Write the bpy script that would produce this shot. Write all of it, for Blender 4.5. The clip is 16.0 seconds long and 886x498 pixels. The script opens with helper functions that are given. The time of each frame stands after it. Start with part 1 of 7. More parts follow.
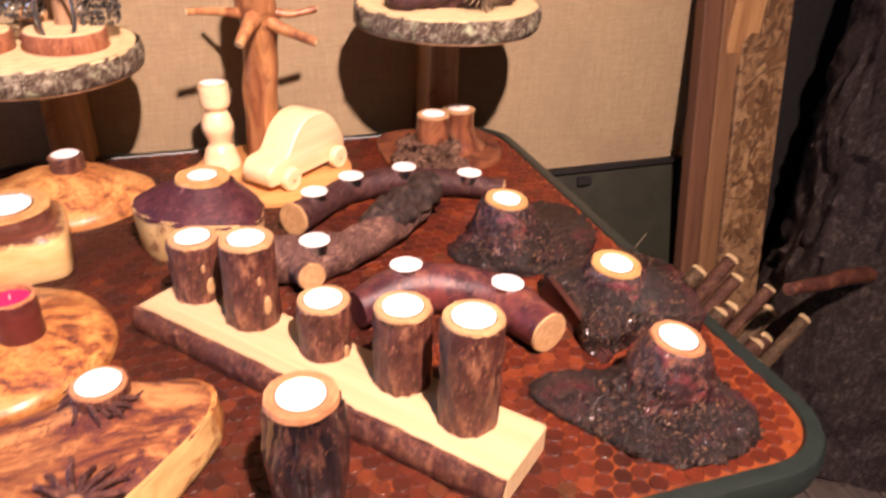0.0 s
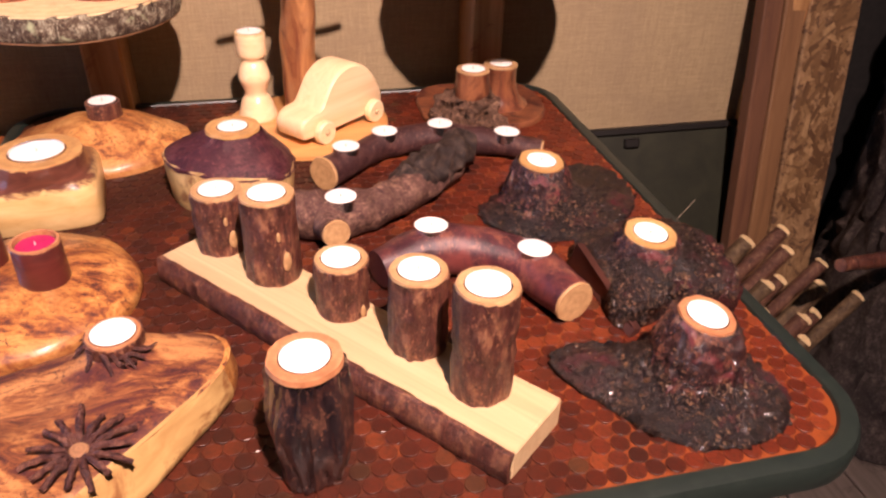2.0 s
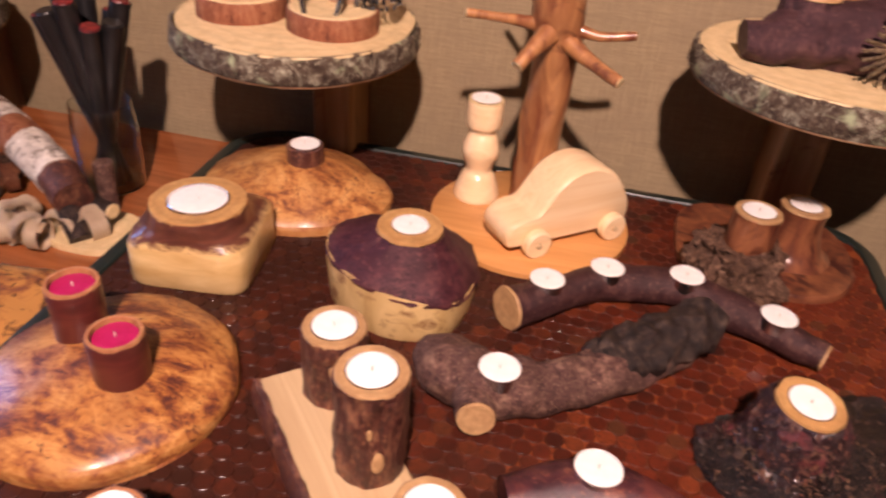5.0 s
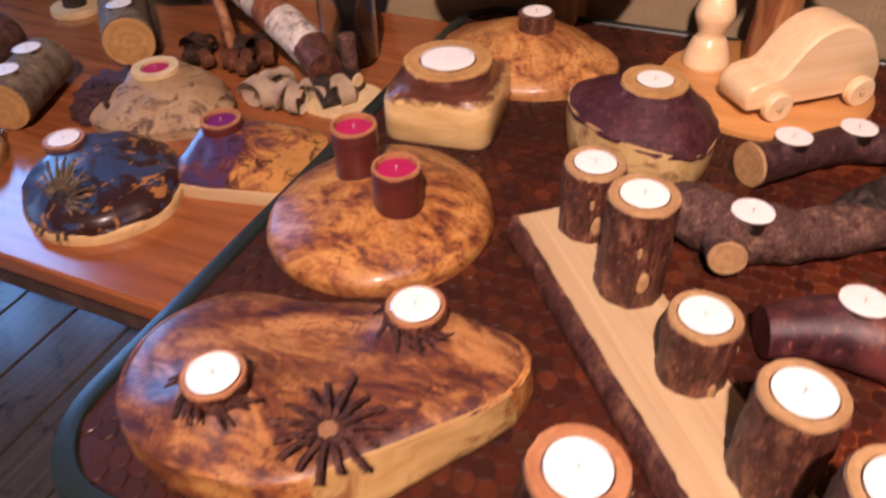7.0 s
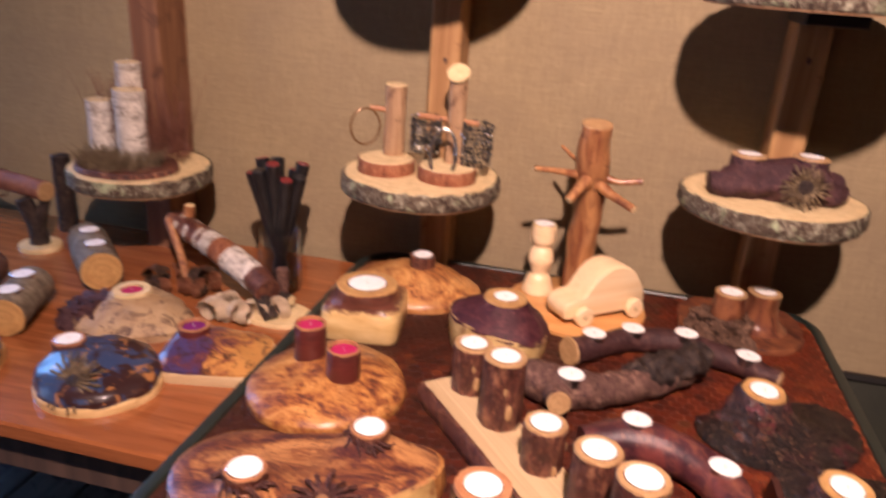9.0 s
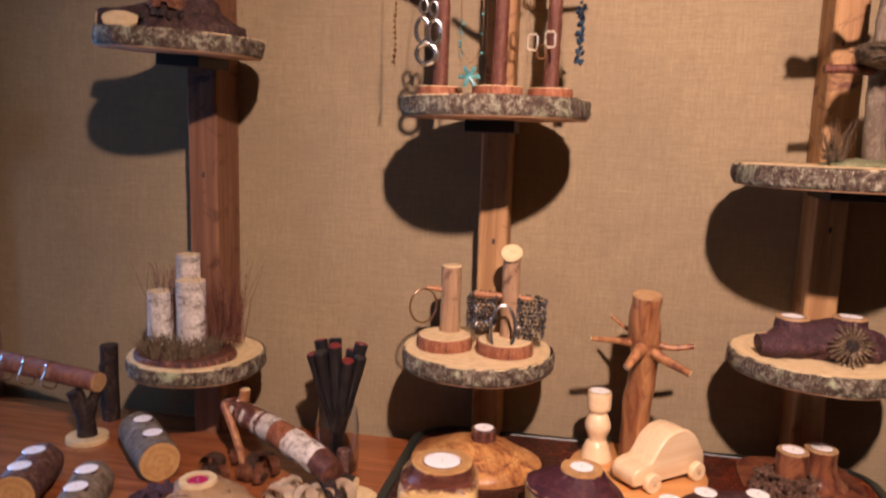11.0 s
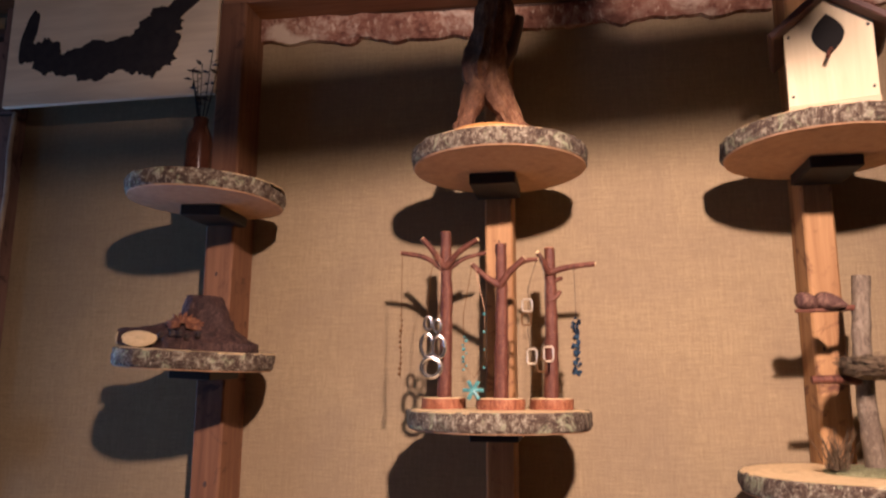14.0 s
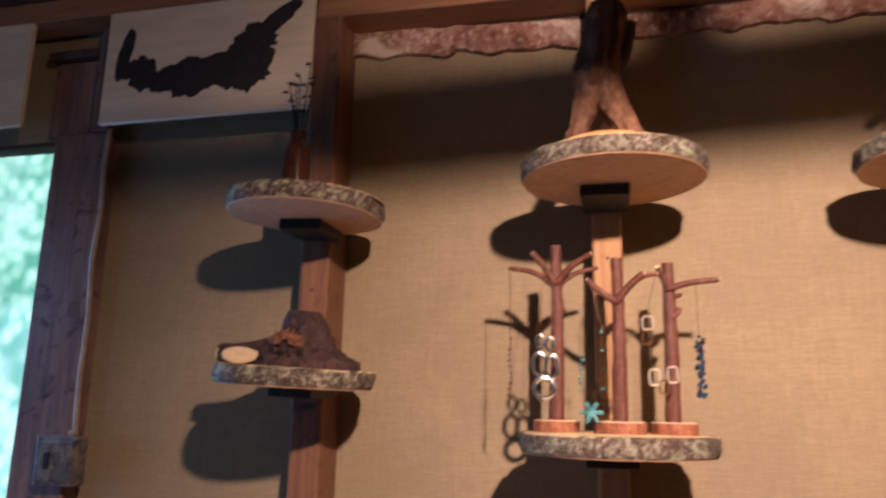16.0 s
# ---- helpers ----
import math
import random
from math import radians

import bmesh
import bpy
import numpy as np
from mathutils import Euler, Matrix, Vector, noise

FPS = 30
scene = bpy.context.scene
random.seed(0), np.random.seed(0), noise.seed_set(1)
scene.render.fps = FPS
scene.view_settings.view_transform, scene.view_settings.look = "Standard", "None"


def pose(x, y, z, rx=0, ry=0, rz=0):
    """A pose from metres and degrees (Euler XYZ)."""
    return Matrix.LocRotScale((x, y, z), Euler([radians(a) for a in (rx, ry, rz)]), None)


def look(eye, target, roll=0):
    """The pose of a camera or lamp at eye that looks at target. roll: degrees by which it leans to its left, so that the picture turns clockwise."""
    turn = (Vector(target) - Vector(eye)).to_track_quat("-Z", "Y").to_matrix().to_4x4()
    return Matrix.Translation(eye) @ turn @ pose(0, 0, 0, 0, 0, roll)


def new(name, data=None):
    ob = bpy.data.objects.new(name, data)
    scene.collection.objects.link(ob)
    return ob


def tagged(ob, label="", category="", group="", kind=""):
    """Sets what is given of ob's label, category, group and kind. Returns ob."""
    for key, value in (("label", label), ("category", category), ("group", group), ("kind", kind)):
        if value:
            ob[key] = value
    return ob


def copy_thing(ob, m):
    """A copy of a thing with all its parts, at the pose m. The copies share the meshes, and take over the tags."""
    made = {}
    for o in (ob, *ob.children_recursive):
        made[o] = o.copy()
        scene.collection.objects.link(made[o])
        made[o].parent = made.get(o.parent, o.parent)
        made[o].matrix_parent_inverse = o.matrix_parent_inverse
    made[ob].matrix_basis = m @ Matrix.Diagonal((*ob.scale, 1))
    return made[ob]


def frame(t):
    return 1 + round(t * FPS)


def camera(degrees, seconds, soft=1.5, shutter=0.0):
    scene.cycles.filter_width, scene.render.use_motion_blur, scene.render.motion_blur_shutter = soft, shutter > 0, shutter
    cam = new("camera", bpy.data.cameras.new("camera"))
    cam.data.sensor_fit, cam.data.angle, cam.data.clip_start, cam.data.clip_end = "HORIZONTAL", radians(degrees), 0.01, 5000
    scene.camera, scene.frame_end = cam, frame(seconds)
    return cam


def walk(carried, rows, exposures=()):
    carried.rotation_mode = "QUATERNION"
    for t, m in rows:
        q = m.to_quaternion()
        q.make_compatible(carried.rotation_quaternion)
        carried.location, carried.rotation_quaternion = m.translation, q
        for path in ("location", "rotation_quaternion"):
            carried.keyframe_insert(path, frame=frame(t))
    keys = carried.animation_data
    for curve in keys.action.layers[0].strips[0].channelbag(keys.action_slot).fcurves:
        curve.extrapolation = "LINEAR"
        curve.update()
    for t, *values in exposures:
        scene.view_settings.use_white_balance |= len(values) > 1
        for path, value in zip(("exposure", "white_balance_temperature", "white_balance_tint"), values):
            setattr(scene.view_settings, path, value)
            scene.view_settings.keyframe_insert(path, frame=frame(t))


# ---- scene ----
cam = camera(62.5, 16.0, soft=2.3, shutter=0.5)
EXPOSURES = [(0.0, 0.08), (0.5, -0.2), (1.5, -0.22), (3.5, -0.32), (4.2, -0.35), (5.0, -0.74), (7.5, -0.92), (8.2, -0.42), (9.0, -0.65), (11.5, -0.83), (12.5, -0.74), (13.5, -0.86), (14.0, -0.72), (15.0, -0.66), (16.0, -0.62)]
PATH = [
    (0, (0.525, 0.478, 1.274), (1.1, 2.124, 0.294), 2.1),
    (0.5, (0.527, 0.465, 1.262), (0.984, 2.093, 0.194), 1.3),
    (1, (0.54, 0.478, 1.262), (0.975, 2.091, 0.162), 0.5),
    (1.5, (0.554, 0.485, 1.261), (1.009, 2.101, 0.173), 0.6),
    (2, (0.563, 0.493, 1.269), (0.987, 2.116, 0.18), 2.0),
    (2.5, (0.575, 0.536, 1.268), (0.953, 2.131, 0.121), 3.0),
    (3, (0.584, 0.628, 1.288), (1.043, 2.119, 0.036), 4.6),
    (3.5, (0.662, 0.741, 1.292), (1.075, 2.246, 0.041), 9.4),
    (4, (0.728, 0.802, 1.285), (0.906, 2.387, 0.078), 9.2),
    (4.5, (0.707, 0.812, 1.284), (0.61, 2.45, 0.14), 5.9),
    (5, (0.668, 0.805, 1.284), (0.377, 2.438, 0.167), 5.2),
    (5.2, (0.656, 0.8, 1.283), (0.307, 2.424, 0.168), 5.0),
    (7.3, (0.603, 0.639, 1.249), (-0.046, 1.992, -0.074), -2.9),
    (7.5, (0.608, 0.583, 1.257), (0.103, 1.986, -0.076), -2.8),
    (8, (0.625, 0.457, 1.311), (0.539, 2.072, 0.135), 2.0),
    (8.2, (0.618, 0.428, 1.338), (0.625, 2.13, 0.289), 4.6),
    (8.5, (0.621, 0.389, 1.358), (0.473, 2.166, 0.452), 5.4),
    (8.6, (0.631, 0.376, 1.369), (0.437, 2.164, 0.494), 5.1),
    (9, (0.644, 0.323, 1.385), (0.248, 2.142, 0.654), 3.9),
    (9.2, (0.635, 0.307, 1.391), (0.17, 2.135, 0.726), 3.8),
    (11.3, (0.464, 0.215, 1.435), (0.126, 2.171, 1.193), 1.2),
    (11.5, (0.456, 0.205, 1.451), (0.136, 2.17, 1.255), 1.3),
    (12, (0.472, 0.199, 1.475), (0.11, 2.165, 1.421), 1.1),
    (12.5, (0.468, 0.191, 1.498), (0.095, 2.155, 1.569), 0.8),
    (13, (0.466, 0.188, 1.514), (0.083, 2.141, 1.707), 0.1),
    (13.5, (0.467, 0.184, 1.534), (0.089, 2.125, 1.828), 0.1),
    (14, (0.465, 0.182, 1.546), (0.113, 2.117, 1.909), 0.3),
    (14.5, (0.454, 0.178, 1.558), (0.118, 2.1, 1.997), 0.9),
    (15, (0.435, 0.178, 1.56), (0.076, 2.086, 2.039), 1.1),
    (15.5, (0.4, 0.182, 1.556), (0.023, 2.088, 2.031), 0.5),
    (16, (0.323, 0.217, 1.536), (-0.144, 2.114, 1.963), 1.1),
]
walk(cam, [(t, look(eye, target, roll)) for t, eye, target, roll in PATH], EXPOSURES)

# ---- light ----
world = bpy.data.worlds.new("sky")
scene.world = world
world.use_nodes = True
wn = world.node_tree.nodes
sky = wn.new("ShaderNodeTexSky")
sky.sky_type, sky.sun_disc = "NISHITA", False
sky.sun_elevation, sky.sun_rotation = radians(40), radians(250)
world.node_tree.links.new(sky.outputs[0], wn["Background"].inputs[0])
wn["Background"].inputs[1].default_value = 0.12

spot = bpy.data.lights.new("clamp_lamp", "SPOT")
spot.energy, spot.color = 590, (1.0, 0.69, 0.63)
spot.shadow_soft_size, spot.spot_size, spot.spot_blend = 0.034, radians(128), 1.0
new("clamp_lamp_light", spot).matrix_world = look((0.77, 0.0, 2.42), (0.56, 1.60, 0.85)) @ Matrix.Diagonal((0.56, 1, 1, 1))
bulb = bpy.data.lights.new("clamp_lamp_bulb", "POINT")
bulb.energy, bulb.color, bulb.shadow_soft_size = 40, (1.0, 0.69, 0.60), 0.034
new("clamp_lamp_spill", bulb).matrix_world = pose(0.77, 0.0, 2.42)

# The second lamp is an unseen blue fill, added at the west wall.
for nm, size, size_y, watts, m in (("window_daylight", 0.62, 1.7, 60, look((-1.77, 1.93, 1.20), (-0.81, 0.5, 0.5))),
                                   ("door_daylight", 0.95, 1.9, 20, look((-2.63, 0.35, 1.05), (-0.4, 0.9, 0.4)))):
    day = bpy.data.lights.new(nm, "AREA")
    day.energy, day.color = watts, (0.20, 0.44, 1.0)
    day.shape, day.size, day.size_y = "RECTANGLE", size, size_y
    new(nm + "_light", day).matrix_world = m

# ---- materials ----
Z0 = 0.752      # penny table top
ZL = 0.700      # low bench top
WALL = 1.889


def mat(name, build, rough=0.7, metal=0.0, coat=0.0, bump=None):
    m = bpy.data.materials.new(name)
    m.use_nodes = True
    nt = m.node_tree
    bs = nt.nodes["Principled BSDF"]
    bs.inputs["Roughness"].default_value = rough
    bs.inputs["Metallic"].default_value = metal
    bs.inputs["Coat Weight"].default_value = coat
    bs.inputs["Coat Roughness"].default_value = 0.12
    tex = nt.nodes.new("ShaderNodeTexCoord")

    def node(kind, **kw):
        n = nt.nodes.new(kind)
        for k, v in kw.items():
            n.inputs[k.replace("_", " ")].default_value = v
        return n

    def link(a, b):
        nt.links.new(a, b)

    def scaled(sx, sy, sz, rot=(0, 0, 0)):
        mp = nt.nodes.new("ShaderNodeMapping")
        mp.inputs["Scale"].default_value = (sx, sy, sz)
        mp.inputs["Rotation"].default_value = rot
        link(tex.outputs["Object"], mp.inputs[0])
        return mp.outputs[0]

    def noise_at(v, scale, detail=6.0, dist=0.0, rgh=0.6):
        n = node("ShaderNodeTexNoise", Scale=scale, Detail=detail, Distortion=dist, Roughness=rgh)
        link(v, n.inputs["Vector"])
        return n.outputs["Fac"]

    def ramp(fac, *stops):
        r = nt.nodes.new("ShaderNodeValToRGB")
        while len(r.color_ramp.elements) < len(stops):
            r.color_ramp.elements.new(0.5)
        for e, (p, c) in zip(r.color_ramp.elements, stops):
            e.position, e.color = p, (*c, 1)
        link(fac, r.inputs[0])
        return r.outputs[0]

    def mix(fac, a, b, mode="MIX"):
        x = nt.nodes.new("ShaderNodeMix")
        x.data_type, x.blend_type = "RGBA", mode
        for sock, val in ((x.inputs["Factor"], fac), (x.inputs["A"], a), (x.inputs["B"], b)):
            if isinstance(val, (int, float)):
                sock.default_value = val
            elif isinstance(val, tuple):
                sock.default_value = (*val, 1)
            else:
                link(val, sock)
        return x.outputs["Result"]

    def bumped(fac, strength, dist=0.002):
        b = nt.nodes.new("ShaderNodeBump")
        b.inputs["Strength"].default_value, b.inputs["Distance"].default_value = strength, dist
        link(fac, b.inputs["Height"])
        link(b.outputs[0], bs.inputs["Normal"])

    class K:
        pass
    k = K()
    k.nt, k.bs, k.node, k.link, k.scaled, k.noise, k.ramp, k.mix, k.bump, k.tex = nt, bs, node, link, scaled, noise_at, ramp, mix, bumped, tex
    col = build(k)
    if isinstance(col, tuple):
        bs.inputs["Base Color"].default_value = (*col, 1)
    elif col is not None:
        link(col, bs.inputs["Base Color"])
    return m


def bark_like(dark, mid, light, scale=60, stretch=0.25, strength=0.9, patch=None, patch_scale=22, gloss=0.28):
    def f(k):
        k.bs.inputs["Specular IOR Level"].default_value = gloss
        v = k.scaled(1, 1, stretch)
        n = k.noise(v, scale, 9, 0.25, 0.74)
        fleck = k.noise(k.scaled(1, 1, 0.5), scale * 4.0, 5, 0.3, 0.7)
        big = k.noise(k.scaled(1, 1, 1), scale * 0.3, 4, 0.3)
        c = k.ramp(n, (0.36, dark), (0.50, mid), (0.68, light))
        c = k.mix(k.ramp(big, (0.40, (0.7, 0.7, 0.7)), (0.56, (0, 0, 0))), c, k.mix(0.5, dark, mid))
        c = k.mix(k.ramp(fleck, (0.575, (0, 0, 0)), (0.655, (0.85, 0.85, 0.85))), c, light)
        c = k.mix(k.ramp(fleck, (0.33, (0.9, 0.9, 0.9)), (0.43, (0, 0, 0))), c, dark)
        if patch:
            p = k.noise(k.scaled(1, 1, 1), patch_scale, 5, 0.7)
            c = k.mix(k.ramp(p, (0.55, (0, 0, 0)), (0.66, (1, 1, 1))), c, patch)
        k.bump(k.mix(0.35, n, fleck), strength, 0.005)
        return c
    return f


def wood_like(a, b, spot_col, grain=(8, 60, 60), strength=0.15, spots=0.68, spot_scale=14):
    def f(k):
        v = k.scaled(*grain)
        n = k.noise(v, 1.0, 6, 0.8)
        c = k.ramp(n, (0.32, a), (0.68, b))
        p = k.noise(k.scaled(1, 1, 1), spot_scale, 8, 1.6, 0.66)
        c = k.mix(k.ramp(p, (spots - 0.07, (0, 0, 0)), (spots + 0.05, (1, 1, 1))), c, spot_col)
        k.bump(n, strength, 0.001)
        return c
    return f


def burl_like(dark, red, mid, light, swirl=9.0, speck=0.62, flow=(0.5, 1.2, 1.2)):
    """Figured burl: broad swirling zones, fine streaks along the flow, clusters of dark eyes."""
    def f(k):
        v = k.scaled(1, 1, 1)
        big = k.noise(k.scaled(*flow), swirl, 5, 2.6, 0.6)
        fine = k.noise(k.scaled(flow[0], flow[1] * 1.6, flow[2] * 1.6), swirl * 3.4, 9, 2.6, 0.72)
        both = k.nt.nodes.new("ShaderNodeMix")
        both.inputs["Factor"].default_value = 0.42
        k.link(big, both.inputs["A"])
        k.link(fine, both.inputs["B"])
        n = both.outputs["Result"]
        c = k.ramp(n, (0.395, dark), (0.452, red), (0.508, mid), (0.585, light))
        tone = k.noise(v, swirl * 0.55, 3, 0.8)
        c = k.mix(k.ramp(tone, (0.46, (0, 0, 0)), (0.66, (0.6, 0.6, 0.6))), c, k.mix(0.5, dark, red))
        p = k.noise(v, swirl * 9, 5, 2.2, 0.75)
        clump = k.noise(v, swirl * 1.3, 3, 0.6)
        sp = k.mix(1.0, k.ramp(p, (speck - 0.05, (0, 0, 0)), (speck + 0.03, (1, 1, 1))), k.ramp(clump, (0.44, (0.1, 0.1, 0.1)), (0.56, (1, 1, 1))), "MULTIPLY")
        c = k.mix(sp, c, dark)
        k.bump(fine, 0.12, 0.0008)
        k.link(k.ramp(fine, (0.35, (0.5, 0.5, 0.5)), (0.65, (0.27, 0.27, 0.27))), k.bs.inputs["Roughness"])
        return c
    return f


def rings(a, b, scale=260, ring=0.4):
    """Sawn end grain: faint year rings, blotches, a few radial checks."""
    def f(k):
        w = k.nt.nodes.new("ShaderNodeTexWave")
        w.wave_type, w.rings_direction = "RINGS", "Z"
        for key, val in (("Scale", scale / 6.28), ("Distortion", 6.0), ("Detail", 4.0), ("Detail Scale", 1.6), ("Detail Roughness", 0.7)):
            w.inputs[key].default_value = val
        k.link(k.tex.outputs["Object"], w.inputs["Vector"])
        n = k.noise(k.scaled(1, 1, 1), 60, 8, 0.8, 0.72)
        base = k.ramp(n, (0.30, a), (0.68, b))
        c = k.mix(k.ramp(w.outputs["Fac"], (0.0, (ring, ring, ring)), (0.55, (0, 0, 0))), base, tuple(0.62 * x for x in a))
        m = k.noise(k.scaled(1, 1, 1), 16, 4, 0.5)
        c = k.mix(k.ramp(m, (0.52, (0, 0, 0)), (0.75, (0.45, 0.45, 0.45))), c, tuple(0.5 * x for x in a))
        k.bump(n, 0.2, 0.0006)
        return c
    return f


def blotch(a, b, c, scale):
    def f(k):
        n = k.noise(k.scaled(1, 1, 1), scale, 7, 1.2, 0.6)
        m = k.noise(k.scaled(1.3, 1, 1), scale * 2.1, 6, 0.8, 0.65)
        col = k.mix(k.ramp(n, (0.49, (0, 0, 0)), (0.53, (1, 1, 1))), a, b)
        k.bump(m, 0.3, 0.001)
        return k.mix(k.ramp(m, (0.57, (0, 0, 0)), (0.60, (1, 1, 1))), col, c)
    return f


M = {}
M["bark"] = mat("brown_bark", bark_like((0.015, 0.004, 0.004), (0.102, 0.030, 0.022), (0.38, 0.18, 0.090), 85, 0.34, 1.0, gloss=0.5), 0.40)
M["bark_dark"] = mat("black_bark", bark_like((0.007, 0.005, 0.005), (0.026, 0.017, 0.015), (0.13, 0.085, 0.06), 85, 0.7, 1.0), 0.5)
M["bark_grey"] = mat("grey_brown_bark", bark_like((0.028, 0.012, 0.011), (0.120, 0.058, 0.046), (0.34, 0.21, 0.14), 90, 0.7, 0.9), 0.65)
M["bark_purple"] = mat("polished_purple_bark", bark_like((0.020, 0.006, 0.010), (0.070, 0.020, 0.026), (0.27, 0.10, 0.06), 40, 0.8, 0.45, (0.14, 0.034, 0.030), 15, gloss=0.5), 0.36)
M["bark_lichen"] = mat("lichen_bark", bark_like((0.024, 0.014, 0.010), (0.105, 0.072, 0.048), (0.52, 0.50, 0.36), 75, 0.9, 1.0, (0.36, 0.40, 0.24), 26), 0.85)
M["birch"] = mat("birch_bark", bark_like((0.10, 0.07, 0.05), (0.66, 0.60, 0.52), (0.80, 0.76, 0.69), 22, 3.0, 0.3), 0.7)
M["cut"] = mat("sawn_end_grain", rings((0.33, 0.18, 0.078), (0.54, 0.345, 0.160), 150, 0.26), 0.55)
M["cut_pale"] = mat("pale_end_grain", rings((0.60, 0.44, 0.215), (0.76, 0.60, 0.34), 90, 0.20), 0.6)
M["cut_red"] = mat("reddish_end_grain", rings((0.32, 0.12, 0.05), (0.52, 0.26, 0.12), 150, 0.25), 0.5)
M["cut_orange"] = mat("orange_end_grain", rings((0.40, 0.205, 0.070), (0.60, 0.365, 0.14), 130, 0.30), 0.4, coat=0.2)
M["pine"] = mat("pale_pine", wood_like((0.45, 0.312, 0.165), (0.58, 0.435, 0.245), (0.40, 0.26, 0.12), (3, 70, 70), 0.1, 0.8), 0.5)
M["pine_toy"] = mat("varnished_pine", wood_like((0.80, 0.57, 0.31), (0.88, 0.69, 0.43), (0.72, 0.46, 0.22), (5, 80, 80), 0.08, 0.85), 0.35, coat=0.35)
M["plaque"] = mat("varnished_orange_wood", wood_like((0.52, 0.24, 0.07), (0.66, 0.34, 0.12), (0.40, 0.16, 0.05), (6, 60, 60), 0.1, 0.85), 0.35, coat=0.3)
M["burl"] = mat("honey_burl", burl_like((0.075, 0.022, 0.018), (0.24, 0.078, 0.026), (0.42, 0.18, 0.048), (0.56, 0.29, 0.092), 10, 0.59, (0.8, 1.1, 1.1)), 0.3, coat=0.15)
M["burl_red"] = mat("red_brown_burl", burl_like((0.036, 0.011, 0.016), (0.095, 0.028, 0.020), (0.21, 0.078, 0.030), (0.42, 0.20, 0.075), 10, 0.60, (0.65, 1.15, 1.15)), 0.3, coat=0.22)
M["burl_yellow"] = mat("yellow_speckled_wood", burl_like((0.13, 0.045, 0.020), (0.34, 0.13, 0.040), (0.50, 0.24, 0.072), (0.60, 0.33, 0.12), 11, 0.58, (0.9, 1, 1)), 0.45, coat=0.08)
M["sap"] = mat("pale_sapwood", wood_like((0.52, 0.33, 0.13), (0.70, 0.50, 0.24), (0.34, 0.18, 0.07), (14, 14, 40), 0.12, 0.66, 24), 0.4, coat=0.25)
M["sap_edge"] = mat("tan_sapwood_edge", wood_like((0.36, 0.21, 0.075), (0.54, 0.36, 0.14), (0.24, 0.11, 0.04), (14, 14, 40), 0.2, 0.62, 20), 0.4, coat=0.2)
M["button"] = mat("tan_wood_button", rings((0.20, 0.095, 0.045), (0.36, 0.20, 0.10), 500, 0.4), 0.5)
M["spike"] = mat("dark_carved_spike", bark_like((0.018, 0.007, 0.007), (0.062, 0.022, 0.019), (0.20, 0.09, 0.06), 110, 0.8, 0.7), 0.5)
M["stain_purple"] = mat("dark_purple_wood", bark_like((0.022, 0.006, 0.010), (0.070, 0.019, 0.026), (0.155, 0.055, 0.052), 42, 2.2, 0.5), 0.55)
M["cup_red"] = mat("dark_red_turned_wood", wood_like((0.05, 0.010, 0.008), (0.12, 0.024, 0.018), (0.03, 0.006, 0.006), (8, 8, 60), 0.2, 0.65), 0.4, coat=0.3)
M["wax"] = mat("white_wax", lambda k: k.ramp(k.noise(k.scaled(1, 1, 1), 90, 3), (0.3, (0.84, 0.82, 0.78)), (0.7, (0.90, 0.89, 0.86))), 0.45)
M["wax_red"] = mat("magenta_wax", lambda k: k.ramp(k.noise(k.scaled(1, 1, 1), 70, 3), (0.3, (0.36, 0.008, 0.075)), (0.7, (0.46, 0.014, 0.115))), 0.4)
M["wax_purple"] = mat("purple_wax", lambda k: k.ramp(k.noise(k.scaled(1, 1, 1), 70, 3), (0.3, (0.13, 0.008, 0.10)), (0.7, (0.20, 0.014, 0.16))), 0.4)
M["tin"] = mat("aluminium_cup", lambda k: (0.80, 0.80, 0.80), 0.25, 1.0)
M["wick"] = mat("cotton_wick", lambda k: (0.55, 0.52, 0.46), 0.9)
M["green"] = mat("green_painted_metal", lambda k: k.ramp(k.noise(k.scaled(1, 1, 1), 60, 8, 0.2, 0.7), (0.3, (0.010, 0.016, 0.014)), (0.75, (0.019, 0.027, 0.022))), 0.36, coat=0.08)


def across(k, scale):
    """Browner and darker towards one side of the table, redder towards the other, in uneven patches."""
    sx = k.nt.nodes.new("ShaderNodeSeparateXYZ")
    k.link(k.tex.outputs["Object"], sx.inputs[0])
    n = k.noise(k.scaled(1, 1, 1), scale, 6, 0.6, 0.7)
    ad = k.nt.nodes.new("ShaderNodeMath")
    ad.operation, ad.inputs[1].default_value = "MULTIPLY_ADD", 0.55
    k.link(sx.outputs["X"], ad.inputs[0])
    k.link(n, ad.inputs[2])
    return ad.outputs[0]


# Orange sheen on the resin is painted into the bright end of this ramp.
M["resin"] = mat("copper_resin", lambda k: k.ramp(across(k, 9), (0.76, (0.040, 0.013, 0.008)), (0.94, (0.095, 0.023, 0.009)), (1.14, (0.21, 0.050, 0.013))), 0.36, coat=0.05)


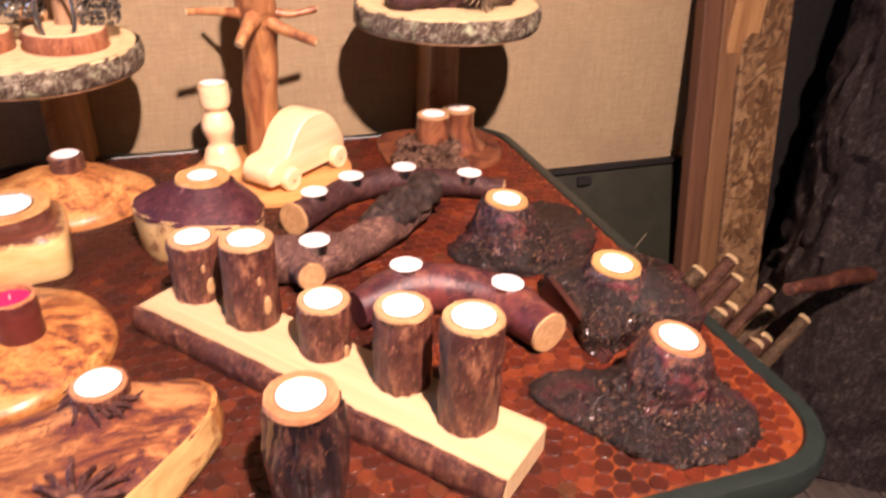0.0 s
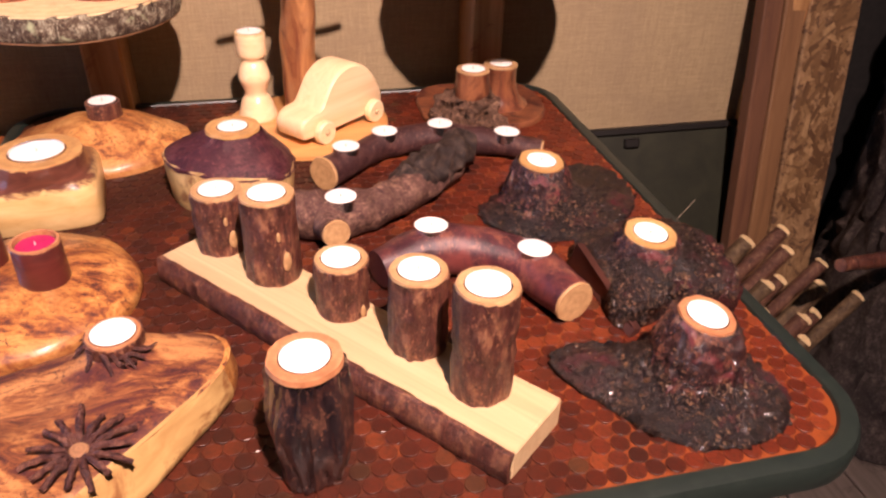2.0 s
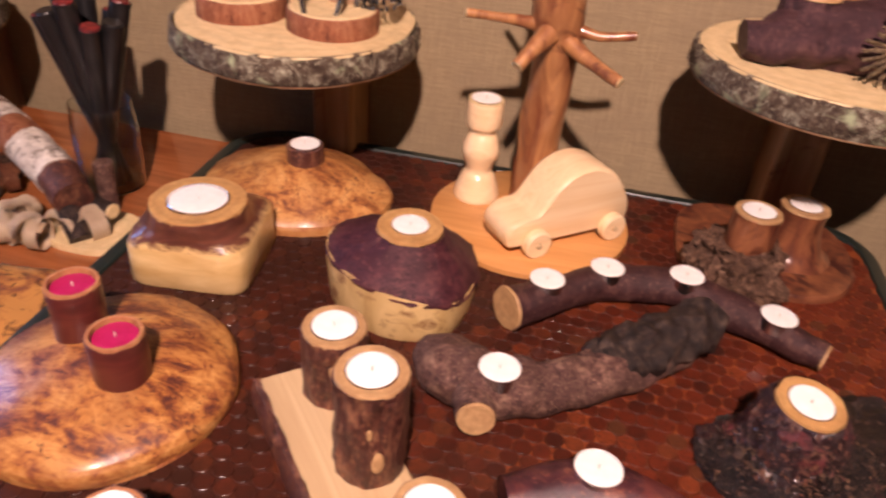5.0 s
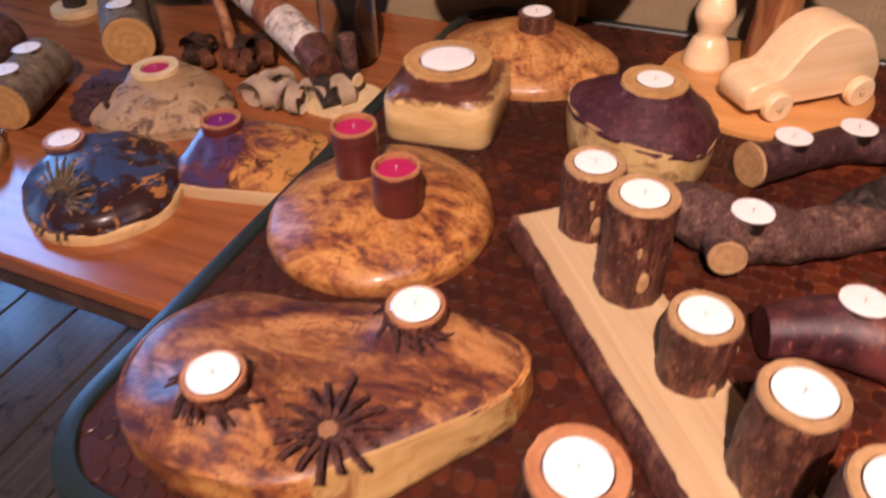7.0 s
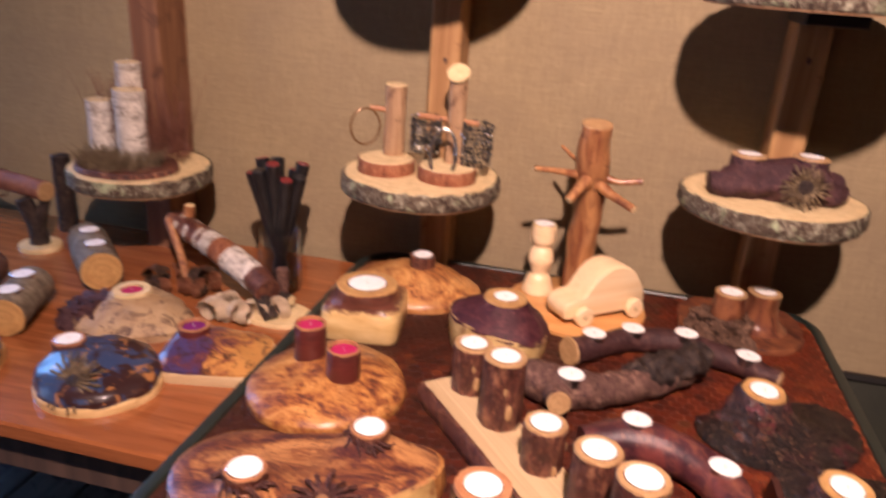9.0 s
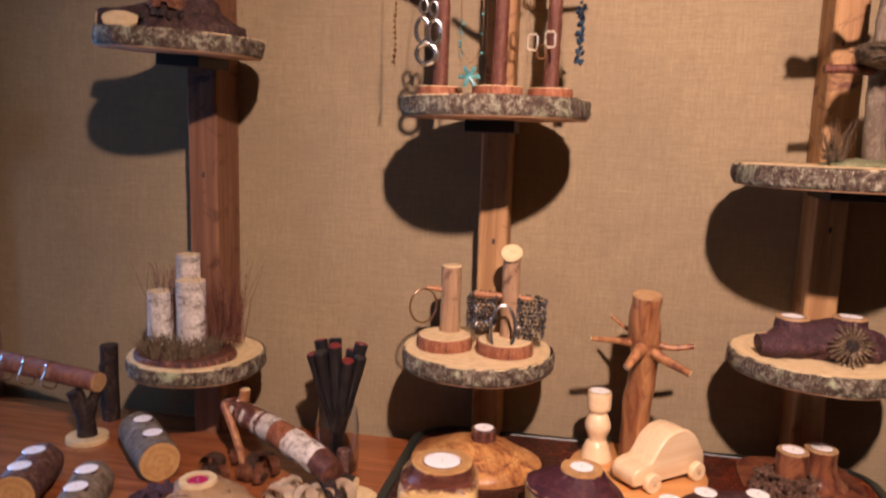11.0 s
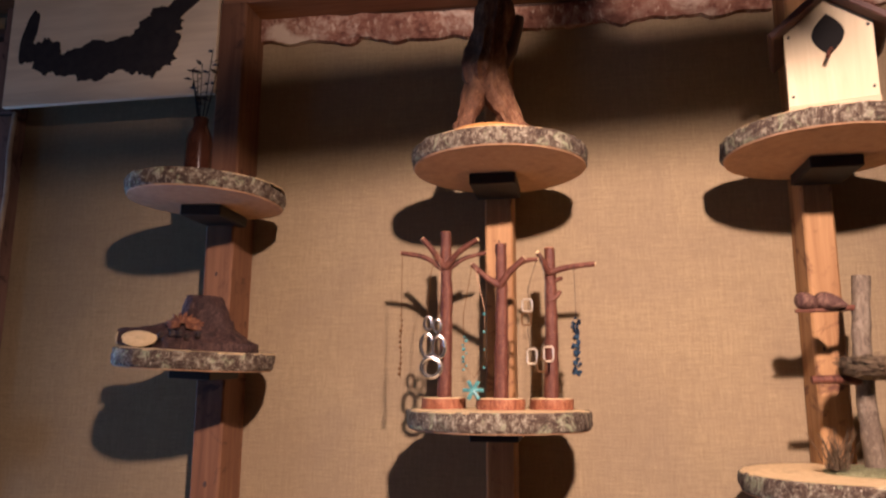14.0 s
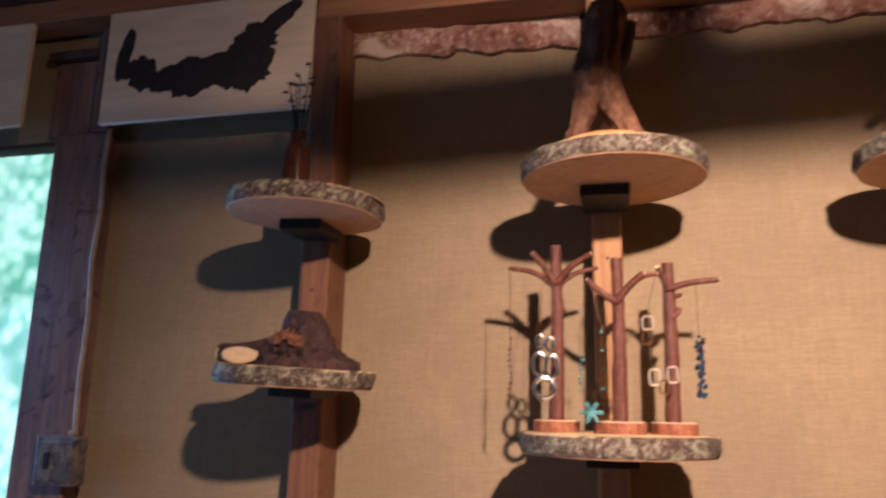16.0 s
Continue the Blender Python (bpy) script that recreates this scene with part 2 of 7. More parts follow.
def coin_col(k):
    oi = k.nt.nodes.new("ShaderNodeObjectInfo")
    ge = k.nt.nodes.new("ShaderNodeNewGeometry")
    ad = k.nt.nodes.new("ShaderNodeMath")
    ad.operation = "ADD"
    fr = k.nt.nodes.new("ShaderNodeMath")
    fr.operation = "FRACT"
    k.link(oi.outputs["Random"], ad.inputs[0])
    k.link(ge.outputs["Random Per Island"], ad.inputs[1])
    k.link(ad.outputs[0], fr.inputs[0])
    c = k.ramp(fr.outputs[0], (0.0, (0.036, 0.008, 0.005)), (0.35, (0.080, 0.014, 0.006)), (0.72, (0.115, 0.021, 0.009)), (0.92, (0.19, 0.042, 0.013)), (1.0, (0.050, 0.026, 0.012)))
    n = k.noise(k.scaled(1, 1, 1), 260, 4, 0.4)
    k.bump(n, 0.45, 0.0009)
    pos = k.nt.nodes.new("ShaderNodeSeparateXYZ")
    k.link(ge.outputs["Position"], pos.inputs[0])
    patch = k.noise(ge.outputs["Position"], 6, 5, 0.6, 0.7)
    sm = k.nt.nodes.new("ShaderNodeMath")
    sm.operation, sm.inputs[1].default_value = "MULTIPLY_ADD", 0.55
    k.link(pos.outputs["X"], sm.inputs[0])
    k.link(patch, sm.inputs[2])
    # Coins get browner and darker towards low x, redder towards high x.
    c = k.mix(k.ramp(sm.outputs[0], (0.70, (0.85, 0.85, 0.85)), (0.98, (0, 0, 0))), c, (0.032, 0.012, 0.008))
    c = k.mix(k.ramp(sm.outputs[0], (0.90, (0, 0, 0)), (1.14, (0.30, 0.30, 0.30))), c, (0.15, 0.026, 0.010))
    return k.mix(k.ramp(n, (0.45, (0, 0, 0)), (0.7, (0.6, 0.6, 0.6))), c, (0.025, 0.010, 0.007))


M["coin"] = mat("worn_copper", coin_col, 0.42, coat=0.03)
M["coin"].node_tree.nodes["Principled BSDF"].inputs["Specular IOR Level"].default_value = 0.22


def burlap(k):
    va = k.noise(k.scaled(900, 40, 40), 1.0, 3)
    vb = k.noise(k.scaled(40, 40, 900), 1.0, 3)
    big = k.noise(k.scaled(1, 1, 1), 5, 6, 0.5)
    w = k.mix(0.5, va, vb)
    c = k.ramp(w, (0.32, (0.225, 0.168, 0.090)), (0.68, (0.415, 0.326, 0.185)))
    slub = k.mix(0.5, k.noise(k.scaled(150, 7, 7), 1.0, 4, 0.3), k.noise(k.scaled(7, 7, 150), 1.0, 4, 0.3))
    c = k.mix(k.ramp(slub, (0.44, (0.22, 0.22, 0.22)), (0.56, (0, 0, 0))), c, (0.215, 0.158, 0.092))
    k.bump(w, 0.35, 0.001)
    return k.mix(k.ramp(big, (0.35, (0, 0, 0)), (0.75, (0.45, 0.45, 0.45))), c, (0.20, 0.150, 0.10))


M["burlap"] = mat("burlap_cloth", burlap, 0.95)
# Darker copy of the fir; the left post's weaker light is painted in.
M["post_dark"] = mat("dimmed_red_fir", wood_like((0.125, 0.052, 0.024), (0.25, 0.120, 0.056), (0.06, 0.023, 0.012), (45, 45, 2.2), 0.4, 0.63, 10), 0.7)
M["post"] = mat("rough_sawn_fir", wood_like((0.25, 0.120, 0.042), (0.47, 0.270, 0.110), (0.12, 0.045, 0.020), (45, 45, 2.2), 0.4, 0.63, 10), 0.7)
M["beam"] = mat("orange_fir_beam", wood_like((0.24, 0.105, 0.045), (0.38, 0.19, 0.085), (0.12, 0.05, 0.025), (3, 45, 45), 0.25, 0.68, 9), 0.7)
M["oldwood"] = mat("dark_old_wood", wood_like((0.045, 0.025, 0.018), (0.10, 0.058, 0.040), (0.02, 0.012, 0.01), (30, 30, 3), 0.3, 0.66, 9), 0.75)
M["bench"] = mat("varnished_cherry_top", wood_like((0.20, 0.060, 0.020), (0.36, 0.125, 0.042), (0.14, 0.040, 0.016), (4, 40, 40), 0.08, 0.72, 9), 0.22, coat=0.5)
def floor_col(k):
    c = FLOOR_GRAIN(k)
    oi = k.nt.nodes.new("ShaderNodeObjectInfo")
    return k.mix(k.ramp(oi.outputs["Random"], (0.0, (0.55, 0.55, 0.55)), (1.0, (0, 0, 0))), c, (0.060, 0.050, 0.043))


FLOOR_GRAIN = wood_like((0.085, 0.070, 0.060), (0.19, 0.16, 0.135), (0.028, 0.022, 0.019), (40, 3, 40), 0.4, 0.62, 11)
M["floor"] = mat("worn_floor_plank", floor_col, 0.22)
M["osb"] = mat("strand_board", wood_like((0.16, 0.085, 0.035), (0.32, 0.20, 0.095), (0.08, 0.04, 0.018), (46, 46, 26), 0.4, 0.56, 34), 0.75)
M["black"] = mat("black_lacquer", lambda k: k.ramp(k.noise(k.scaled(1, 1, 1), 30, 4), (0.3, (0.006, 0.006, 0.007)), (0.7, (0.018, 0.016, 0.016))), 0.3)
# Black for the painted shade between strand board and trunk.
M["gapblack"] = mat("gap_shade_black", lambda k: k.ramp(k.noise(k.scaled(1, 1, 1), 60, 4), (0.3, (0.004, 0.004, 0.004)), (0.7, (0.012, 0.011, 0.010))), 0.9)
M["iron"] = mat("black_bracket", lambda k: (0.012, 0.011, 0.010), 0.5, 0.3)
M["redtip"] = mat("red_tip", lambda k: k.ramp(k.noise(k.scaled(1, 1, 1), 120, 3), (0.35, (0.05, 0.006, 0.008)), (0.65, (0.24, 0.022, 0.022))), 0.4)
M["silver"] = mat("polished_silver", lambda k: (0.60, 0.60, 0.57), 0.2, 0.95)
M["palebrass"] = mat("pale_brass", lambda k: (0.78, 0.70, 0.52), 0.3, 0.6)
M["bluebead"] = mat("blue_bead", lambda k: k.ramp(k.noise(k.scaled(1, 1, 1), 90, 2), (0.4, (0.010, 0.012, 0.018)), (0.6, (0.035, 0.075, 0.12))), 0.15)
M["turquoise"] = mat("turquoise_bead", lambda k: k.ramp(k.noise(k.scaled(1, 1, 1), 70, 2), (0.35, (0.03, 0.12, 0.13)), (0.65, (0.10, 0.34, 0.33))), 0.35)
M["bronze"] = mat("brown_bead", lambda k: (0.16, 0.08, 0.03), 0.3, 0.4)
M["moss"] = mat("dry_moss", bark_like((0.05, 0.035, 0.02), (0.14, 0.10, 0.06), (0.26, 0.20, 0.12), 120, 1, 1.0), 0.95)
M["moss_green"] = mat("green_moss", bark_like((0.10, 0.10, 0.05), (0.22, 0.23, 0.12), (0.34, 0.34, 0.20), 160, 1, 1.0), 0.95)
M["twig"] = mat("reddish_twig", bark_like((0.05, 0.018, 0.012), (0.13, 0.045, 0.028), (0.22, 0.10, 0.06), 60, 0.2, 0.5), 0.55)
M["peg"] = mat("peeled_red_wood", wood_like((0.15, 0.042, 0.020), (0.50, 0.245, 0.095), (0.075, 0.020, 0.014), (46, 46, 5), 0.3, 0.63, 12), 0.34, coat=0.25)
M["peg_dark"] = mat("dark_red_peeled_wood", wood_like((0.085, 0.022, 0.014), (0.27, 0.105, 0.045), (0.045, 0.012, 0.010), (40, 40, 9), 0.3, 0.56, 14), 0.34, coat=0.3)
M["bluepatch"] = mat("blue_patched_wood", blotch((0.030, 0.048, 0.11), (0.030, 0.012, 0.012), (0.34, 0.15, 0.05), 17), 0.35, coat=0.3)
M["white_panel"] = mat("weathered_white_board", wood_like((0.66, 0.54, 0.36), (0.80, 0.68, 0.47), (0.46, 0.35, 0.22), (3, 30, 30), 0.1, 0.75, 12), 0.7)
M["ink"] = mat("dark_brown_paint", lambda k: k.ramp(k.noise(k.scaled(1, 1, 1), 40, 4), (0.3, (0.012, 0.009, 0.008)), (0.7, (0.03, 0.022, 0.018))), 0.8)
M["vase"] = mat("brown_glazed_ceramic", lambda k: k.ramp(k.noise(k.scaled(1, 1, 1), 14, 4), (0.3, (0.035, 0.013, 0.008)), (0.7, (0.075, 0.029, 0.016))), 0.1, coat=0.6)
def sided(k):
    """Honey wood turning purple towards one side, blue-purple sheen painted in, with dark eyes."""
    sx = k.nt.nodes.new("ShaderNodeSeparateXYZ")
    k.link(k.tex.outputs["Object"], sx.inputs[0])
    n = k.noise(k.scaled(1, 1, 1), 22, 7, 1.0, 0.65)
    ad = k.nt.nodes.new("ShaderNodeMath")
    ad.operation, ad.inputs[1].default_value = "MULTIPLY_ADD", 0.50
    k.link(n, ad.inputs[0])
    k.link(sx.outputs["X"], ad.inputs[2])
    c = k.ramp(ad.outputs[0], (0.175, (0.060, 0.040, 0.115)), (0.225, (0.095, 0.028, 0.045)), (0.265, (0.28, 0.105, 0.038)), (0.315, (0.48, 0.23, 0.065)))
    p = k.noise(k.scaled(1, 1, 1), 42, 6, 1.4, 0.7)
    k.bump(n, 0.2, 0.001)
    return k.mix(k.ramp(p, (0.53, (0, 0, 0)), (0.60, (0.9, 0.9, 0.9))), c, (0.045, 0.014, 0.012))


M["wedge"] = mat("purple_and_honey_burl", sided, 0.3, coat=0.4)
M["cream"] = mat("cream_painted_wood", wood_like((0.56, 0.47, 0.28), (0.66, 0.57, 0.36), (0.44, 0.34, 0.19), (40, 40, 3), 0.1, 0.8, 12), 0.6)
M["darkin"] = mat("dark_interior", lambda k: (0.006, 0.005, 0.004), 0.9)
M["conduit"] = mat("yellowed_cable", lambda k: k.ramp(k.noise(k.scaled(1, 1, 1), 40, 4), (0.3, (0.30, 0.24, 0.17)), (0.7, (0.46, 0.39, 0.29))), 0.6)
M["window_post"] = mat("grimy_reddish_post", wood_like((0.12, 0.068, 0.050), (0.26, 0.155, 0.115), (0.05, 0.029, 0.022), (40, 40, 3), 0.3, 0.62, 10), 0.75)
M["shav"] = mat("curled_bark_shaving", wood_like((0.66, 0.52, 0.35), (0.80, 0.68, 0.50), (0.45, 0.30, 0.17), (30, 30, 30), 0.2, 0.66, 30), 0.6)
glass = mat("clear_glass", lambda k: (0.92, 0.95, 0.93), 0.04)
glass.node_tree.nodes["Principled BSDF"].inputs["Transmission Weight"].default_value = 1.0
glass.node_tree.nodes["Principled BSDF"].inputs["IOR"].default_value = 1.45
M["glass"] = glass


def leafy(k):
    v = k.nt.nodes.new("ShaderNodeTexVoronoi")
    v.inputs["Scale"].default_value = 7
    k.link(k.scaled(1, 1, 1), v.inputs["Vector"])
    n = k.noise(k.scaled(1, 1, 1), 2.2, 5, 1.0)
    c = k.ramp(v.outputs["Distance"], (0.05, (0.55, 0.95, 0.85)), (0.7, (0.10, 0.36, 0.30)))
    c = k.mix(k.ramp(n, (0.45, (0, 0, 0)), (0.72, (0.6, 0.6, 0.6))), c, (0.62, 0.92, 0.95))
    # Foliage glows by itself; the daylight on it is put into the emission.
    k.link(c, k.bs.inputs["Emission Color"])
    k.bs.inputs["Emission Strength"].default_value = 2.6
    return (0.02, 0.02, 0.02)


M["outside"] = mat("distant_foliage", leafy, 0.9)


# ---- building helpers ----
def thing(name, x, y, z, label, category, group="", rz=0.0, kind=""):
    e = new(name)
    e.empty_display_size = 0.02
    e.matrix_world = pose(x, y, z, 0, 0, rz)
    return tagged(e, label, category, group, kind)


def part(name, bm, material, parent=None, label="", m=None, smooth=True):
    me = bpy.data.meshes.new(name)
    bmesh.ops.recalc_face_normals(bm, faces=bm.faces)
    bm.to_mesh(me)
    bm.free()
    me.materials.append(material)
    for p in me.polygons:
        p.use_smooth = smooth
    if smooth:
        me.set_sharp_from_angle(angle=radians(40))
    ob = new(name, me)
    if m is not None:
        ob.matrix_local = m
    if parent:
        ob.parent = parent
    return tagged(ob, label)


def box(sx, sy, sz, bev=0.002, at=(0, 0, 0), seg=1):
    """A box that stands on at."""
    bm = bmesh.new()
    bmesh.ops.create_cube(bm, size=1)
    bmesh.ops.scale(bm, vec=(sx, sy, sz), verts=bm.verts)
    bmesh.ops.translate(bm, vec=(at[0], at[1], at[2] + sz / 2), verts=bm.verts)
    if bev:
        bmesh.ops.bevel(bm, geom=bm.edges[:], offset=bev, segments=seg, affect="EDGES", profile=0.6)
    return bm


def ring_mesh(bm, rows, cap_start=False, cap_end=False):
    """Skins closed rings of points, one after another."""
    vs = [[bm.verts.new(p) for p in r] for r in rows]
    n = len(vs[0])
    for a, b in zip(vs, vs[1:]):
        for i in range(n):
            bm.faces.new((a[i], a[(i + 1) % n], b[(i + 1) % n], b[i]))
    if cap_start:
        bm.faces.new(vs[0][::-1])
    if cap_end:
        bm.faces.new(vs[-1])
    return bm


def lathe(profile, seg=28, wob=0.0, freq=30.0, seed=0.0, flute=0.0):
    """Turned body from (radius, height) pairs; ends of radius 0 close it."""
    bm = bmesh.new()
    rows = []
    for r, z in profile:
        row = []
        for i in range(seg):
            a = 2 * math.pi * i / seg
            k = r
            if wob:
                k += wob * noise.noise(Vector((math.cos(a) * r * freq + seed, math.sin(a) * r * freq, z * freq * 0.6))) * min(1, r / 0.01)
            if flute:
                k += flute * noise.fractal(Vector((math.cos(a) * 4 + seed, math.sin(a) * 4, z * 14)), 0.8, 2.0, 2)
            row.append((k * math.cos(a), k * math.sin(a), z))
        rows.append(row)
    ring_mesh(bm, rows, True, True)
    bmesh.ops.remove_doubles(bm, verts=bm.verts, dist=1e-5)
    return bm


def frames_along(pts):
    pts = [Vector(p) for p in pts]
    out = []
    up = Vector((0, 0, 1))
    for i, p in enumerate(pts):
        t = (pts[min(i + 1, len(pts) - 1)] - pts[max(i - 1, 0)]).normalized()
        if abs(t.dot(up)) > 0.95:
            up = Vector((0, 1, 0))
        s = t.cross(up).normalized()
        u = s.cross(t).normalized()
        up = u
        out.append((p, t, s, u))
    return out


def smooth_path(pts, n):
    """n points on a smooth curve through a few points (x, y, z, radius)."""
    pts = [np.array(p, float) for p in pts]
    ext = [2 * pts[0] - pts[1]] + pts + [2 * pts[-1] - pts[-2]]
    out = []
    for k in range(n):
        u = k / (n - 1) * (len(pts) - 1)
        i = min(int(u), len(pts) - 2)
        f = u - i
        a, b, c, d = ext[i:i + 4]
        out.append(0.5 * (2 * b + (c - a) * f + (2 * a - 5 * b + 4 * c - d) * f * f + (3 * b - a - 3 * c + d) * f ** 3))
    return out


def tube(pts, n=14, seg=18, wob=0.0, freq=40.0, seed=0.0, caps=True, ridge=0.0):
    bm = bmesh.new()
    sp = smooth_path(pts, n) if n > len(pts) else [np.array(p, float) for p in pts]
    rows = []
    for (p, t, s, u), q in zip(frames_along([q[:3] for q in sp]), sp):
        row = []
        for i in range(seg):
            a = 2 * math.pi * i / seg
            d = math.cos(a) * s + math.sin(a) * u
            r = q[3] + (wob * noise.noise((p + d * q[3]) * freq + Vector((seed, seed, 0))) if wob else 0)
            if ridge:
                r += ridge * noise.noise(Vector((a * 6 + seed, p.x * 4, p.z * 4)))
            row.append(p + d * r)
        rows.append(row)
    return ring_mesh(bm, rows, caps, caps)


def disc_cut(r, hole=0.0, depth=0.0, seg=28, wob=0.0, seed=0.0, thick=0.0015, outline=None):
    """A sawn face, with a drilled recess where hole is given; its top lies at z = 0."""
    bm = bmesh.new()

    def circ(rr, z, w=0.0):
        return [((rr + w * noise.noise(Vector((3 * math.cos(a) + seed, 3 * math.sin(a), 1)))) * math.cos(a),
                 (rr + w * noise.noise(Vector((3 * math.cos(a) + seed, 3 * math.sin(a), 1)))) * math.sin(a), z)
                for a in (2 * math.pi * i / seg for i in range(seg))]
    rows = [circ(r, -thick, wob), circ(r - 0.001, 0, wob)]
    if hole:
        rows += [circ(hole, 0), circ(hole, -depth)]
        ring_mesh(bm, rows, False, True)
    else:
        ring_mesh(bm, rows, True, True)
    return bm


def polar(radii, a):
    """Smooth closed outline from a few radii at even angles."""
    n = len(radii)
    u = (a / (2 * math.pi)) % 1 * n
    i = int(u)
    f = u - i
    p0, p1, p2, p3 = (radii[(i + k - 1) % n] for k in range(4))
    return 0.5 * (2 * p1 + (p2 - p0) * f + (2 * p0 - 5 * p1 + 4 * p2 - p3) * f * f + (3 * p1 - p0 - 3 * p2 + p3) * f ** 3)


def mound(radii, profile, top=(0, 0), r_top=0.03, seg=48, wob=0.0, freq=45.0, seed=0.0, close=False, sub=1, tilt=(0, 0, 1), flute=0.0, flutes=5.0):
    """A block that rises from a lobed outline to a round head. profile: (share of the way in, height)."""
    bm = bmesh.new()
    prof = []
    for (u0, z0), (u1, z1) in zip(profile, profile[1:]):
        for j in range(sub):
            f = j / sub
            prof.append((u0 + (u1 - u0) * f, z0 + (z1 - z0) * f))
    prof.append(profile[-1])
    rows = []
    for k, (u, z) in enumerate(prof):
        row = []
        for i in range(seg):
            a = 2 * math.pi * i / seg
            ro = polar(radii, a)
            x = (1 - u) * ro * math.cos(a) + u * (top[0] + r_top * math.cos(a))
            y = (1 - u) * ro * math.sin(a) + u * (top[1] + r_top * math.sin(a))
            if wob and 0 < k:
                w = wob * noise.fractal(Vector((x * freq + seed, y * freq, z * freq * 0.7)), 0.22 if flute else 1.0, 2.0, 5 if flute else 3)
                if flute:
                    w += flute * noise.fractal(Vector((math.cos(a) * flutes + seed, math.sin(a) * flutes, u * 1.6)), 0.8, 2.0, 3)
                    w *= 1 - 0.8 * max(0.0, u)
                g = 0.3 if k == len(prof) - 1 else 1.0
                rr = math.hypot(x - u * top[0], y - u * top[1]) or 1
                x += g * w * (x - u * top[0]) / rr
                y += g * w * (y - u * top[1]) / rr
                zz = max(z + g * w * (0.6 if 0 < u < 1 else 0.0), 0.001)
            else:
                zz = z
            lean = max(0.0, min(1.0, (u - 0.4) / 0.6)) / tilt[2]
            zz -= lean * (tilt[0] * (x - top[0]) + tilt[1] * (y - top[1]))
            row.append((x, y, zz))
        rows.append(row)
    return ring_mesh(bm, rows, True, close)


def tilt_to(x, y, z, n=(0, 0, 1)):
    return Matrix.Translation((x, y, z)) @ Vector(n).to_track_quat("Z", "Y").to_matrix().to_4x4()


def slab(radii, h, bev=0.004, seg=56, wob=0.0, seed=0.0, inset=0.0):
    """A flat lobed slice of wood with eased rims."""
    prof = [(0, 0.0), (inset, h * 0.5), (inset, h - bev), (inset + 0.02, h)]
    return mound(radii, prof, (0, 0), 0.0001, seg, wob, 30, seed, True)


# ---- tea lights, built once ----
def tealight_at(x, y, z, n=(0, 0, 1), wax=None):
    """A tea light whose rim lies at z."""
    kind = wax or "wax"
    m = tilt_to(x, y, z, n) @ Matrix.Translation((0, 0, -0.016))
    if kind in TEALIGHT:
        return copy_thing(TEALIGHT[kind], m)
    lab = {"wax": "unlit white tea light in an aluminium cup, set in wood", "wax_red": "magenta wax candle in a small wooden cup",
           "wax_purple": "purple wax candle in a small wooden cup"}[kind]
    e = thing("tealight" if kind == "wax" else "candle", 0, 0, 0, lab, "candle", "candles on display")
    e.matrix_world = m
    r = 0.0207
    if kind == "wax":
        part("cup", lathe([(0, 0), (r - 0.001, 0), (r, 0.001), (r, 0.0158), (r - 0.0004, 0.016), (r - 0.0006, 0.0140), (0, 0.0139)], 26), M["tin"], e, "aluminium cup")
    part("wax", lathe([(0, 0.0012), (r - 0.0009, 0.0012), (r - 0.0009, 0.0146), (r - 0.003, 0.0150), (0.004, 0.0147), (0, 0.0145)], 26), M[kind], e)
    part("wick", lathe([(0, 0.0145), (0.0007, 0.0145), (0.0006, 0.0195), (0, 0.0198)], 6), M["wick"], e, "short cotton wick")
    TEALIGHT[kind] = e
    return e


TEALIGHT = {}
HOLE = 0.0214

# ---- the room ----
def joined(boxes, bev=0.0):
    """Several boxes (x0, x1, y0, y1, z0, z1) in one mesh."""
    bm = bmesh.new()
    for x0, x1, y0, y1, z0, z1 in boxes:
        b = box(x1 - x0, y1 - y0, z1 - z0, bev, ((x0 + x1) / 2, (y0 + y1) / 2, z0))
        me = bpy.data.meshes.new("tmp")
        b.to_mesh(me)
        b.free()
        bm.from_mesh(me)
        bpy.data.meshes.remove(me)
    return bm


OX0, OX1, OZ0, OZ1 = -2.15, -1.200, 0.22, 2.268   # window opening
wall_n = part("wall_north", joined([(OX1, 3.0, WALL, WALL + 0.09, 0, 2.9), (OX0, OX1, WALL, WALL + 0.09, OZ1, 2.9), (OX0, OX1, WALL, WALL + 0.09, 0, OZ0), (-2.6, OX0, WALL, WALL + 0.09, 0, 2.9)]), M["burlap"], smooth=False)
tagged(wall_n, "brown burlap-covered wall behind the display", "wall", kind="structure")
for nm, b in (("wall_east", (3.0, 3.1, -2.3, 2.0, 0, 2.9)), ("wall_south", (-2.6, 3.0, -2.4, -2.3, 0, 2.9))):
    tagged(part(nm, joined([b]), M["oldwood"], smooth=False), "dark old timber wall", "wall", kind="structure")
# West opening is unseen, added for the blue fill lamp.
tagged(part("wall_west", joined([(-2.7, -2.6, -2.3, -0.13, 0, 2.9), (-2.7, -2.6, 0.83, 2.0, 0, 2.9), (-2.7, -2.6, -0.13, 0.83, 2.02, 2.9)]), M["oldwood"], smooth=False), "dark old timber wall with an opening for fill light", "wall", kind="structure")
tagged(part("ceiling", joined([(-2.7, 3.1, -2.4, 2.0, 2.9, 2.98)]), M["oldwood"], smooth=False), "dark old timber ceiling", "ceiling", kind="structure")
floor = part("floor", joined([(-2.7, 3.1, -2.4, 2.0, -0.06, -0.012)]), M["darkin"], smooth=False)
tagged(floor, "worn dark wooden plank floor", "floor", kind="structure")

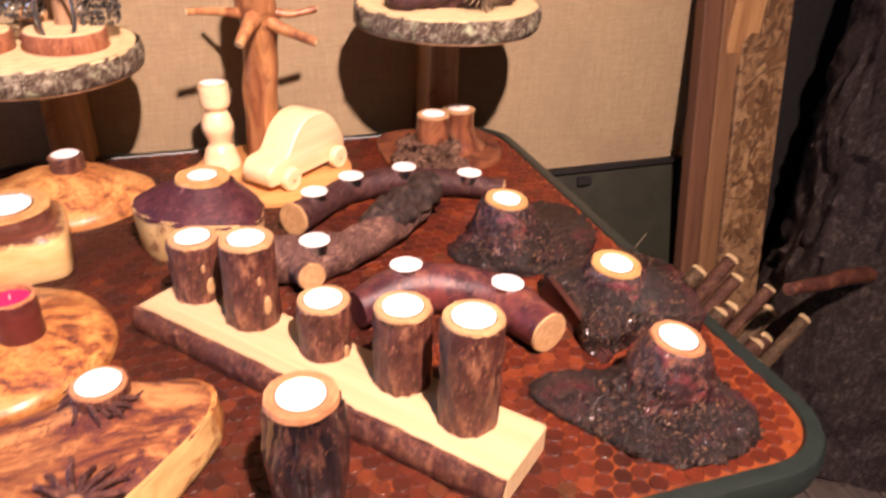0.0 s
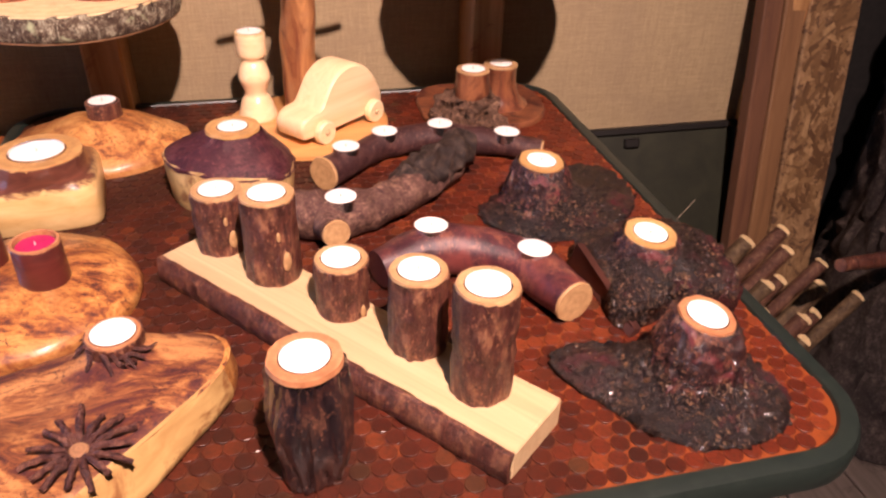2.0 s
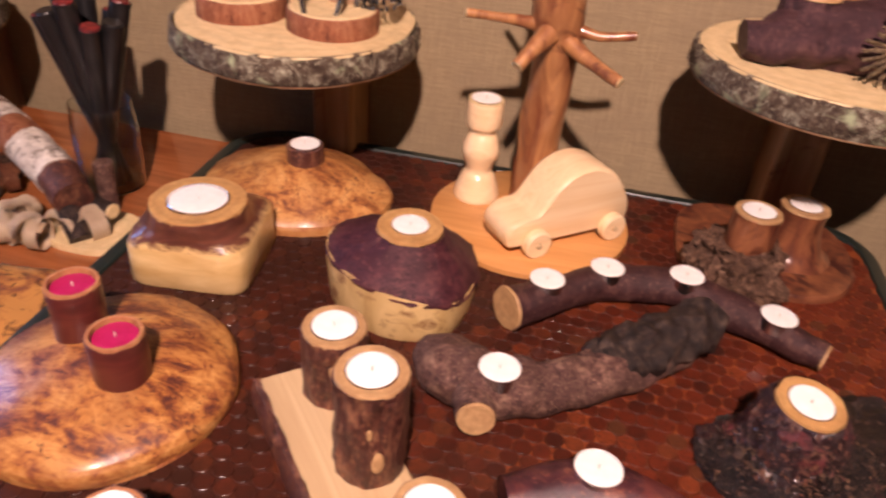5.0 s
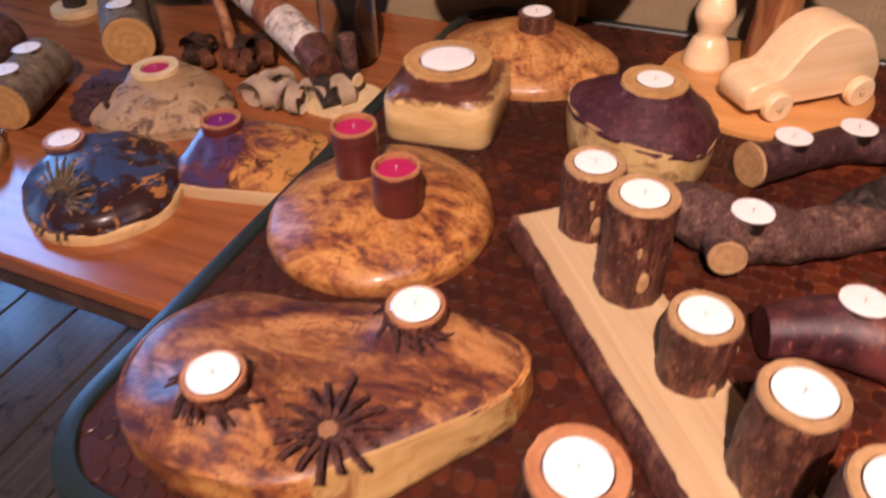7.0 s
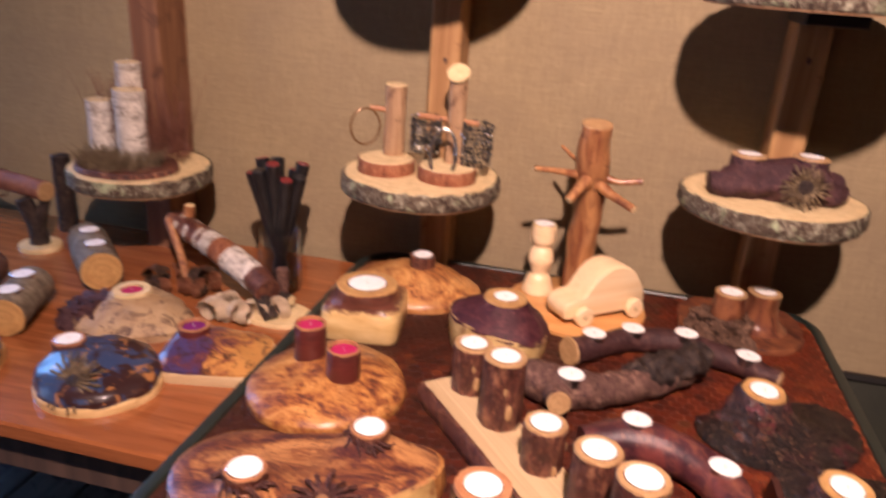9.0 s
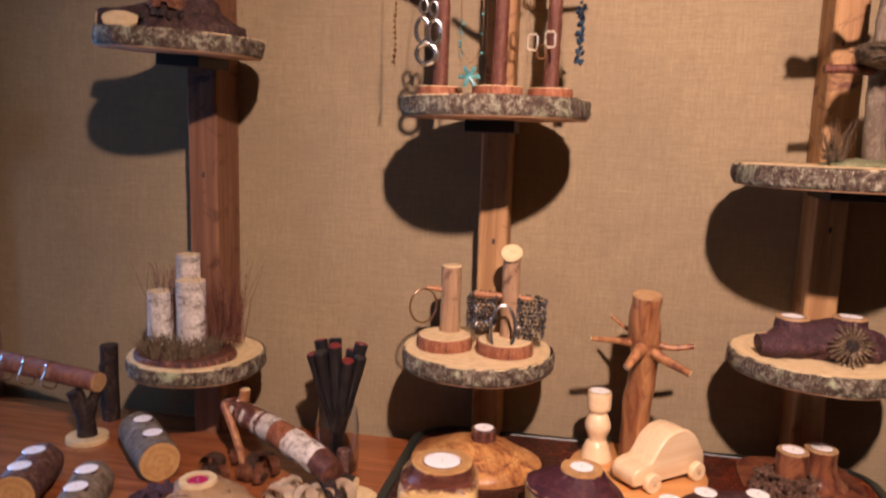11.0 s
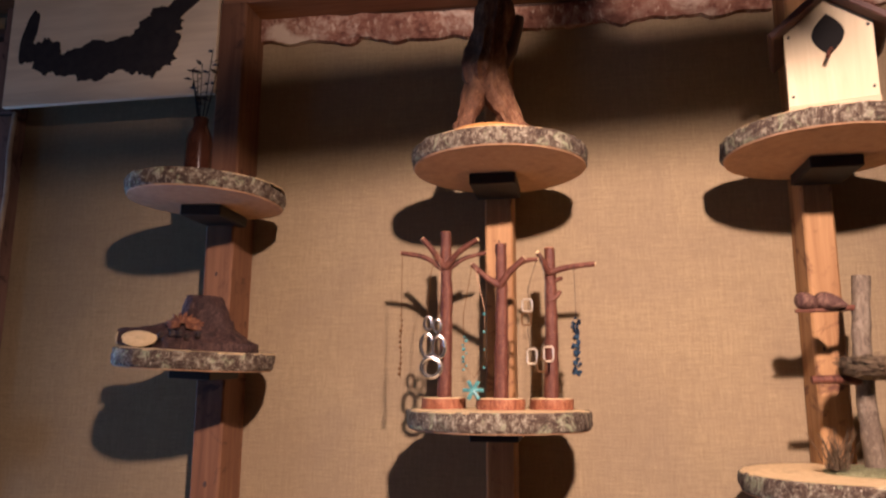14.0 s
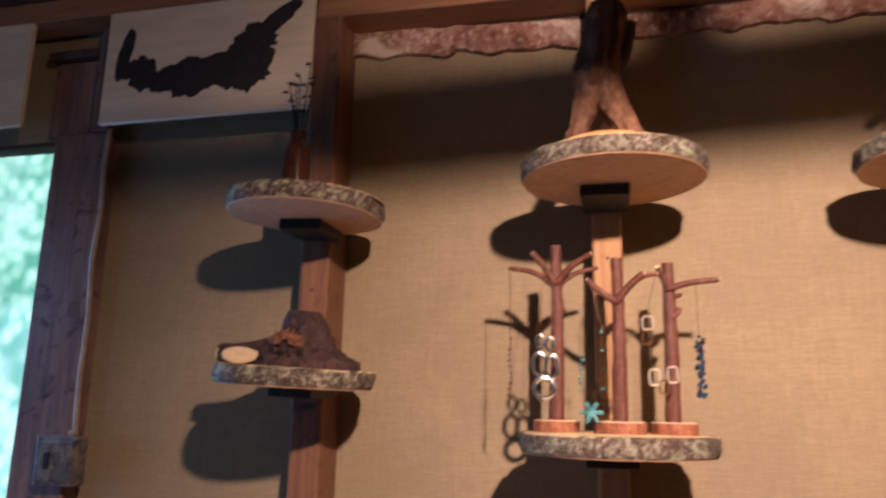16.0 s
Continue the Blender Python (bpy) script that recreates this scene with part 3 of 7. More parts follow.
# window in the wall
win = thing("window_1", (OX0 + OX1) / 2, WALL, 0, "bright window looking out on green leaves", "window", kind="structure")
wx = (OX1 - OX0) / 2
for a, b, c, d in ((-wx, -wx + 0.05, OZ0, OZ1), (wx - 0.042, wx, OZ0, OZ1), (-wx + 0.05, wx - 0.042, OZ1 - 0.012, OZ1), (-wx + 0.05, wx - 0.042, OZ0, OZ0 + 0.05)):
    part("window_frame", box(b - a, 0.06, d - c, 0.003, ((a + b) / 2, 0.03, c)), M["oldwood"], win)
pane = part("pane", box(2 * wx - 0.092, 0.004, OZ1 - OZ0 - 0.062, 0, (0.004, 0.03, OZ0 + 0.05)), M["glass"], win)
pane.visible_shadow = False
bd = part("backdrop", joined([(-6.5, 2.0, 6.0, 6.05, -1.5, 5.0)]), M["outside"], smooth=False)
tagged(bd, "self-lit green foliage backdrop outside the window", "foliage", kind="structure")


# ---- posts, beam, trim ----
def timber(name, x0, x1, y0, y1, z0, z1, m, label, cat="post", bev=0.004):
    e = part(name, box(x1 - x0, y1 - y0, z1 - z0, bev, (0, 0, 0)), m, None, m=pose((x0 + x1) / 2, (y0 + y1) / 2, z0), smooth=False)
    return tagged(e, label, cat, kind="structure")


timber("wall_post", 0.268, 0.331, 1.795, WALL, 0.0, 2.505, M["post"], "upright rough fir post carrying round shelves", "post")
timber("wall_post", -0.406, -0.335, 1.775, WALL, 0.0, 2.505, M["post_dark"], "upright reddish fir post carrying round shelves, coloured darker for dimmer light", "post")
timber("wall_post", 0.943, 1.005, 1.795, WALL, 0.0, 2.64, M["post"], "upright rough fir post carrying round shelves", "post")
timber("wall_post", 1.62, 1.70, 1.795, WALL, 0.0, 2.64, M["post"], "upright rough fir post beside the shelves", "post")
timber("wall_post", -1.196, -1.030, 1.83, WALL, 0.0, 2.262, M["window_post"], "grimy reddish-brown window post", "post")
timber("wall_post", -1.082, -1.028, 1.826, WALL, 2.264, 2.578, M["window_post"], "short stile beside the sign board", "post")
timber("trim", -1.255, -1.084, 1.866, WALL, 2.272, 2.500, M["window_post"], "brown panel over the window", "panel")
timber("trim", -1.27, -1.084, 1.84, WALL, 2.502, 2.526, M["oldwood"], "narrow rail over the window panel", "rail")
fir_beam = timber("ceiling_beam", -0.40, 2.9, 1.772, WALL, 2.472, 2.545, M["beam"], "orange fir beam along the wall top", "beam")
fir_beam.matrix_world = pose(1.25, (1.772 + WALL) / 2, 2.472, 0, 0.85, 0)
timber("ceiling_beam", -0.33, 2.9, 1.881, WALL, 2.445, 2.50, M["oldwood"], "dark strip in the gap under the fir beam", "beam")
timber("ceiling_beam", -2.5, 2.9, 1.80, WALL, 2.665, 2.74, M["oldwood"], "dark timber rail above the beam", "beam")
timber("ceiling_beam", -2.5, -0.42, 1.776, WALL - 0.02, 2.584, 2.650, M["beam"], "fir batten over the sign boards", "beam")


for px, pz, r in ((0.300, 1.86, 0.006), (0.302, 1.20, 0.008), (-0.368, 1.32, 0.009), (-0.372, 1.80, 0.007), (0.968, 1.72, 0.007), (0.975, 1.26, 0.008), (0.962, 1.62, 0.005)):
    knot = lathe([(0.6, -0.0006), (1.0, 0.0), (0.7, 0.0008), (0.2, 0.0010)], 14, 0.15, 3, px)
    bmesh.ops.scale(knot, vec=(r * 0.5, r * 0.8, 1), verts=knot.verts)
    yk = 1.775 if px < 0 else 1.795
    tagged(part("post_knot", knot, M["oldwood"], m=tilt_to(px, yk - 0.0002, pz, (0, -1, 0))), "dark knot in the rough fir post", "knot", "post knots", "structure")


def bark_strip(x0, x1, z0, z1, h, seed):
    """A ragged strip of bark nailed along the wall."""
    bm = bmesh.new()
    n = 46
    lo, hi, lo2, hi2 = [], [], [], []
    for i in range(n):
        x = x0 + (x1 - x0) * i / (n - 1)
        d = 0.016 * noise.fractal(Vector((x * 14 + seed, 0, 0)), 1, 2, 4)
        z = z0 + (z1 - z0) * i / (n - 1)
        y = WALL - 0.018 + 0.006 * noise.noise(Vector((x * 22 + seed, 5, 0)))
        lo.append(bm.verts.new((x, y, z - h / 2 + d)))
        hi.append(bm.verts.new((x, y - 0.004, z + h / 2 + 0.3 * d)))
        lo2.append(bm.verts.new((x, WALL - 0.001, z - h / 2 + d)))
        hi2.append(bm.verts.new((x, WALL - 0.001, z + h / 2 + 0.3 * d)))
    for i in range(n - 1):
        for a, b in ((lo, hi), (hi, hi2), (lo2, lo), (hi2, lo2)):
            bm.faces.new((a[i], a[i + 1], b[i + 1], b[i]))
    return tagged(part("bark_strip", bm, M["bark_strip"]), "ragged reddish bark strip nailed under the beam", "trim", "bark strips", "structure")


M["bark_strip"] = mat("peeling_bark", bark_like((0.10, 0.035, 0.025), (0.30, 0.15, 0.10), (0.62, 0.50, 0.38), 19, 1.2, 0.7, (0.58, 0.49, 0.38), 7), 0.8)
bark_strip(-0.345, 0.262, 2.468, 2.436, 0.070, 1.0)
bark_strip(0.337, 0.938, 2.442, 2.444, 0.056, 7.0)
bark_strip(1.01, 1.61, 2.440, 2.432, 0.052, 11.0)


# ---- the penny table ----
TX0, TX1, TY0, TY1, TR = 0.147, 1.100, 0.853, 1.832, 0.085


def rounded(x0, x1, y0, y1, r, n=9):
    pts = []
    for cx, cy, a0 in ((x1 - r, y1 - r, 0), (x0 + r, y1 - r, 90), (x0 + r, y0 + r, 180), (x1 - r, y0 + r, 270)):
        for i in range(n):
            a = radians(a0 + 90 * i / (n - 1))
            pts.append((cx + r * math.cos(a), cy + r * math.sin(a)))
    return pts


def grown(d, z):
    return [(x, y, z) for x, y in rounded(TX0 - d, TX1 + d, TY0 - d, TY1 + d, TR + d)]


table = thing("penny_table", 0, 0, 0, "square table inlaid with copper pennies, green metal rim", "table")
bm = bmesh.new()
ring_mesh(bm, [grown(-0.004, Z0 - 0.03), grown(-0.004, Z0 - 0.0016)], True, True)
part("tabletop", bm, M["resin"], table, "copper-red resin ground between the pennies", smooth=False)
bm = bmesh.new()
ring_mesh(bm, [grown(d, Z0 + z) for d, z in ((-0.022, -0.031), (0.004, -0.034), (0.010, -0.029), (0.011, -0.006), (0.007, 0.001), (-0.002, 0.0032), (-0.010, 0.0025), (-0.0125, -0.001), (-0.0125, -0.0016))])
part("rim", bm, M["green"], table, "rounded green painted metal rim")
for lx, ly in ((TX0 + 0.09, TY0 + 0.09), (TX1 - 0.09, TY0 + 0.09), (TX0 + 0.09, TY1 - 0.09), (TX1 - 0.09, TY1 - 0.09)):
    part("leg", tube([(lx, ly, 0, 0.016), (lx, ly, 0.4, 0.020), (lx, ly, Z0 - 0.032, 0.024)], 6, 14), M["green"], table)

# ---- the low bench ----
bench = thing("bench", 0, 0, 0, "low varnished reddish wooden bench crowded with crafts", "bench")
part("top", joined([(-1.55, 0.128, 1.075, 1.86, ZL - 0.03, ZL)], 0.004), M["bench"], bench, smooth=False)
part("apron", joined([(-1.5, 0.11, 1.115, 1.14, ZL - 0.12, ZL - 0.031)], 0.002), M["oldwood"], bench, smooth=False)
for lx, ly in ((-1.45, 1.15), (0.07, 1.15), (-1.45, 1.80), (0.07, 1.80)):
    part("leg", box(0.06, 0.06, ZL - 0.031, 0.004, (lx, ly, 0)), M["oldwood"], bench, smooth=False)


# ---- candle holders on the penny table ----
def log_part(parent, x, y, z0, z1, r, seed, bark="bark", cutm="cut", hole=HOLE, lean=(0, 0)):
    m = tilt_to(x, y, z0, (lean[0], lean[1], 1))
    h = z1 - z0
    prof = [(r * 0.985, 0.0)] + [(r * (1.0 + 0.025 * math.sin(seed * 3 + 5 * k / 17)), h * k / 17) for k in range(1, 17)] + [(r * 0.99, h - 0.002)]
    body = part("log", lathe(prof, 44, 0.0026, 115, seed * 9, 0.0012), M[bark], parent, m=m)
    part("sawn_top", disc_cut(r * 1.0, hole, 0.0155, 30, 0.001, seed, 0.003), M[cutm], body, "sawn end grain", m=pose(0, 0, h))
    return m @ Vector((0, 0, h))


def candle_board():
    yaw = -50.0
    e = thing("candle_board", 0.608, 1.101, Z0, "long pale plank holding five bark-covered log candle holders", "candle holder", rz=yaw)
    L, W, H = 0.488, 0.078, 0.034
    bm = box(L, W + 0.008, H, 0.002, (0, 0.004, 0))
    part("board", bm, M["pine"], e, smooth=False)
    bm = bmesh.new()
    n = 60
    rows = []
    for i in range(n):
        x = -L / 2 + L * i / (n - 1)
        row = []
        for j in range(7):
            z = H * j / 6
            bulge = 0.007 * math.sin(math.pi * (0.18 + 0.72 * j / 6)) + 0.0022 * noise.fractal(Vector((x * 60, j * 0.9, 3)), 1, 2, 3)
            row.append(bm.verts.new((x, -W / 2 - 0.0015 - max(bulge, 0.0005), z)))
        rows.append(row)
    for a, b in zip(rows, rows[1:]):
        for j in range(6):
            bm.faces.new((a[j], b[j], b[j + 1], a[j + 1]))
    g = bmesh.ops.extrude_face_region(bm, geom=bm.faces[:])
    bmesh.ops.translate(bm, vec=(0, 0.006, 0), verts=[v for v in g["geom"] if isinstance(v, bmesh.types.BMVert)])
    part("bark_edge", bm, M["bark"], e, "live edge of dark bark")
    inv = e.matrix_world.inverted()
    for k, (x, y, zt, r) in enumerate(((0.494, 1.273, 0.862, 0.0293), (0.551, 1.201, 0.890, 0.0300), (0.619, 1.122, 0.850, 0.0283), (0.685, 1.048, 0.877, 0.0288), (0.730, 0.975, 0.905, 0.0288))):
        p = inv @ Vector((x, y, Z0 + H))
        log_part(e, p.x, p.y, H, zt - Z0, r, k + 1.3)
        for az, hh, sw, sh in ((-62, 0.30, 0.0060, 0.0125), (-75, 0.62, 0.0025, 0.006)) if k < 2 else ((-95, 0.12, 0.0035, 0.008), (-40, 0.5, 0.0018, 0.006)):
            az = az + 23 * k if k > 1 else az
            c, s = math.cos(radians(az)), math.sin(radians(az))
            q = inv @ Vector((x + (r + 0.0006) * c, y + (r + 0.0006) * s, Z0 + H + hh * (zt - Z0 - H)))
            scar = lathe([(0.2, -0.0012), (1.0, -0.0006), (0.8, 0.0008), (0.3, 0.0012)], 12)
            bmesh.ops.scale(scar, vec=(sw, sh, 1), verts=scar.verts)
            part("bark_scar", scar, M["cut"], e, "pale knot scar", m=Matrix.Translation(q) @ (e.matrix_world.to_3x3().inverted() @ Vector((c, s, 0)).to_track_quat("Z", "Y").to_matrix()).to_4x4())
        tealight_at(x, y, zt + 0.001)


candle_board()


PX, PY, PH = 0.570, 0.937, 0.133    # knobbly log: place and height


def pot_holder():
    e = thing("candle_holder", PX, PY, Z0, "dark knobbly upright log with a tea light", "candle holder", "candle holders")
    prof = [(0.020, 0.0), (0.026, 0.004), (0.0305, 0.024), (0.0345, 0.056), (0.0350, 0.088), (0.0300, 0.112), (0.0290, PH - 0.006)]
    prof2 = smooth_path([(a, b, 0) for a, b in prof], 20)
    part("body", lathe([(p[0], p[1]) for p in prof2], 90, 0.006, 34, 4, 0.006), M["bark_char"], e, "glossy charred bark")
    part("sawn_top", disc_cut(0.0308, HOLE, 0.0155, 30, 0.0015, 2, 0.005), M["cut_red"], e, "sawn reddish end grain", m=pose(0, 0, PH))
    tealight_at(PX, PY, Z0 + PH + 0.0005)


M["bark_char"] = mat("glossy_charred_bark", bark_like((0.006, 0.004, 0.005), (0.020, 0.011, 0.012), (0.15, 0.065, 0.040), 60, 0.3, 0.5, (0.055, 0.020, 0.014), 20, gloss=0.6), 0.20, coat=0.6)
pot_holder()


def branch_holder(label, pts, bark, lights, caps, n=26, seg=26, wob=0.004, freq=30, seed=0.0, extra=None, cutm="cut"):
    x0, y0 = pts[0][0], pts[0][1]
    e = thing("branch_candle_holder", x0, y0, Z0, label, "candle holder", "candle holders")
    loc = [(x - x0, y - y0, z - Z0, r) for x, y, z, r in pts]
    bm = tube(loc, n, seg, wob, freq, seed)
    # a flat seat is cut into the bark under each light
    for x, y, z, nn in lights:
        c, up = Vector((x - x0, y - y0, z - Z0 - 0.0055)), Vector(nn).normalized()
        for v in bm.verts:
            d = v.co - c
            over = d.dot(up)
            if over > 0 and (d - over * up).length < 0.027:
                v.co -= over * up
    part("branch", bm, M[bark], e)
    sp = smooth_path(loc, n)
    fr = frames_along([q[:3] for q in sp])
    for which in caps:
        i = 0 if which == "a" else -1
        p, t, s, u = fr[i]
        d = -t if i == 0 else t
        part("sawn_end", disc_cut(sp[i][3] * 0.97, 0, 0, 26, 0.0015, seed + 3, 0.003), M[cutm], e, "sawn end grain", m=tilt_to(*(p + d * 0.003), d))
    if extra:
        extra(e, x0, y0)
    for x, y, z, nn in lights:
        tealight_at(x, y, z - 0.0028, nn)
    return e


branch_holder("curved purple-brown polished branch holding two tea lights",
              [(0.668, 1.196, 0.779, 0.024), (0.735, 1.218, 0.783, 0.032), (0.800, 1.206, 0.782, 0.031), (0.850, 1.160, 0.779, 0.029), (0.873, 1.092, 0.778, 0.0265)],
              "bark_purple", [(0.738, 1.223, 0.819, (0, 0.05, 1)), (0.850, 1.165, 0.809, (0.06, 0.02, 1))], "b", wob=0.003, freq=22, seed=2)


def stub(e, x0, y0):
    part("side_stub", tube([(0.612 - x0, 1.325 - y0, 0.030, 0.022), (0.622 - x0, 1.30 - y0, 0.031, 0.0205), (0.6285 - x0, 1.276 - y0, 0.0325, 0.0195)], 8, 20, 0.002, 50, 3), M["bark_grey"], e)
    part("sawn_end", disc_cut(0.0185, 0, 0, 24, 0.001, 2, 0.003), M["cut"], e, "sawn end grain", m=tilt_to(0.6293 - x0, 1.2725 - y0, 0.0328, (0.2, -0.97, 0.1)))
    part("burl", tube([(0.727 - x0, 1.377 - y0, 0.036, 0.018), (0.765 - x0, 1.405 - y0, 0.037, 0.030), (0.815 - x0, 1.445 - y0, 0.040, 0.029), (0.842 - x0, 1.482 - y0, 0.041, 0.027), (0.856 - x0, 1.505 - y0, 0.036, 0.014)], 44, 44, 0.012, 62, 8), M["bark_dark"], e, "rough black burl bark")


branch_holder("forked grey branch with rough black burl and tea light",
              [(0.566, 1.356, 0.779, 0.022), (0.592, 1.338, 0.783, 0.033), (0.640, 1.322, 0.782, 0.031), (0.712, 1.354, 0.779, 0.027), (0.780, 1.410, 0.779, 0.027), (0.842, 1.478, 0.778, 0.022)],
              "bark_grey", [(0.641, 1.318, 0.8165, (0, 0, 1))], "", n=46, seg=40, wob=0.006, freq=40, seed=5, extra=stub)

M["bark_arch"] = mat("dark_smooth_bark", bark_like((0.016, 0.006, 0.007), (0.060, 0.024, 0.024), (0.17, 0.085, 0.065), 60, 0.8, 0.7), 0.5)
branch_holder("arched dark branch holding four tea lights",
              [(0.632, 1.456, 0.777, 0.0265), (0.676, 1.497, 0.774, 0.0225), (0.736, 1.543, 0.775, 0.0225), (0.829, 1.560, 0.775, 0.022), (0.928, 1.512, 0.774, 0.0205), (0.978, 1.486, 0.772, 0.016)],
              "bark_arch", [(0.669, 1.493, 0.804, (0, 0, 1)), (0.736, 1.544, 0.801, (0, 0, 1)), (0.829, 1.559, 0.801, (0, 0, 1)), (0.928, 1.514, 0.799, (0.03, 0, 1))], "ab", wob=0.004, freq=30, seed=9)


def chips(parent, src, n, size, material, seed, zmax=1.0, name="bark_flake"):
    """Loose crumbs and flakes of bark over a rough surface."""
    rnd = random.Random(seed)
    vs = [(v.co.copy(), v.normal.copy()) for v in src.data.vertices if 0.003 < v.co.z < zmax]
    bm = bmesh.new()
    for k in range(n):
        p, nn = rnd.choice(vs)
        u = nn.orthogonal().normalized()
        u.rotate(Matrix.Rotation(rnd.uniform(0, 6.28), 3, nn))
        w = nn.cross(u)
        a, b, h = size * rnd.uniform(0.6, 1.6), size * rnd.uniform(0.3, 0.7), size * rnd.uniform(0.15, 0.5)
        q = [p - nn * size * 0.3 + u * a, p + w * b, p - nn * size * 0.2 - u * a * rnd.uniform(0.6, 1), p - w * b - nn * size * 0.2]
        base = [bm.verts.new(x) for x in q]
        apex = bm.verts.new(p + nn * h + u * a * rnd.uniform(-0.4, 0.4))
        for i in range(4):
            bm.faces.new((base[i], base[(i + 1) % 4], apex))
    return tagged(part(name, bm, material, parent, smooth=False), kind="stuff")


def stump_holder(label, cx, cy, tx, ty, tz, radii, profile, r_top, seed, wob=0.0042, bark="bark_dark", tilt=(0, 0, 1), cutm="cut_orange", freq=75, flute=0.004, neck=(0.056, 0.010)):
    """Tree-root stump with a spreading bark skirt and a tea light in its sawn head."""
    e = thing("stump_candle_holder", cx, cy, Z0, label, "candle holder", "stump candle holders")
    h = tz - Z0
    skirt = [(u, z if z < neck[1] + 0.012 else neck[1] + 0.012 + 0.45 * (z - neck[1] - 0.012)) for u, z in profile]
    root = part("root", mound(radii, skirt, (tx - cx, ty - cy), r_top * 0.8, 160, wob, freq, seed, False, 9, (0, 0, 1), flute, 4.5), M[bark], e)
    nb = [neck[0] * (1 + 0.22 * noise.noise(Vector((seed, 1.7 * k, 0)))) for k in range(11)]
    z0 = neck[1]
    prof = [(u, z0 + f * (h - z0)) for u, f in ((0, 0), (0.20, 0.08), (0.38, 0.26), (0.50, 0.50), (0.66, 0.72), (0.90, 0.93), (1.0, 0.985))]
    stem = part("neck", mound(nb, prof, (0, 0), r_top, 120, 0.0035, 90, seed + 4, False, 6, tilt, 0.0055, 4.0), M["bark_neck"], e, "peeling reddish bark", m=pose(tx - cx, ty - cy, 0))
    chips(stem, stem, 160, 0.0032, M["bark_flake"], int(seed) + 50, 0.8 * h)
    chips(e, root, 1100, 0.0046, M["bark_flake"], int(seed), 0.62 * h)
    part("sawn_top", disc_cut(r_top - 0.0006, HOLE, 0.0155, 34, 0.002, seed, 0.004), M[cutm], e, "orange sawn end grain", m=tilt_to(tx - cx, ty - cy, h, tilt))
    tealight_at(tx, ty, tz + 0.001, tilt)
    return e


M["bark_flake"] = mat("flaking_bark", bark_like((0.004, 0.003, 0.003), (0.014, 0.008, 0.007), (0.28, 0.15, 0.080), 160, 1, 0.6), 0.27, coat=0.2)
M["bark_root"] = mat("charred_root_bark", bark_like((0.004, 0.003, 0.003), (0.011, 0.006, 0.006), (0.075, 0.038, 0.024), 110, 0.6, 1.0, (0.050, 0.011, 0.013), 18), 0.27, coat=0.2)
M["bark_neck"] = mat("peeling_red_black_bark", bark_like((0.006, 0.003, 0.004), (0.034, 0.012, 0.012), (0.24, 0.10, 0.055), 75, 0.6, 1.0, (0.11, 0.024, 0.026), 34, gloss=0.6), 0.27, coat=0.25)
M["flap"] = mat("inner_bark_sheet", wood_like((0.030, 0.010, 0.008), (0.070, 0.024, 0.017), (0.015, 0.006, 0.005), (30, 8, 40), 0.3, 0.66, 20), 0.4)
M["bark_root"].node_tree.nodes["Principled BSDF"].inputs["Specular IOR Level"].default_value = 0.45
stump_holder("charred tree-root stump with spreading bark and tea light", 0.950, 1.335, 0.920, 1.341, 0.829,
             [0.118, 0.150, 0.085, 0.080, 0.115, 0.100, 0.083, 0.088], [(0, 0.0), (0.0, 0.006), (0.33, 0.010), (0.56, 0.014), (0.65, 0.021), (0.72, 0.036), (0.82, 0.054), (0.94, 0.070), (1.0, 0.0755)], 0.0325, 3, bark="bark_root", tilt=(0.05, -0.08, 1))
slab_stump = stump_holder("flat dark bark slab stump with one tea light", 0.992, 1.140, 0.987, 1.147, 0.822,
             [0.104, 0.114, 0.118, 0.106, 0.096, 0.090, 0.097, 0.080, 0.068, 0.074, 0.103, 0.080, 0.056, 0.074, 0.104, 0.100], [(0, 0.0), (0.0, 0.026), (0.10, 0.034), (0.45, 0.042), (0.66, 0.049), (0.80, 0.058), (0.94, 0.066), (1.0, 0.0685)], 0.0325, 6, wob=0.003, bark="bark_root", tilt=(0.05, -0.10, 1), flute=0.003, neck=(0.047, 0.036))
flap = bmesh.new()
outline = [Vector(p) for p in ((-0.081, 0.057, 0.001), (-0.083, 0.036, 0.046), (-0.074, -0.030, 0.030), (-0.062, -0.090, 0.010), (-0.068, -0.092, 0.001))]
ring_mesh(flap, [outline, [p + Vector((0.009, 0.001, -0.001 if p.z > 0.002 else 0)) for p in outline]], True, True)
part("bark_flap", flap, M["flap"], slab_stump, "flat sheet of dark red inner bark", smooth=False)
stump_holder("gnarled black root stump with pointed bark skirt", 0.950, 0.965, 0.954, 0.971, 0.840,
             [0.090, 0.080, 0.065, 0.060, 0.075, 0.142, 0.100, 0.085, 0.084, 0.084, 0.090, 0.098], [(0, 0.0), (0.0, 0.006), (0.30, 0.013), (0.48, 0.019), (0.58, 0.027), (0.66, 0.042), (0.77, 0.060), (0.91, 0.078), (1.0, 0.0865)], 0.0292, 11, wob=0.0045, bark="bark_root", tilt=(0.10, -0.10, 1), cutm="cut_red", freq=80, flute=0.0045, neck=(0.060, 0.012))


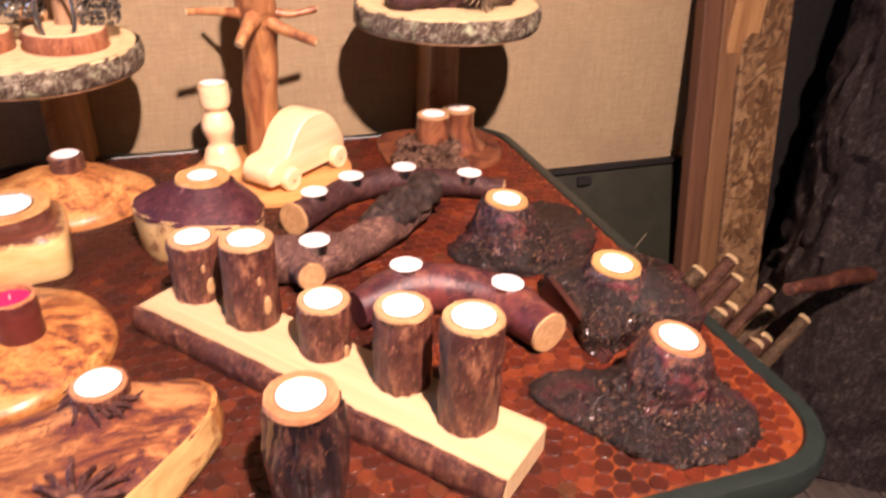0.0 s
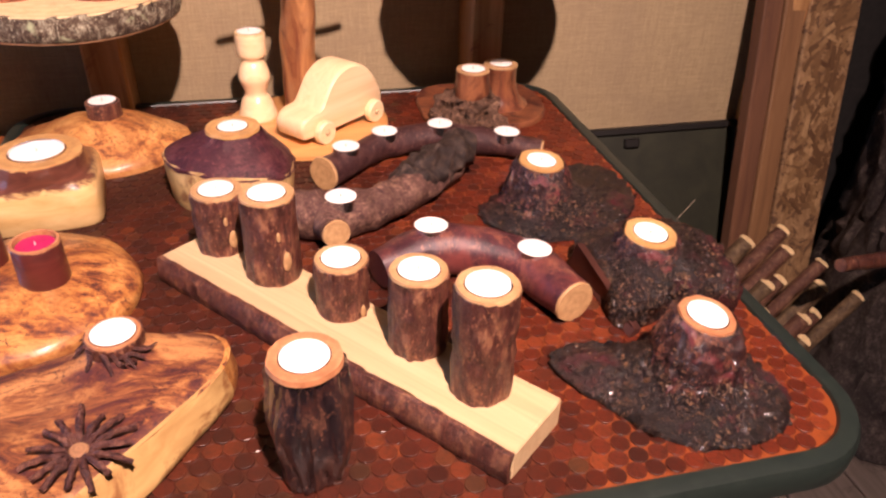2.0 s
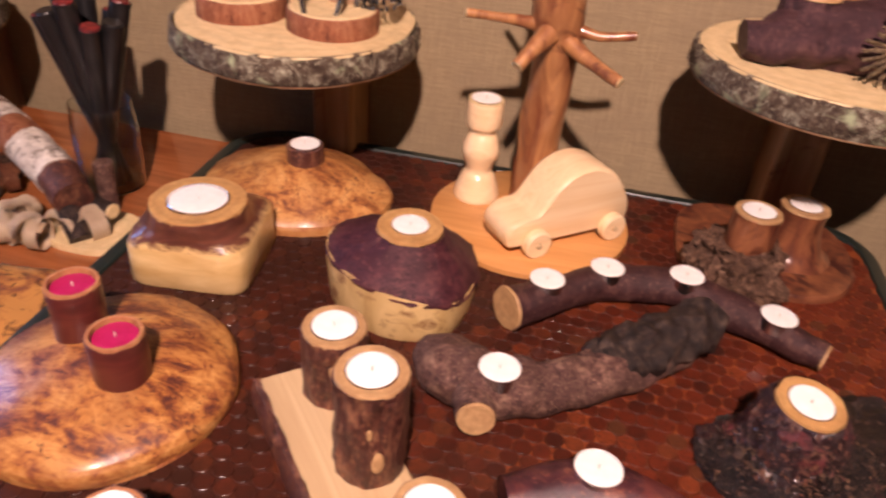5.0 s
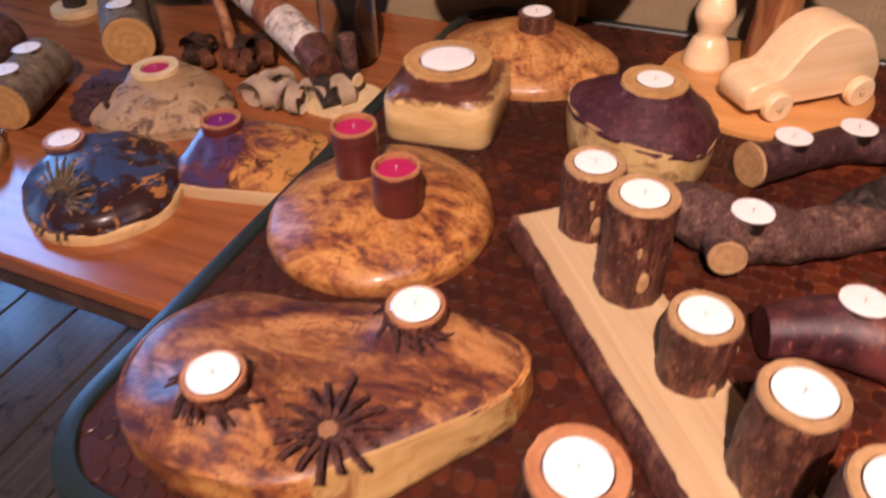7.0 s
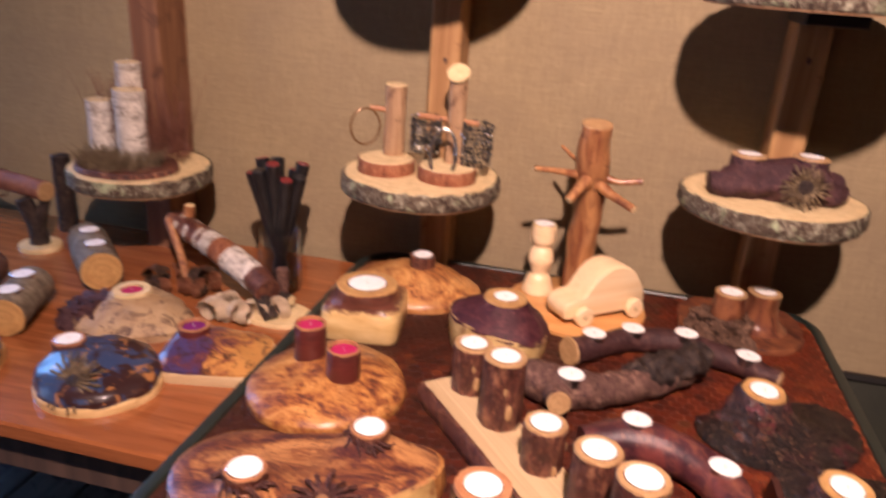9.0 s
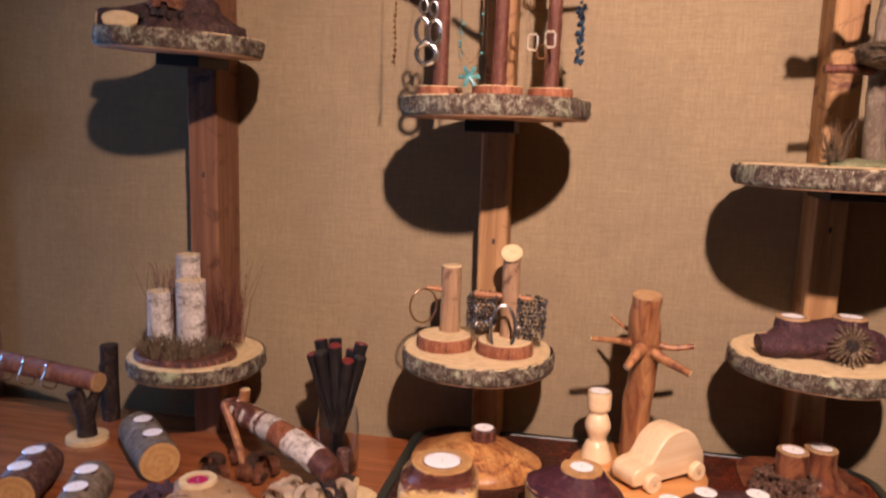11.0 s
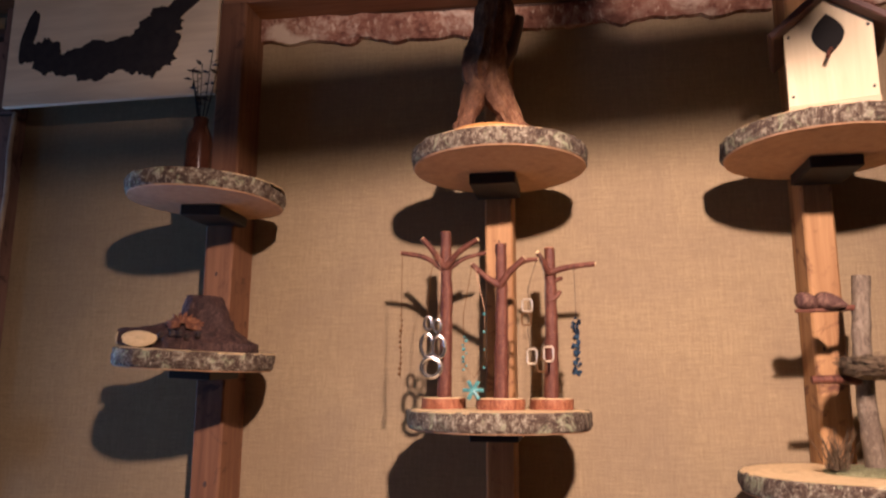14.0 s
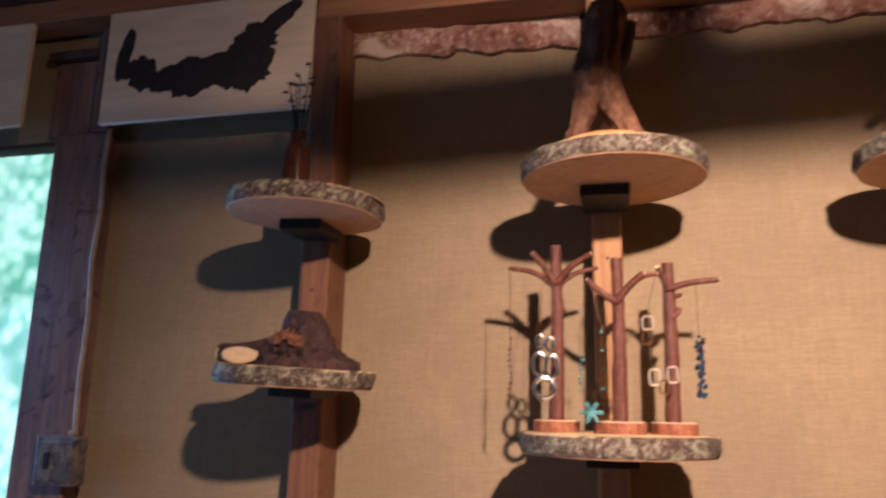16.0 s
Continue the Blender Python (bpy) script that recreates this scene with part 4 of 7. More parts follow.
def pair_holder():
    e = thing("twin_candle_holder", 0.935, 1.722, Z0, "reddish wooden plaque with two stems and rough bark", "candle holder", "candle holders")
    part("plaque", slab([0.130, 0.140, 0.108, 0.118, 0.105, 0.122, 0.110, 0.128], 0.010, 0.003, 60, 0.002, 2), M["peg_dark"], e)
    log_part(e, -0.031, -0.082, 0.008, 0.104, 0.0285, 2.2, "peg_dark", "cut")
    st = part("stem", lathe([(p[0], p[1]) for p in smooth_path([(0.055, 0.009, 0), (0.040, 0.022, 0), (0.031, 0.045, 0), (0.029, 0.065, 0), (0.0305, 0.080, 0)], 16)], 40, 0.004, 40, 3, 0.002), M["peg_dark"], e, m=pose(0.044, -0.004, 0))
    part("sawn_top", disc_cut(0.0305, HOLE, 0.0155, 30, 0.001, 4, 0.003), M["cut"], st, "sawn end grain", m=pose(0, 0, 0.0835))
    bm = mound([0.055, 0.06, 0.05, 0.055, 0.058, 0.06, 0.062, 0.06], [(0, 0.008), (0, 0.020), (0.3, 0.038), (0.55, 0.052), (0.8, 0.060), (1.0, 0.058)], (0, 0), 0.026, 64, 0.020, 75, 5, False, 4)
    cb = part("crusty_bark", bm, M["bark_scale"], e, "crusty brown bark cluster", m=pose(-0.038, -0.090, 0))
    chips(cb, cb, 420, 0.0080, M["bark_scale"], 4)
    tealight_at(0.904, 1.640, 0.857)
    tealight_at(0.979, 1.718, 0.8365)


M["bark_scale"] = mat("crusty_bark", bark_like((0.025, 0.012, 0.008), (0.115, 0.060, 0.038), (0.34, 0.21, 0.13), 130, 1, 1.0), 0.6)
pair_holder()


def cone_holder():
    e = thing("candle_holder", 0.300, 1.660, Z0, "honey speckled wooden mound with dark cup and tea light", "candle holder", "candle holders")
    part("mound", mound([0.135, 0.112, 0.118, 0.130, 0.138, 0.130, 0.120, 0.126], [(0, 0.0), (0.0, 0.008), (0.03, 0.014), (0.45, 0.036), (0.8, 0.052), (1.0, 0.058)], (0.015, -0.011), 0.026, 60, 0.004, 25, 3, True, 3), M["burl_yellow"], e)
    part("cup", lathe([(0.024, 0.050), (0.0255, 0.058), (0.0250, 0.072), (0.0252, 0.080), (0.0235, 0.0815), (HOLE, 0.081), (HOLE, 0.066), (0, 0.066)], 30, 0.001, 60, 2), M["bark"], e, "dark bark cup", m=pose(0.015, -0.011, 0))
    tealight_at(0.315, 1.649, Z0 + 0.083)


cone_holder()


def big_candle(x, y, z):
    e = thing("candle", x, y, z - 0.02, "wide white tea candle in a shiny cup", "candle", "candles on display")
    part("cup", lathe([(0, 0), (0.033, 0), (0.0345, 0.002), (0.0345, 0.0195), (0.0338, 0.020), (0.0332, 0.0175), (0, 0.0174)], 36), M["tin"], e, "aluminium cup")
    part("wax", lathe([(0, 0.002), (0.0326, 0.002), (0.0326, 0.0178), (0.029, 0.0186), (0.006, 0.0178), (0, 0.0175)], 36), M["wax"], e)
    part("wick", lathe([(0, 0.0175), (0.0008, 0.0175), (0.0007, 0.023), (0, 0.0233)], 6), M["wick"], e)


M["sap_streak"] = mat("streaked_sapwood", wood_like((0.44, 0.28, 0.10), (0.68, 0.49, 0.22), (0.24, 0.12, 0.05), (30, 30, 10), 0.25, 0.60, 26), 0.45, coat=0.15)


def stained(k):
    """Pale sapwood with brown-purple inner bark left on the upper part, ending in streaks."""
    sx = k.nt.nodes.new("ShaderNodeSeparateXYZ")
    k.link(k.tex.outputs["Object"], sx.inputs[0])
    n = k.noise(k.scaled(1, 1, 2.5), 26, 7, 1.4, 0.68)
    ad = k.nt.nodes.new("ShaderNodeMath")
    ad.operation, ad.inputs[1].default_value = "MULTIPLY_ADD", 0.042
    k.link(n, ad.inputs[0])
    k.link(sx.outputs["Z"], ad.inputs[2])
    g = k.noise(k.scaled(14, 14, 50), 1.0, 6, 0.8)
    pale = k.ramp(g, (0.32, (0.52, 0.33, 0.12)), (0.68, (0.72, 0.52, 0.24)))
    dark = k.ramp(g, (0.3, (0.055, 0.018, 0.016)), (0.7, (0.17, 0.060, 0.036)))
    k.bump(n, 0.3, 0.0012)
    return k.mix(k.ramp(ad.outputs[0], (0.0745, (0, 0, 0)), (0.0815, (1, 1, 1))), pale, dark)


M["stained_sap"] = mat("sapwood_with_bark_stain", stained, 0.32, coat=0.35)


def block_holder():
    e = thing("candle_holder", 0.258, 1.468, Z0, "square pale wood block with brown bark stain and candle", "candle holder", "candle holders", rz=7)
    bm = bmesh.new()
    rows = []
    # a superellipse that is nearly square below and turns round under the candle
    for s, p, z, f in ((0.068, 7, 0.0, 0), (0.0705, 7, 0.004, 0), (0.0715, 6, 0.030, 0), (0.0710, 6, 0.050, 0), (0.0690, 5, 0.057, 0), (0.0640, 3.6, 0.062, 0.2), (0.0585, 2.6, 0.068, 0.6), (0.0560, 2.2, 0.078, 0.9), (0.0552, 2, 0.088, 1), (0.0545, 2, 0.0905, 1)):
        row = []
        for i in range(72):
            a = 2 * math.pi * i / 72
            r = s / (abs(math.cos(a)) ** p + abs(math.sin(a)) ** p) ** (1 / p)
            r += 0.0016 * noise.fractal(Vector((9 * math.cos(a), 9 * math.sin(a), z * 70)), 0.8, 2, 3) * (1 if z > 0 else 0)
            row.append((r * math.cos(a) + 0.005 * f, r * math.sin(a) - 0.016 * f, z))
        rows.append(row)
    ring_mesh(bm, rows, True, True)
    part("block", bm, M["stained_sap"], e)
    part("sawn_top", disc_cut(0.0548, 0.0355, 0.0185, 44, 0.002, 2, 0.004), M["cut_orange"], e, "orange sawn end grain", m=pose(0.005, -0.016, 0.0925))
    p = e.matrix_world @ Vector((0.005, -0.016, 0.0945))
    big_candle(p.x, p.y, p.z)


block_holder()


def dome_holder():
    e = thing("candle_holder", 0.506, 1.476, Z0, "pale log block with dark purple dome and tea light", "candle holder", "candle holders")
    rad = [0.085, 0.086, 0.089, 0.086, 0.085, 0.086, 0.088, 0.090, 0.093, 0.090, 0.086, 0.085, 0.089, 0.093, 0.096, 0.088]
    def lip(a):
        return 0.049 + 0.014 * math.cos(a - 3.7) + 0.002 * math.sin(3 * a)
    base = bmesh.new()
    ring_mesh(base, [[(s * polar(rad, a) * math.cos(a), s * polar(rad, a) * math.sin(a), z * (lip(a) + 0.006)) for a in (2 * math.pi * i / 60 for i in range(60))]
                     for s, z in ((0.935, 0.0), (0.955, 0.08), (0.978, 0.4), (0.996, 0.75), (0.990, 1.0))], True, True)
    part("base", base, M["sap_streak"], e)
    seg, rows = 60, []
    bm = bmesh.new()
    for u, z in ((0.0, 0.0), (-0.008, 0.004), (0.02, 0.013), (0.22, 0.033), (0.46, 0.051), (0.68, 0.067), (0.86, 0.083), (1.0, 0.0975)):
        row = []
        for i in range(seg):
            a = 2 * math.pi * i / seg
            ro = polar(rad, a)
            low = lip(a) + 0.0028 * noise.fractal(Vector((2.5 * math.cos(a), 2.5 * math.sin(a), 4)), 1, 2, 3) * (1 - z / 0.0975)
            zz = low + (0.1005 - low) * z / 0.0995
            w = 0.0032 * noise.fractal(Vector((ro * math.cos(a) * 60, ro * math.sin(a) * 60, z * 90)), 0.5, 2, 4)
            row.append(((1 - u) * ro * math.cos(a) + u * (0.007 + 0.036 * math.cos(a)) + w * math.cos(a), (1 - u) * ro * math.sin(a) + u * (-0.012 + 0.036 * math.sin(a)) + w * math.sin(a), zz))
        rows.append(row)
    ring_mesh(bm, rows)
    part("bark_dome", bm, M["stain_purple"], e, "dark purple inner bark dome")
    part("sawn_top", disc_cut(0.037, HOLE, 0.0155, 36, 0.002, 5, 0.004), M["cut_orange"], e, "orange sawn end grain", m=pose(0.006, -0.012, 0.1045))
    tealight_at(0.512, 1.464, Z0 + 0.1055)


dome_holder()


def wooden_cup(parent, x, y, z0, z1, r, material):
    c = part("cup", lathe([(r * 1.04, z0), (r, z0 + 0.008), (r * 0.98, (z0 + z1) / 2), (r, z1 - 0.002), (r - 0.001, z1 - 0.0005), (HOLE + 0.001, z1 - 0.001), (HOLE + 0.001, z1 - 0.014), (0, z1 - 0.014)], 30, 0.0012, 60, x * 50), M[material], parent, "dark red bark cup", m=pose(x, y, 0))
    part("rim", disc_cut(r - 0.0002, HOLE, 0.012, 30, 0.0, 0, 0.003), M["cut_red"], c, "pale sawn rim", m=pose(0, 0, z1 + 0.001))


def burl_disc():
    e = thing("candle_holder", 0.281, 1.243, Z0, "round honey burl disc with two red bark cups", "candle holder", "candle holders")
    rad = [0.116, 0.118, 0.124, 0.126, 0.124, 0.130, 0.124, 0.118]
    part("disc", mound(rad, [(0, 0.0), (-0.01, 0.006), (0.0, 0.014), (0.05, 0.021), (0.35, 0.034), (0.7, 0.042), (1.0, 0.046)], (0.01, 0), 0.02, 64, 0.003, 20, 5, True, 3), M["burl"], e)
    wooden_cup(e, 0.026, -0.017, 0.036, 0.090, 0.0255, "cup_red")
    wooden_cup(e, -0.046, 0.027, 0.030, 0.097, 0.0255, "cup_red")
    tealight_at(0.307, 1.226, Z0 + 0.0875, wax="wax_red")
    tealight_at(0.235, 1.270, Z0 + 0.0945, wax="wax_red")


burl_disc()


def star(parent, x, y, z, r, n, tilt, m1, m2, rnd, thick=0.0036, lift=0.4, button=0.011):
    """A burst of carved bark spikes round a button."""
    e = part("star_button", lathe([(button, 0), (button * 1.03, 0.003), (button * 0.7, 0.007), (0, 0.008)], 20, 0.0005, 90, 1), m2, parent, "wooden star button", m=tilt_to(x, y, z, tilt))
    for k in range(n):
        a = 2 * math.pi * (k + 0.3 * rnd.random()) / n
        l = r * (0.78 + 0.32 * rnd.random())
        c, s = math.cos(a), math.sin(a)
        pts = [(c * button * 0.8, s * button * 0.8, 0.003, thick), (c * l * 0.55, s * l * 0.55, 0.003 + lift * 0.012, thick * 1.05), (c * l, s * l, 0.002 + lift * 0.012 * rnd.random(), thick * 0.8)]
        part("spike", tube(pts, 14, 8, thick * 0.8, 300, k * 3.0), m1, e)
    return e


def burl_slab():
    cx, cy = 0.335, 0.985
    e = thing("slab_candle_holder", cx, cy, Z0, "thick polished burl slab with bark star and two tea lights", "candle holder", "candle holders")
    rad = [0.133, 0.193, 0.122, 0.096, 0.092, 0.130, 0.150, 0.142, 0.116, 0.098, 0.102, 0.108]
    top = [r * (1 - k) for r, k in zip(rad, (0.09, 0.02, 0.01, 0.01, 0.01, 0.01, 0.01, 0.01, 0.01, 0.02, 0.09, 0.16))]
    for nm, a0, a1, mm, lab in (("sawn_edge", -52, 18, "sap_edge", "pale sapwood edge"), ("rounded_edge", 18, 308, "burl", "rounded polished edge")):
        edge = bmesh.new()
        cols = []
        n = int((a1 - a0) / 4) + 1
        for i in range(n):
            a = radians(a0 + (a1 - a0) * i / (n - 1))
            col = []
            for f, s, z in ((0, 0.94, 0.0), (0, 0.985, 0.005), (0.12, 1.0, 0.014), (0.5, 1.0, 0.026), (0.85, 1.0, 0.037), (1, 1.0, 0.0432), (1, 0.97, 0.0455)):
                r = s * ((1 - f) * polar(rad, a) + f * polar(top, a))
                r += 0.0025 * noise.fractal(Vector((r * math.cos(a) * 40, r * math.sin(a) * 40, z * 60)), 0.8, 2, 3) * (1 if 0 < f < 1 else 0.2)
                col.append(edge.verts.new((r * math.cos(a), r * math.sin(a), z)))
            cols.append(col)
        for c0, c1 in zip(cols, cols[1:]):
            for j in range(6):
                edge.faces.new((c0[j], c1[j], c1[j + 1], c0[j + 1]))
        part(nm, edge, M[mm], e, lab)
    bm = bmesh.new()
    seg, rows = 72, []
    for u in (0.0, 0.0, 0.02, 0.06, 0.15, 0.3, 0.45, 0.6, 0.75, 0.9, 0.995):
        row = []
        for i in range(seg):
            a = 2 * math.pi * i / seg
            ro = polar(top, a) * (1 - u)
            x, y = ro * math.cos(a), ro * math.sin(a)
            z = 0.0430 + 0.006 * min(1, u / 0.10) + 0.003 * noise.noise(Vector((x * 18, y * 18, 2)))
            for nx, ny in ((0.067, 0.084), (-0.041, -0.040)):
                d2 = (x - nx) ** 2 + (y - ny) ** 2
                z += 0.022 * math.exp(-d2 / 0.0011)
            row.append((x, y, z if len(rows) else 0.0435))
        rows.append(row)
    ring_mesh(bm, rows, False, True)
    part("polished_top", bm, M["burl_red"], e, "glossy red-brown burl top")
    rnd = random.Random(5)
    for nx, ny, zt in ((0.067, 0.084, 0.0775), (-0.041, -0.040, 0.0805)):
        log = log_part(e, nx, ny, 0.052, zt, 0.0252, 3.3 + nx, "bark", "cut_red")
        for k in range(16):
            a = rnd.uniform(1.8, 6.0)
            c, s = math.cos(a), math.sin(a)
            part("bark_splinter", tube([(nx + 0.024 * c, ny + 0.024 * s, zt - 0.006 - 0.008 * rnd.random(), 0.0028), (nx + 0.029 * c - 0.006 * s, ny + 0.029 * s + 0.006 * c, zt - 0.009 - 0.008 * rnd.random(), 0.0024), (nx + 0.036 * c - 0.012 * s, ny + 0.036 * s + 0.012 * c, zt - 0.010 - 0.012 * rnd.random(), 0.0010)], 6, 6, 0.0016, 220, k), M["spike"], e)
        tealight_at(cx + nx, cy + ny, Z0 + zt + 0.001)
    star(e, 0.052, -0.036, 0.0505, 0.044, 15, (0.05, -0.05, 1), M["spike"], M["button"], rnd, 0.0028, 0.4, 0.0095)


burl_slab()


# ---- toy car, candlestick and peg stand on the round plaque ----
tagged(part("round_plaque", slab([0.137, 0.139, 0.134, 0.137, 0.138, 0.136, 0.139, 0.135], 0.009, 0.002, 60, 0.0, 2), M["plaque"], None, m=pose(0.628, 1.690, Z0)), "round varnished orange wooden plaque on the penny table", "plaque")
ZP = Z0 + 0.009


def toy_car():
    e = thing("toy_car", 0.664, 1.660, ZP, "pale varnished wooden toy car", "toy car", rz=40)
    prof = [(-0.082, 0.014), (-0.086, 0.030), (-0.080, 0.044), (-0.064, 0.050), (-0.046, 0.054), (-0.024, 0.088), (0.000, 0.106), (0.030, 0.108), (0.058, 0.092), (0.078, 0.062), (0.086, 0.040), (0.083, 0.016), (0.060, 0.012), (-0.060, 0.012)]
    pts = [p[:2] for p in smooth_path([(a, b, 0) for a, b in prof] + [(-0.080, 0.0125, 0)], 46)]
    bm = bmesh.new()
    rows = [[(1.12 * x * s, y, 0.055 + (z - 0.055) * s) for x, z in pts] for y, s in ((-0.032, 0.93), (-0.029, 0.985), (-0.025, 1.0), (0.025, 1.0), (0.029, 0.985), (0.032, 0.93))]
    ring_mesh(bm, rows, True, True)
    part("body", bm, M["pine_toy"], e)
    for wx0 in (-0.056, 0.064):
        for sy in (-1, 1):
            w = part("wheel", lathe([(0, -0.007), (0.017, -0.007), (0.0195, -0.0045), (0.0195, 0.0045), (0.017, 0.007), (0.007, 0.007), (0.006, 0.0055), (0, 0.0055)], 30), M["pine_toy"], e, m=tilt_to(wx0, sy * 0.041, 0.0195, (0, sy, 0)))
            part("axle_peg", lathe([(0.0042, 0.004), (0.0045, 0.0075), (0.003, 0.009), (0, 0.009)], 14), M["pine"], w)


toy_car()


def candlestick():
    e = thing("candlestick", 0.545, 1.724, ZP, "turned pale wooden candlestick with tea light", "candlestick")
    prof = [(0.032, 0.0), (0.033, 0.006), (0.029, 0.020), (0.024, 0.034), (0.0185, 0.042), (0.020, 0.052), (0.0255, 0.066), (0.0265, 0.076), (0.022, 0.092), (0.0175, 0.101), (0.021, 0.107), (0.0245, 0.113), (0.025, 0.140), (0.024, 0.1465)]
    part("turned_body", lathe([(p[0], p[1]) for p in smooth_path([(a, b, 0) for a, b in prof], 46)], 32), M["pine_toy"], e)
    part("rim", disc_cut(0.0245, HOLE, 0.012, 30, 0, 0, 0.003), M["cut_pale"], e, m=pose(0, 0, 0.148))
    tealight_at(0.545, 1.724, ZP + 0.149)


candlestick()


def peg_stand():
    e = thing("peg_stand", 0.625, 1.740, ZP, "peeled reddish branch stand with short side pegs", "peg stand")
    part("trunk", tube([(0, 0, 0, 0.032), (-0.004, -0.014, 0.12, 0.029), (0.002, -0.034, 0.22, 0.028), (-0.003, -0.052, 0.29, 0.031), (-0.004, -0.064, 0.366, 0.0285)], 26, 24, 0.005, 24, 6), M["peg"], e)
    part("sawn_top", disc_cut(0.0285, 0, 0, 28, 0.001, 2, 0.003), M["cut"], e, "sawn end grain", m=tilt_to(-0.004, -0.0645, 0.3685, (0, -0.15, 1)))
    for pts, r in ((((-0.02, -0.05, 0.265), (-0.06, -0.068, 0.272), (-0.106, -0.085, 0.277)), 0.0062), (((0.015, -0.05, 0.268), (0.05, -0.055, 0.262), (0.092, -0.052, 0.268)), 0.0062),
                   (((0.012, -0.06, 0.255), (0.045, -0.082, 0.240), (0.082, -0.105, 0.228)), 0.0085), (((-0.008, -0.07, 0.262), (-0.025, -0.095, 0.245), (-0.036, -0.110, 0.231)), 0.0095), (((-0.015, -0.03, 0.275), (-0.045, -0.012, 0.292), (-0.066, 0.0, 0.305)), 0.004)):
        pg = part("peg", tube([(*pts[0], r * 1.5), (*pts[1], r), (*pts[2], r * 0.85)], 9, 12, 0.0008, 90, r * 900), M["peg"], e)
        d = (Vector(pts[2]) - Vector(pts[1])).normalized()
        part("sawn_end", disc_cut(r * 0.82, 0, 0, 14, 0, 0, 0.001), M["cut_pale"], pg, m=tilt_to(*(Vector(pts[2]) + d * 0.0015), d))


peg_stand()

# ---- round wall shelves ----
def wall_shelf(x, z, r, post_x, seed, y=1.66, tilt=(0, 0), label="round log-slice shelf with lichen-grey bark edge"):
    """A slice of log on a black bracket; z is the middle of its edge."""
    h = 0.036
    e = thing("wall_shelf", x, y, z - h / 2, label, "shelf", "round wall shelves")
    e.matrix_world = pose(x, y, z - h / 2, tilt[0], tilt[1], 0)
    rad = [r * (1 + 0.05 * noise.noise(Vector((seed * 3.1, k * 0.9, 0)))) for k in range(10)]
    part("bark_edge", mound(rad, [(0.018, 0.0), (0.004, 0.002), (-0.008, 0.010), (-0.008, 0.026), (0.0, h - 0.003), (0.024, h)], (0, 0), 0.001, 84, 0.0045, 60, seed, False, 2), M["bark_lichen"], e, "rough grey bark edge")
    for nm, zz, up in (("sawn_top", h - 0.0015, 1), ("sawn_underside", -0.0010, -1)):
        bm = bmesh.new()
        rows = [[(polar(rad, a) * k * math.cos(a), polar(rad, a) * k * math.sin(a) * up, d) for a in (2 * math.pi * i / 72 for i in range(72))] for k, d in ((0.985, -0.001), (0.978, 0.001), (0.5, 0.0022), (0.02, 0.0024))]
        ring_mesh(bm, rows, False, True)
        part(nm, bm, M["cut_pale"] if up > 0 else M["cut_under"], e, m=tilt_to(0, 0, zz, (0, 0, up)) if up > 0 else pose(0, 0, zz, 180, 0, 0))
    part("bracket", box(0.098, 1.797 - y, 0.024, 0.002, (post_x - x, (1.797 - y) / 2, -0.0275)), M["iron"], e, "black bracket", smooth=False)
    return z + h / 2


M["cut_under"] = mat("orange_end_grain_underside", rings((0.48, 0.27, 0.13), (0.60, 0.37, 0.20), 70, 0.10), 0.75)
T_M1 = wall_shelf(0.290, 0.972, 0.157, 0.30, 1.0, 1.70)
T_M2 = wall_shelf(0.310, 1.478, 0.180, 0.30, 2.0)
T_M3 = wall_shelf(0.316, 2.006, 0.182, 0.30, 3.0)
T_L1 = wall_shelf(-0.345, 0.912, 0.148, -0.36, 4.0, 1.69)
T_L2 = wall_shelf(-0.345, 1.597, 0.166, -0.36, 5.0, tilt=(2.2, 3.0))
T_L3 = wall_shelf(-0.345, 1.962, 0.168, -0.36, 6.0, tilt=(0.0, 2.2))
T_R1 = wall_shelf(0.948, 1.012, 0.157, 0.974, 7.0, 1.708)
T_R2 = wall_shelf(0.945, 1.372, 0.188, 0.974, 8.0)
T_R3 = wall_shelf(0.945, 2.010, 0.182, 0.974, 9.0)


def twigs(parent, name, n, spread, h, r, rnd, material, at=(0, 0, 0), lean=0.5, label=""):
    """A tuft of fine stalks joined into one mesh."""
    bm = bmesh.new()
    for k in range(n):
        a, d = rnd.uniform(0, 6.28), spread * math.sqrt(rnd.random())
        x, y = at[0] + d * math.cos(a), at[1] + d * math.sin(a)
        hh = h * rnd.uniform(0.4, 1.0)
        lx, ly = rnd.uniform(-lean, lean) * hh, rnd.uniform(-lean, lean) * hh
        pts = [Vector((x, y, at[2])), Vector((x + 0.5 * lx + rnd.uniform(-0.1, 0.1) * hh, y + 0.5 * ly, at[2] + 0.55 * hh)), Vector((x + lx, y + ly, at[2] + hh))]
        rows = [[p + Vector((rr * math.cos(b), rr * math.sin(b), 0)) for b in (0, 2.1, 4.2)] for p, rr in zip(pts, (r, 0.8 * r, 0.4 * r))]
        ring_mesh(bm, rows, False, True)
    o = part(name, bm, material, parent, label)
    return tagged(o, kind="stuff")


def ring_loop(cx, cy, cz, rx, rz, n=22, yaw=0.0, tilt=0.0):
    out = []
    for i in range(n + 1):
        a = 2 * math.pi * i / n
        x, z = rx * math.cos(a), rz * math.sin(a)
        out.append((cx + x * math.cos(yaw), cy + x * math.sin(yaw) + tilt * z, cz + z))
    return out


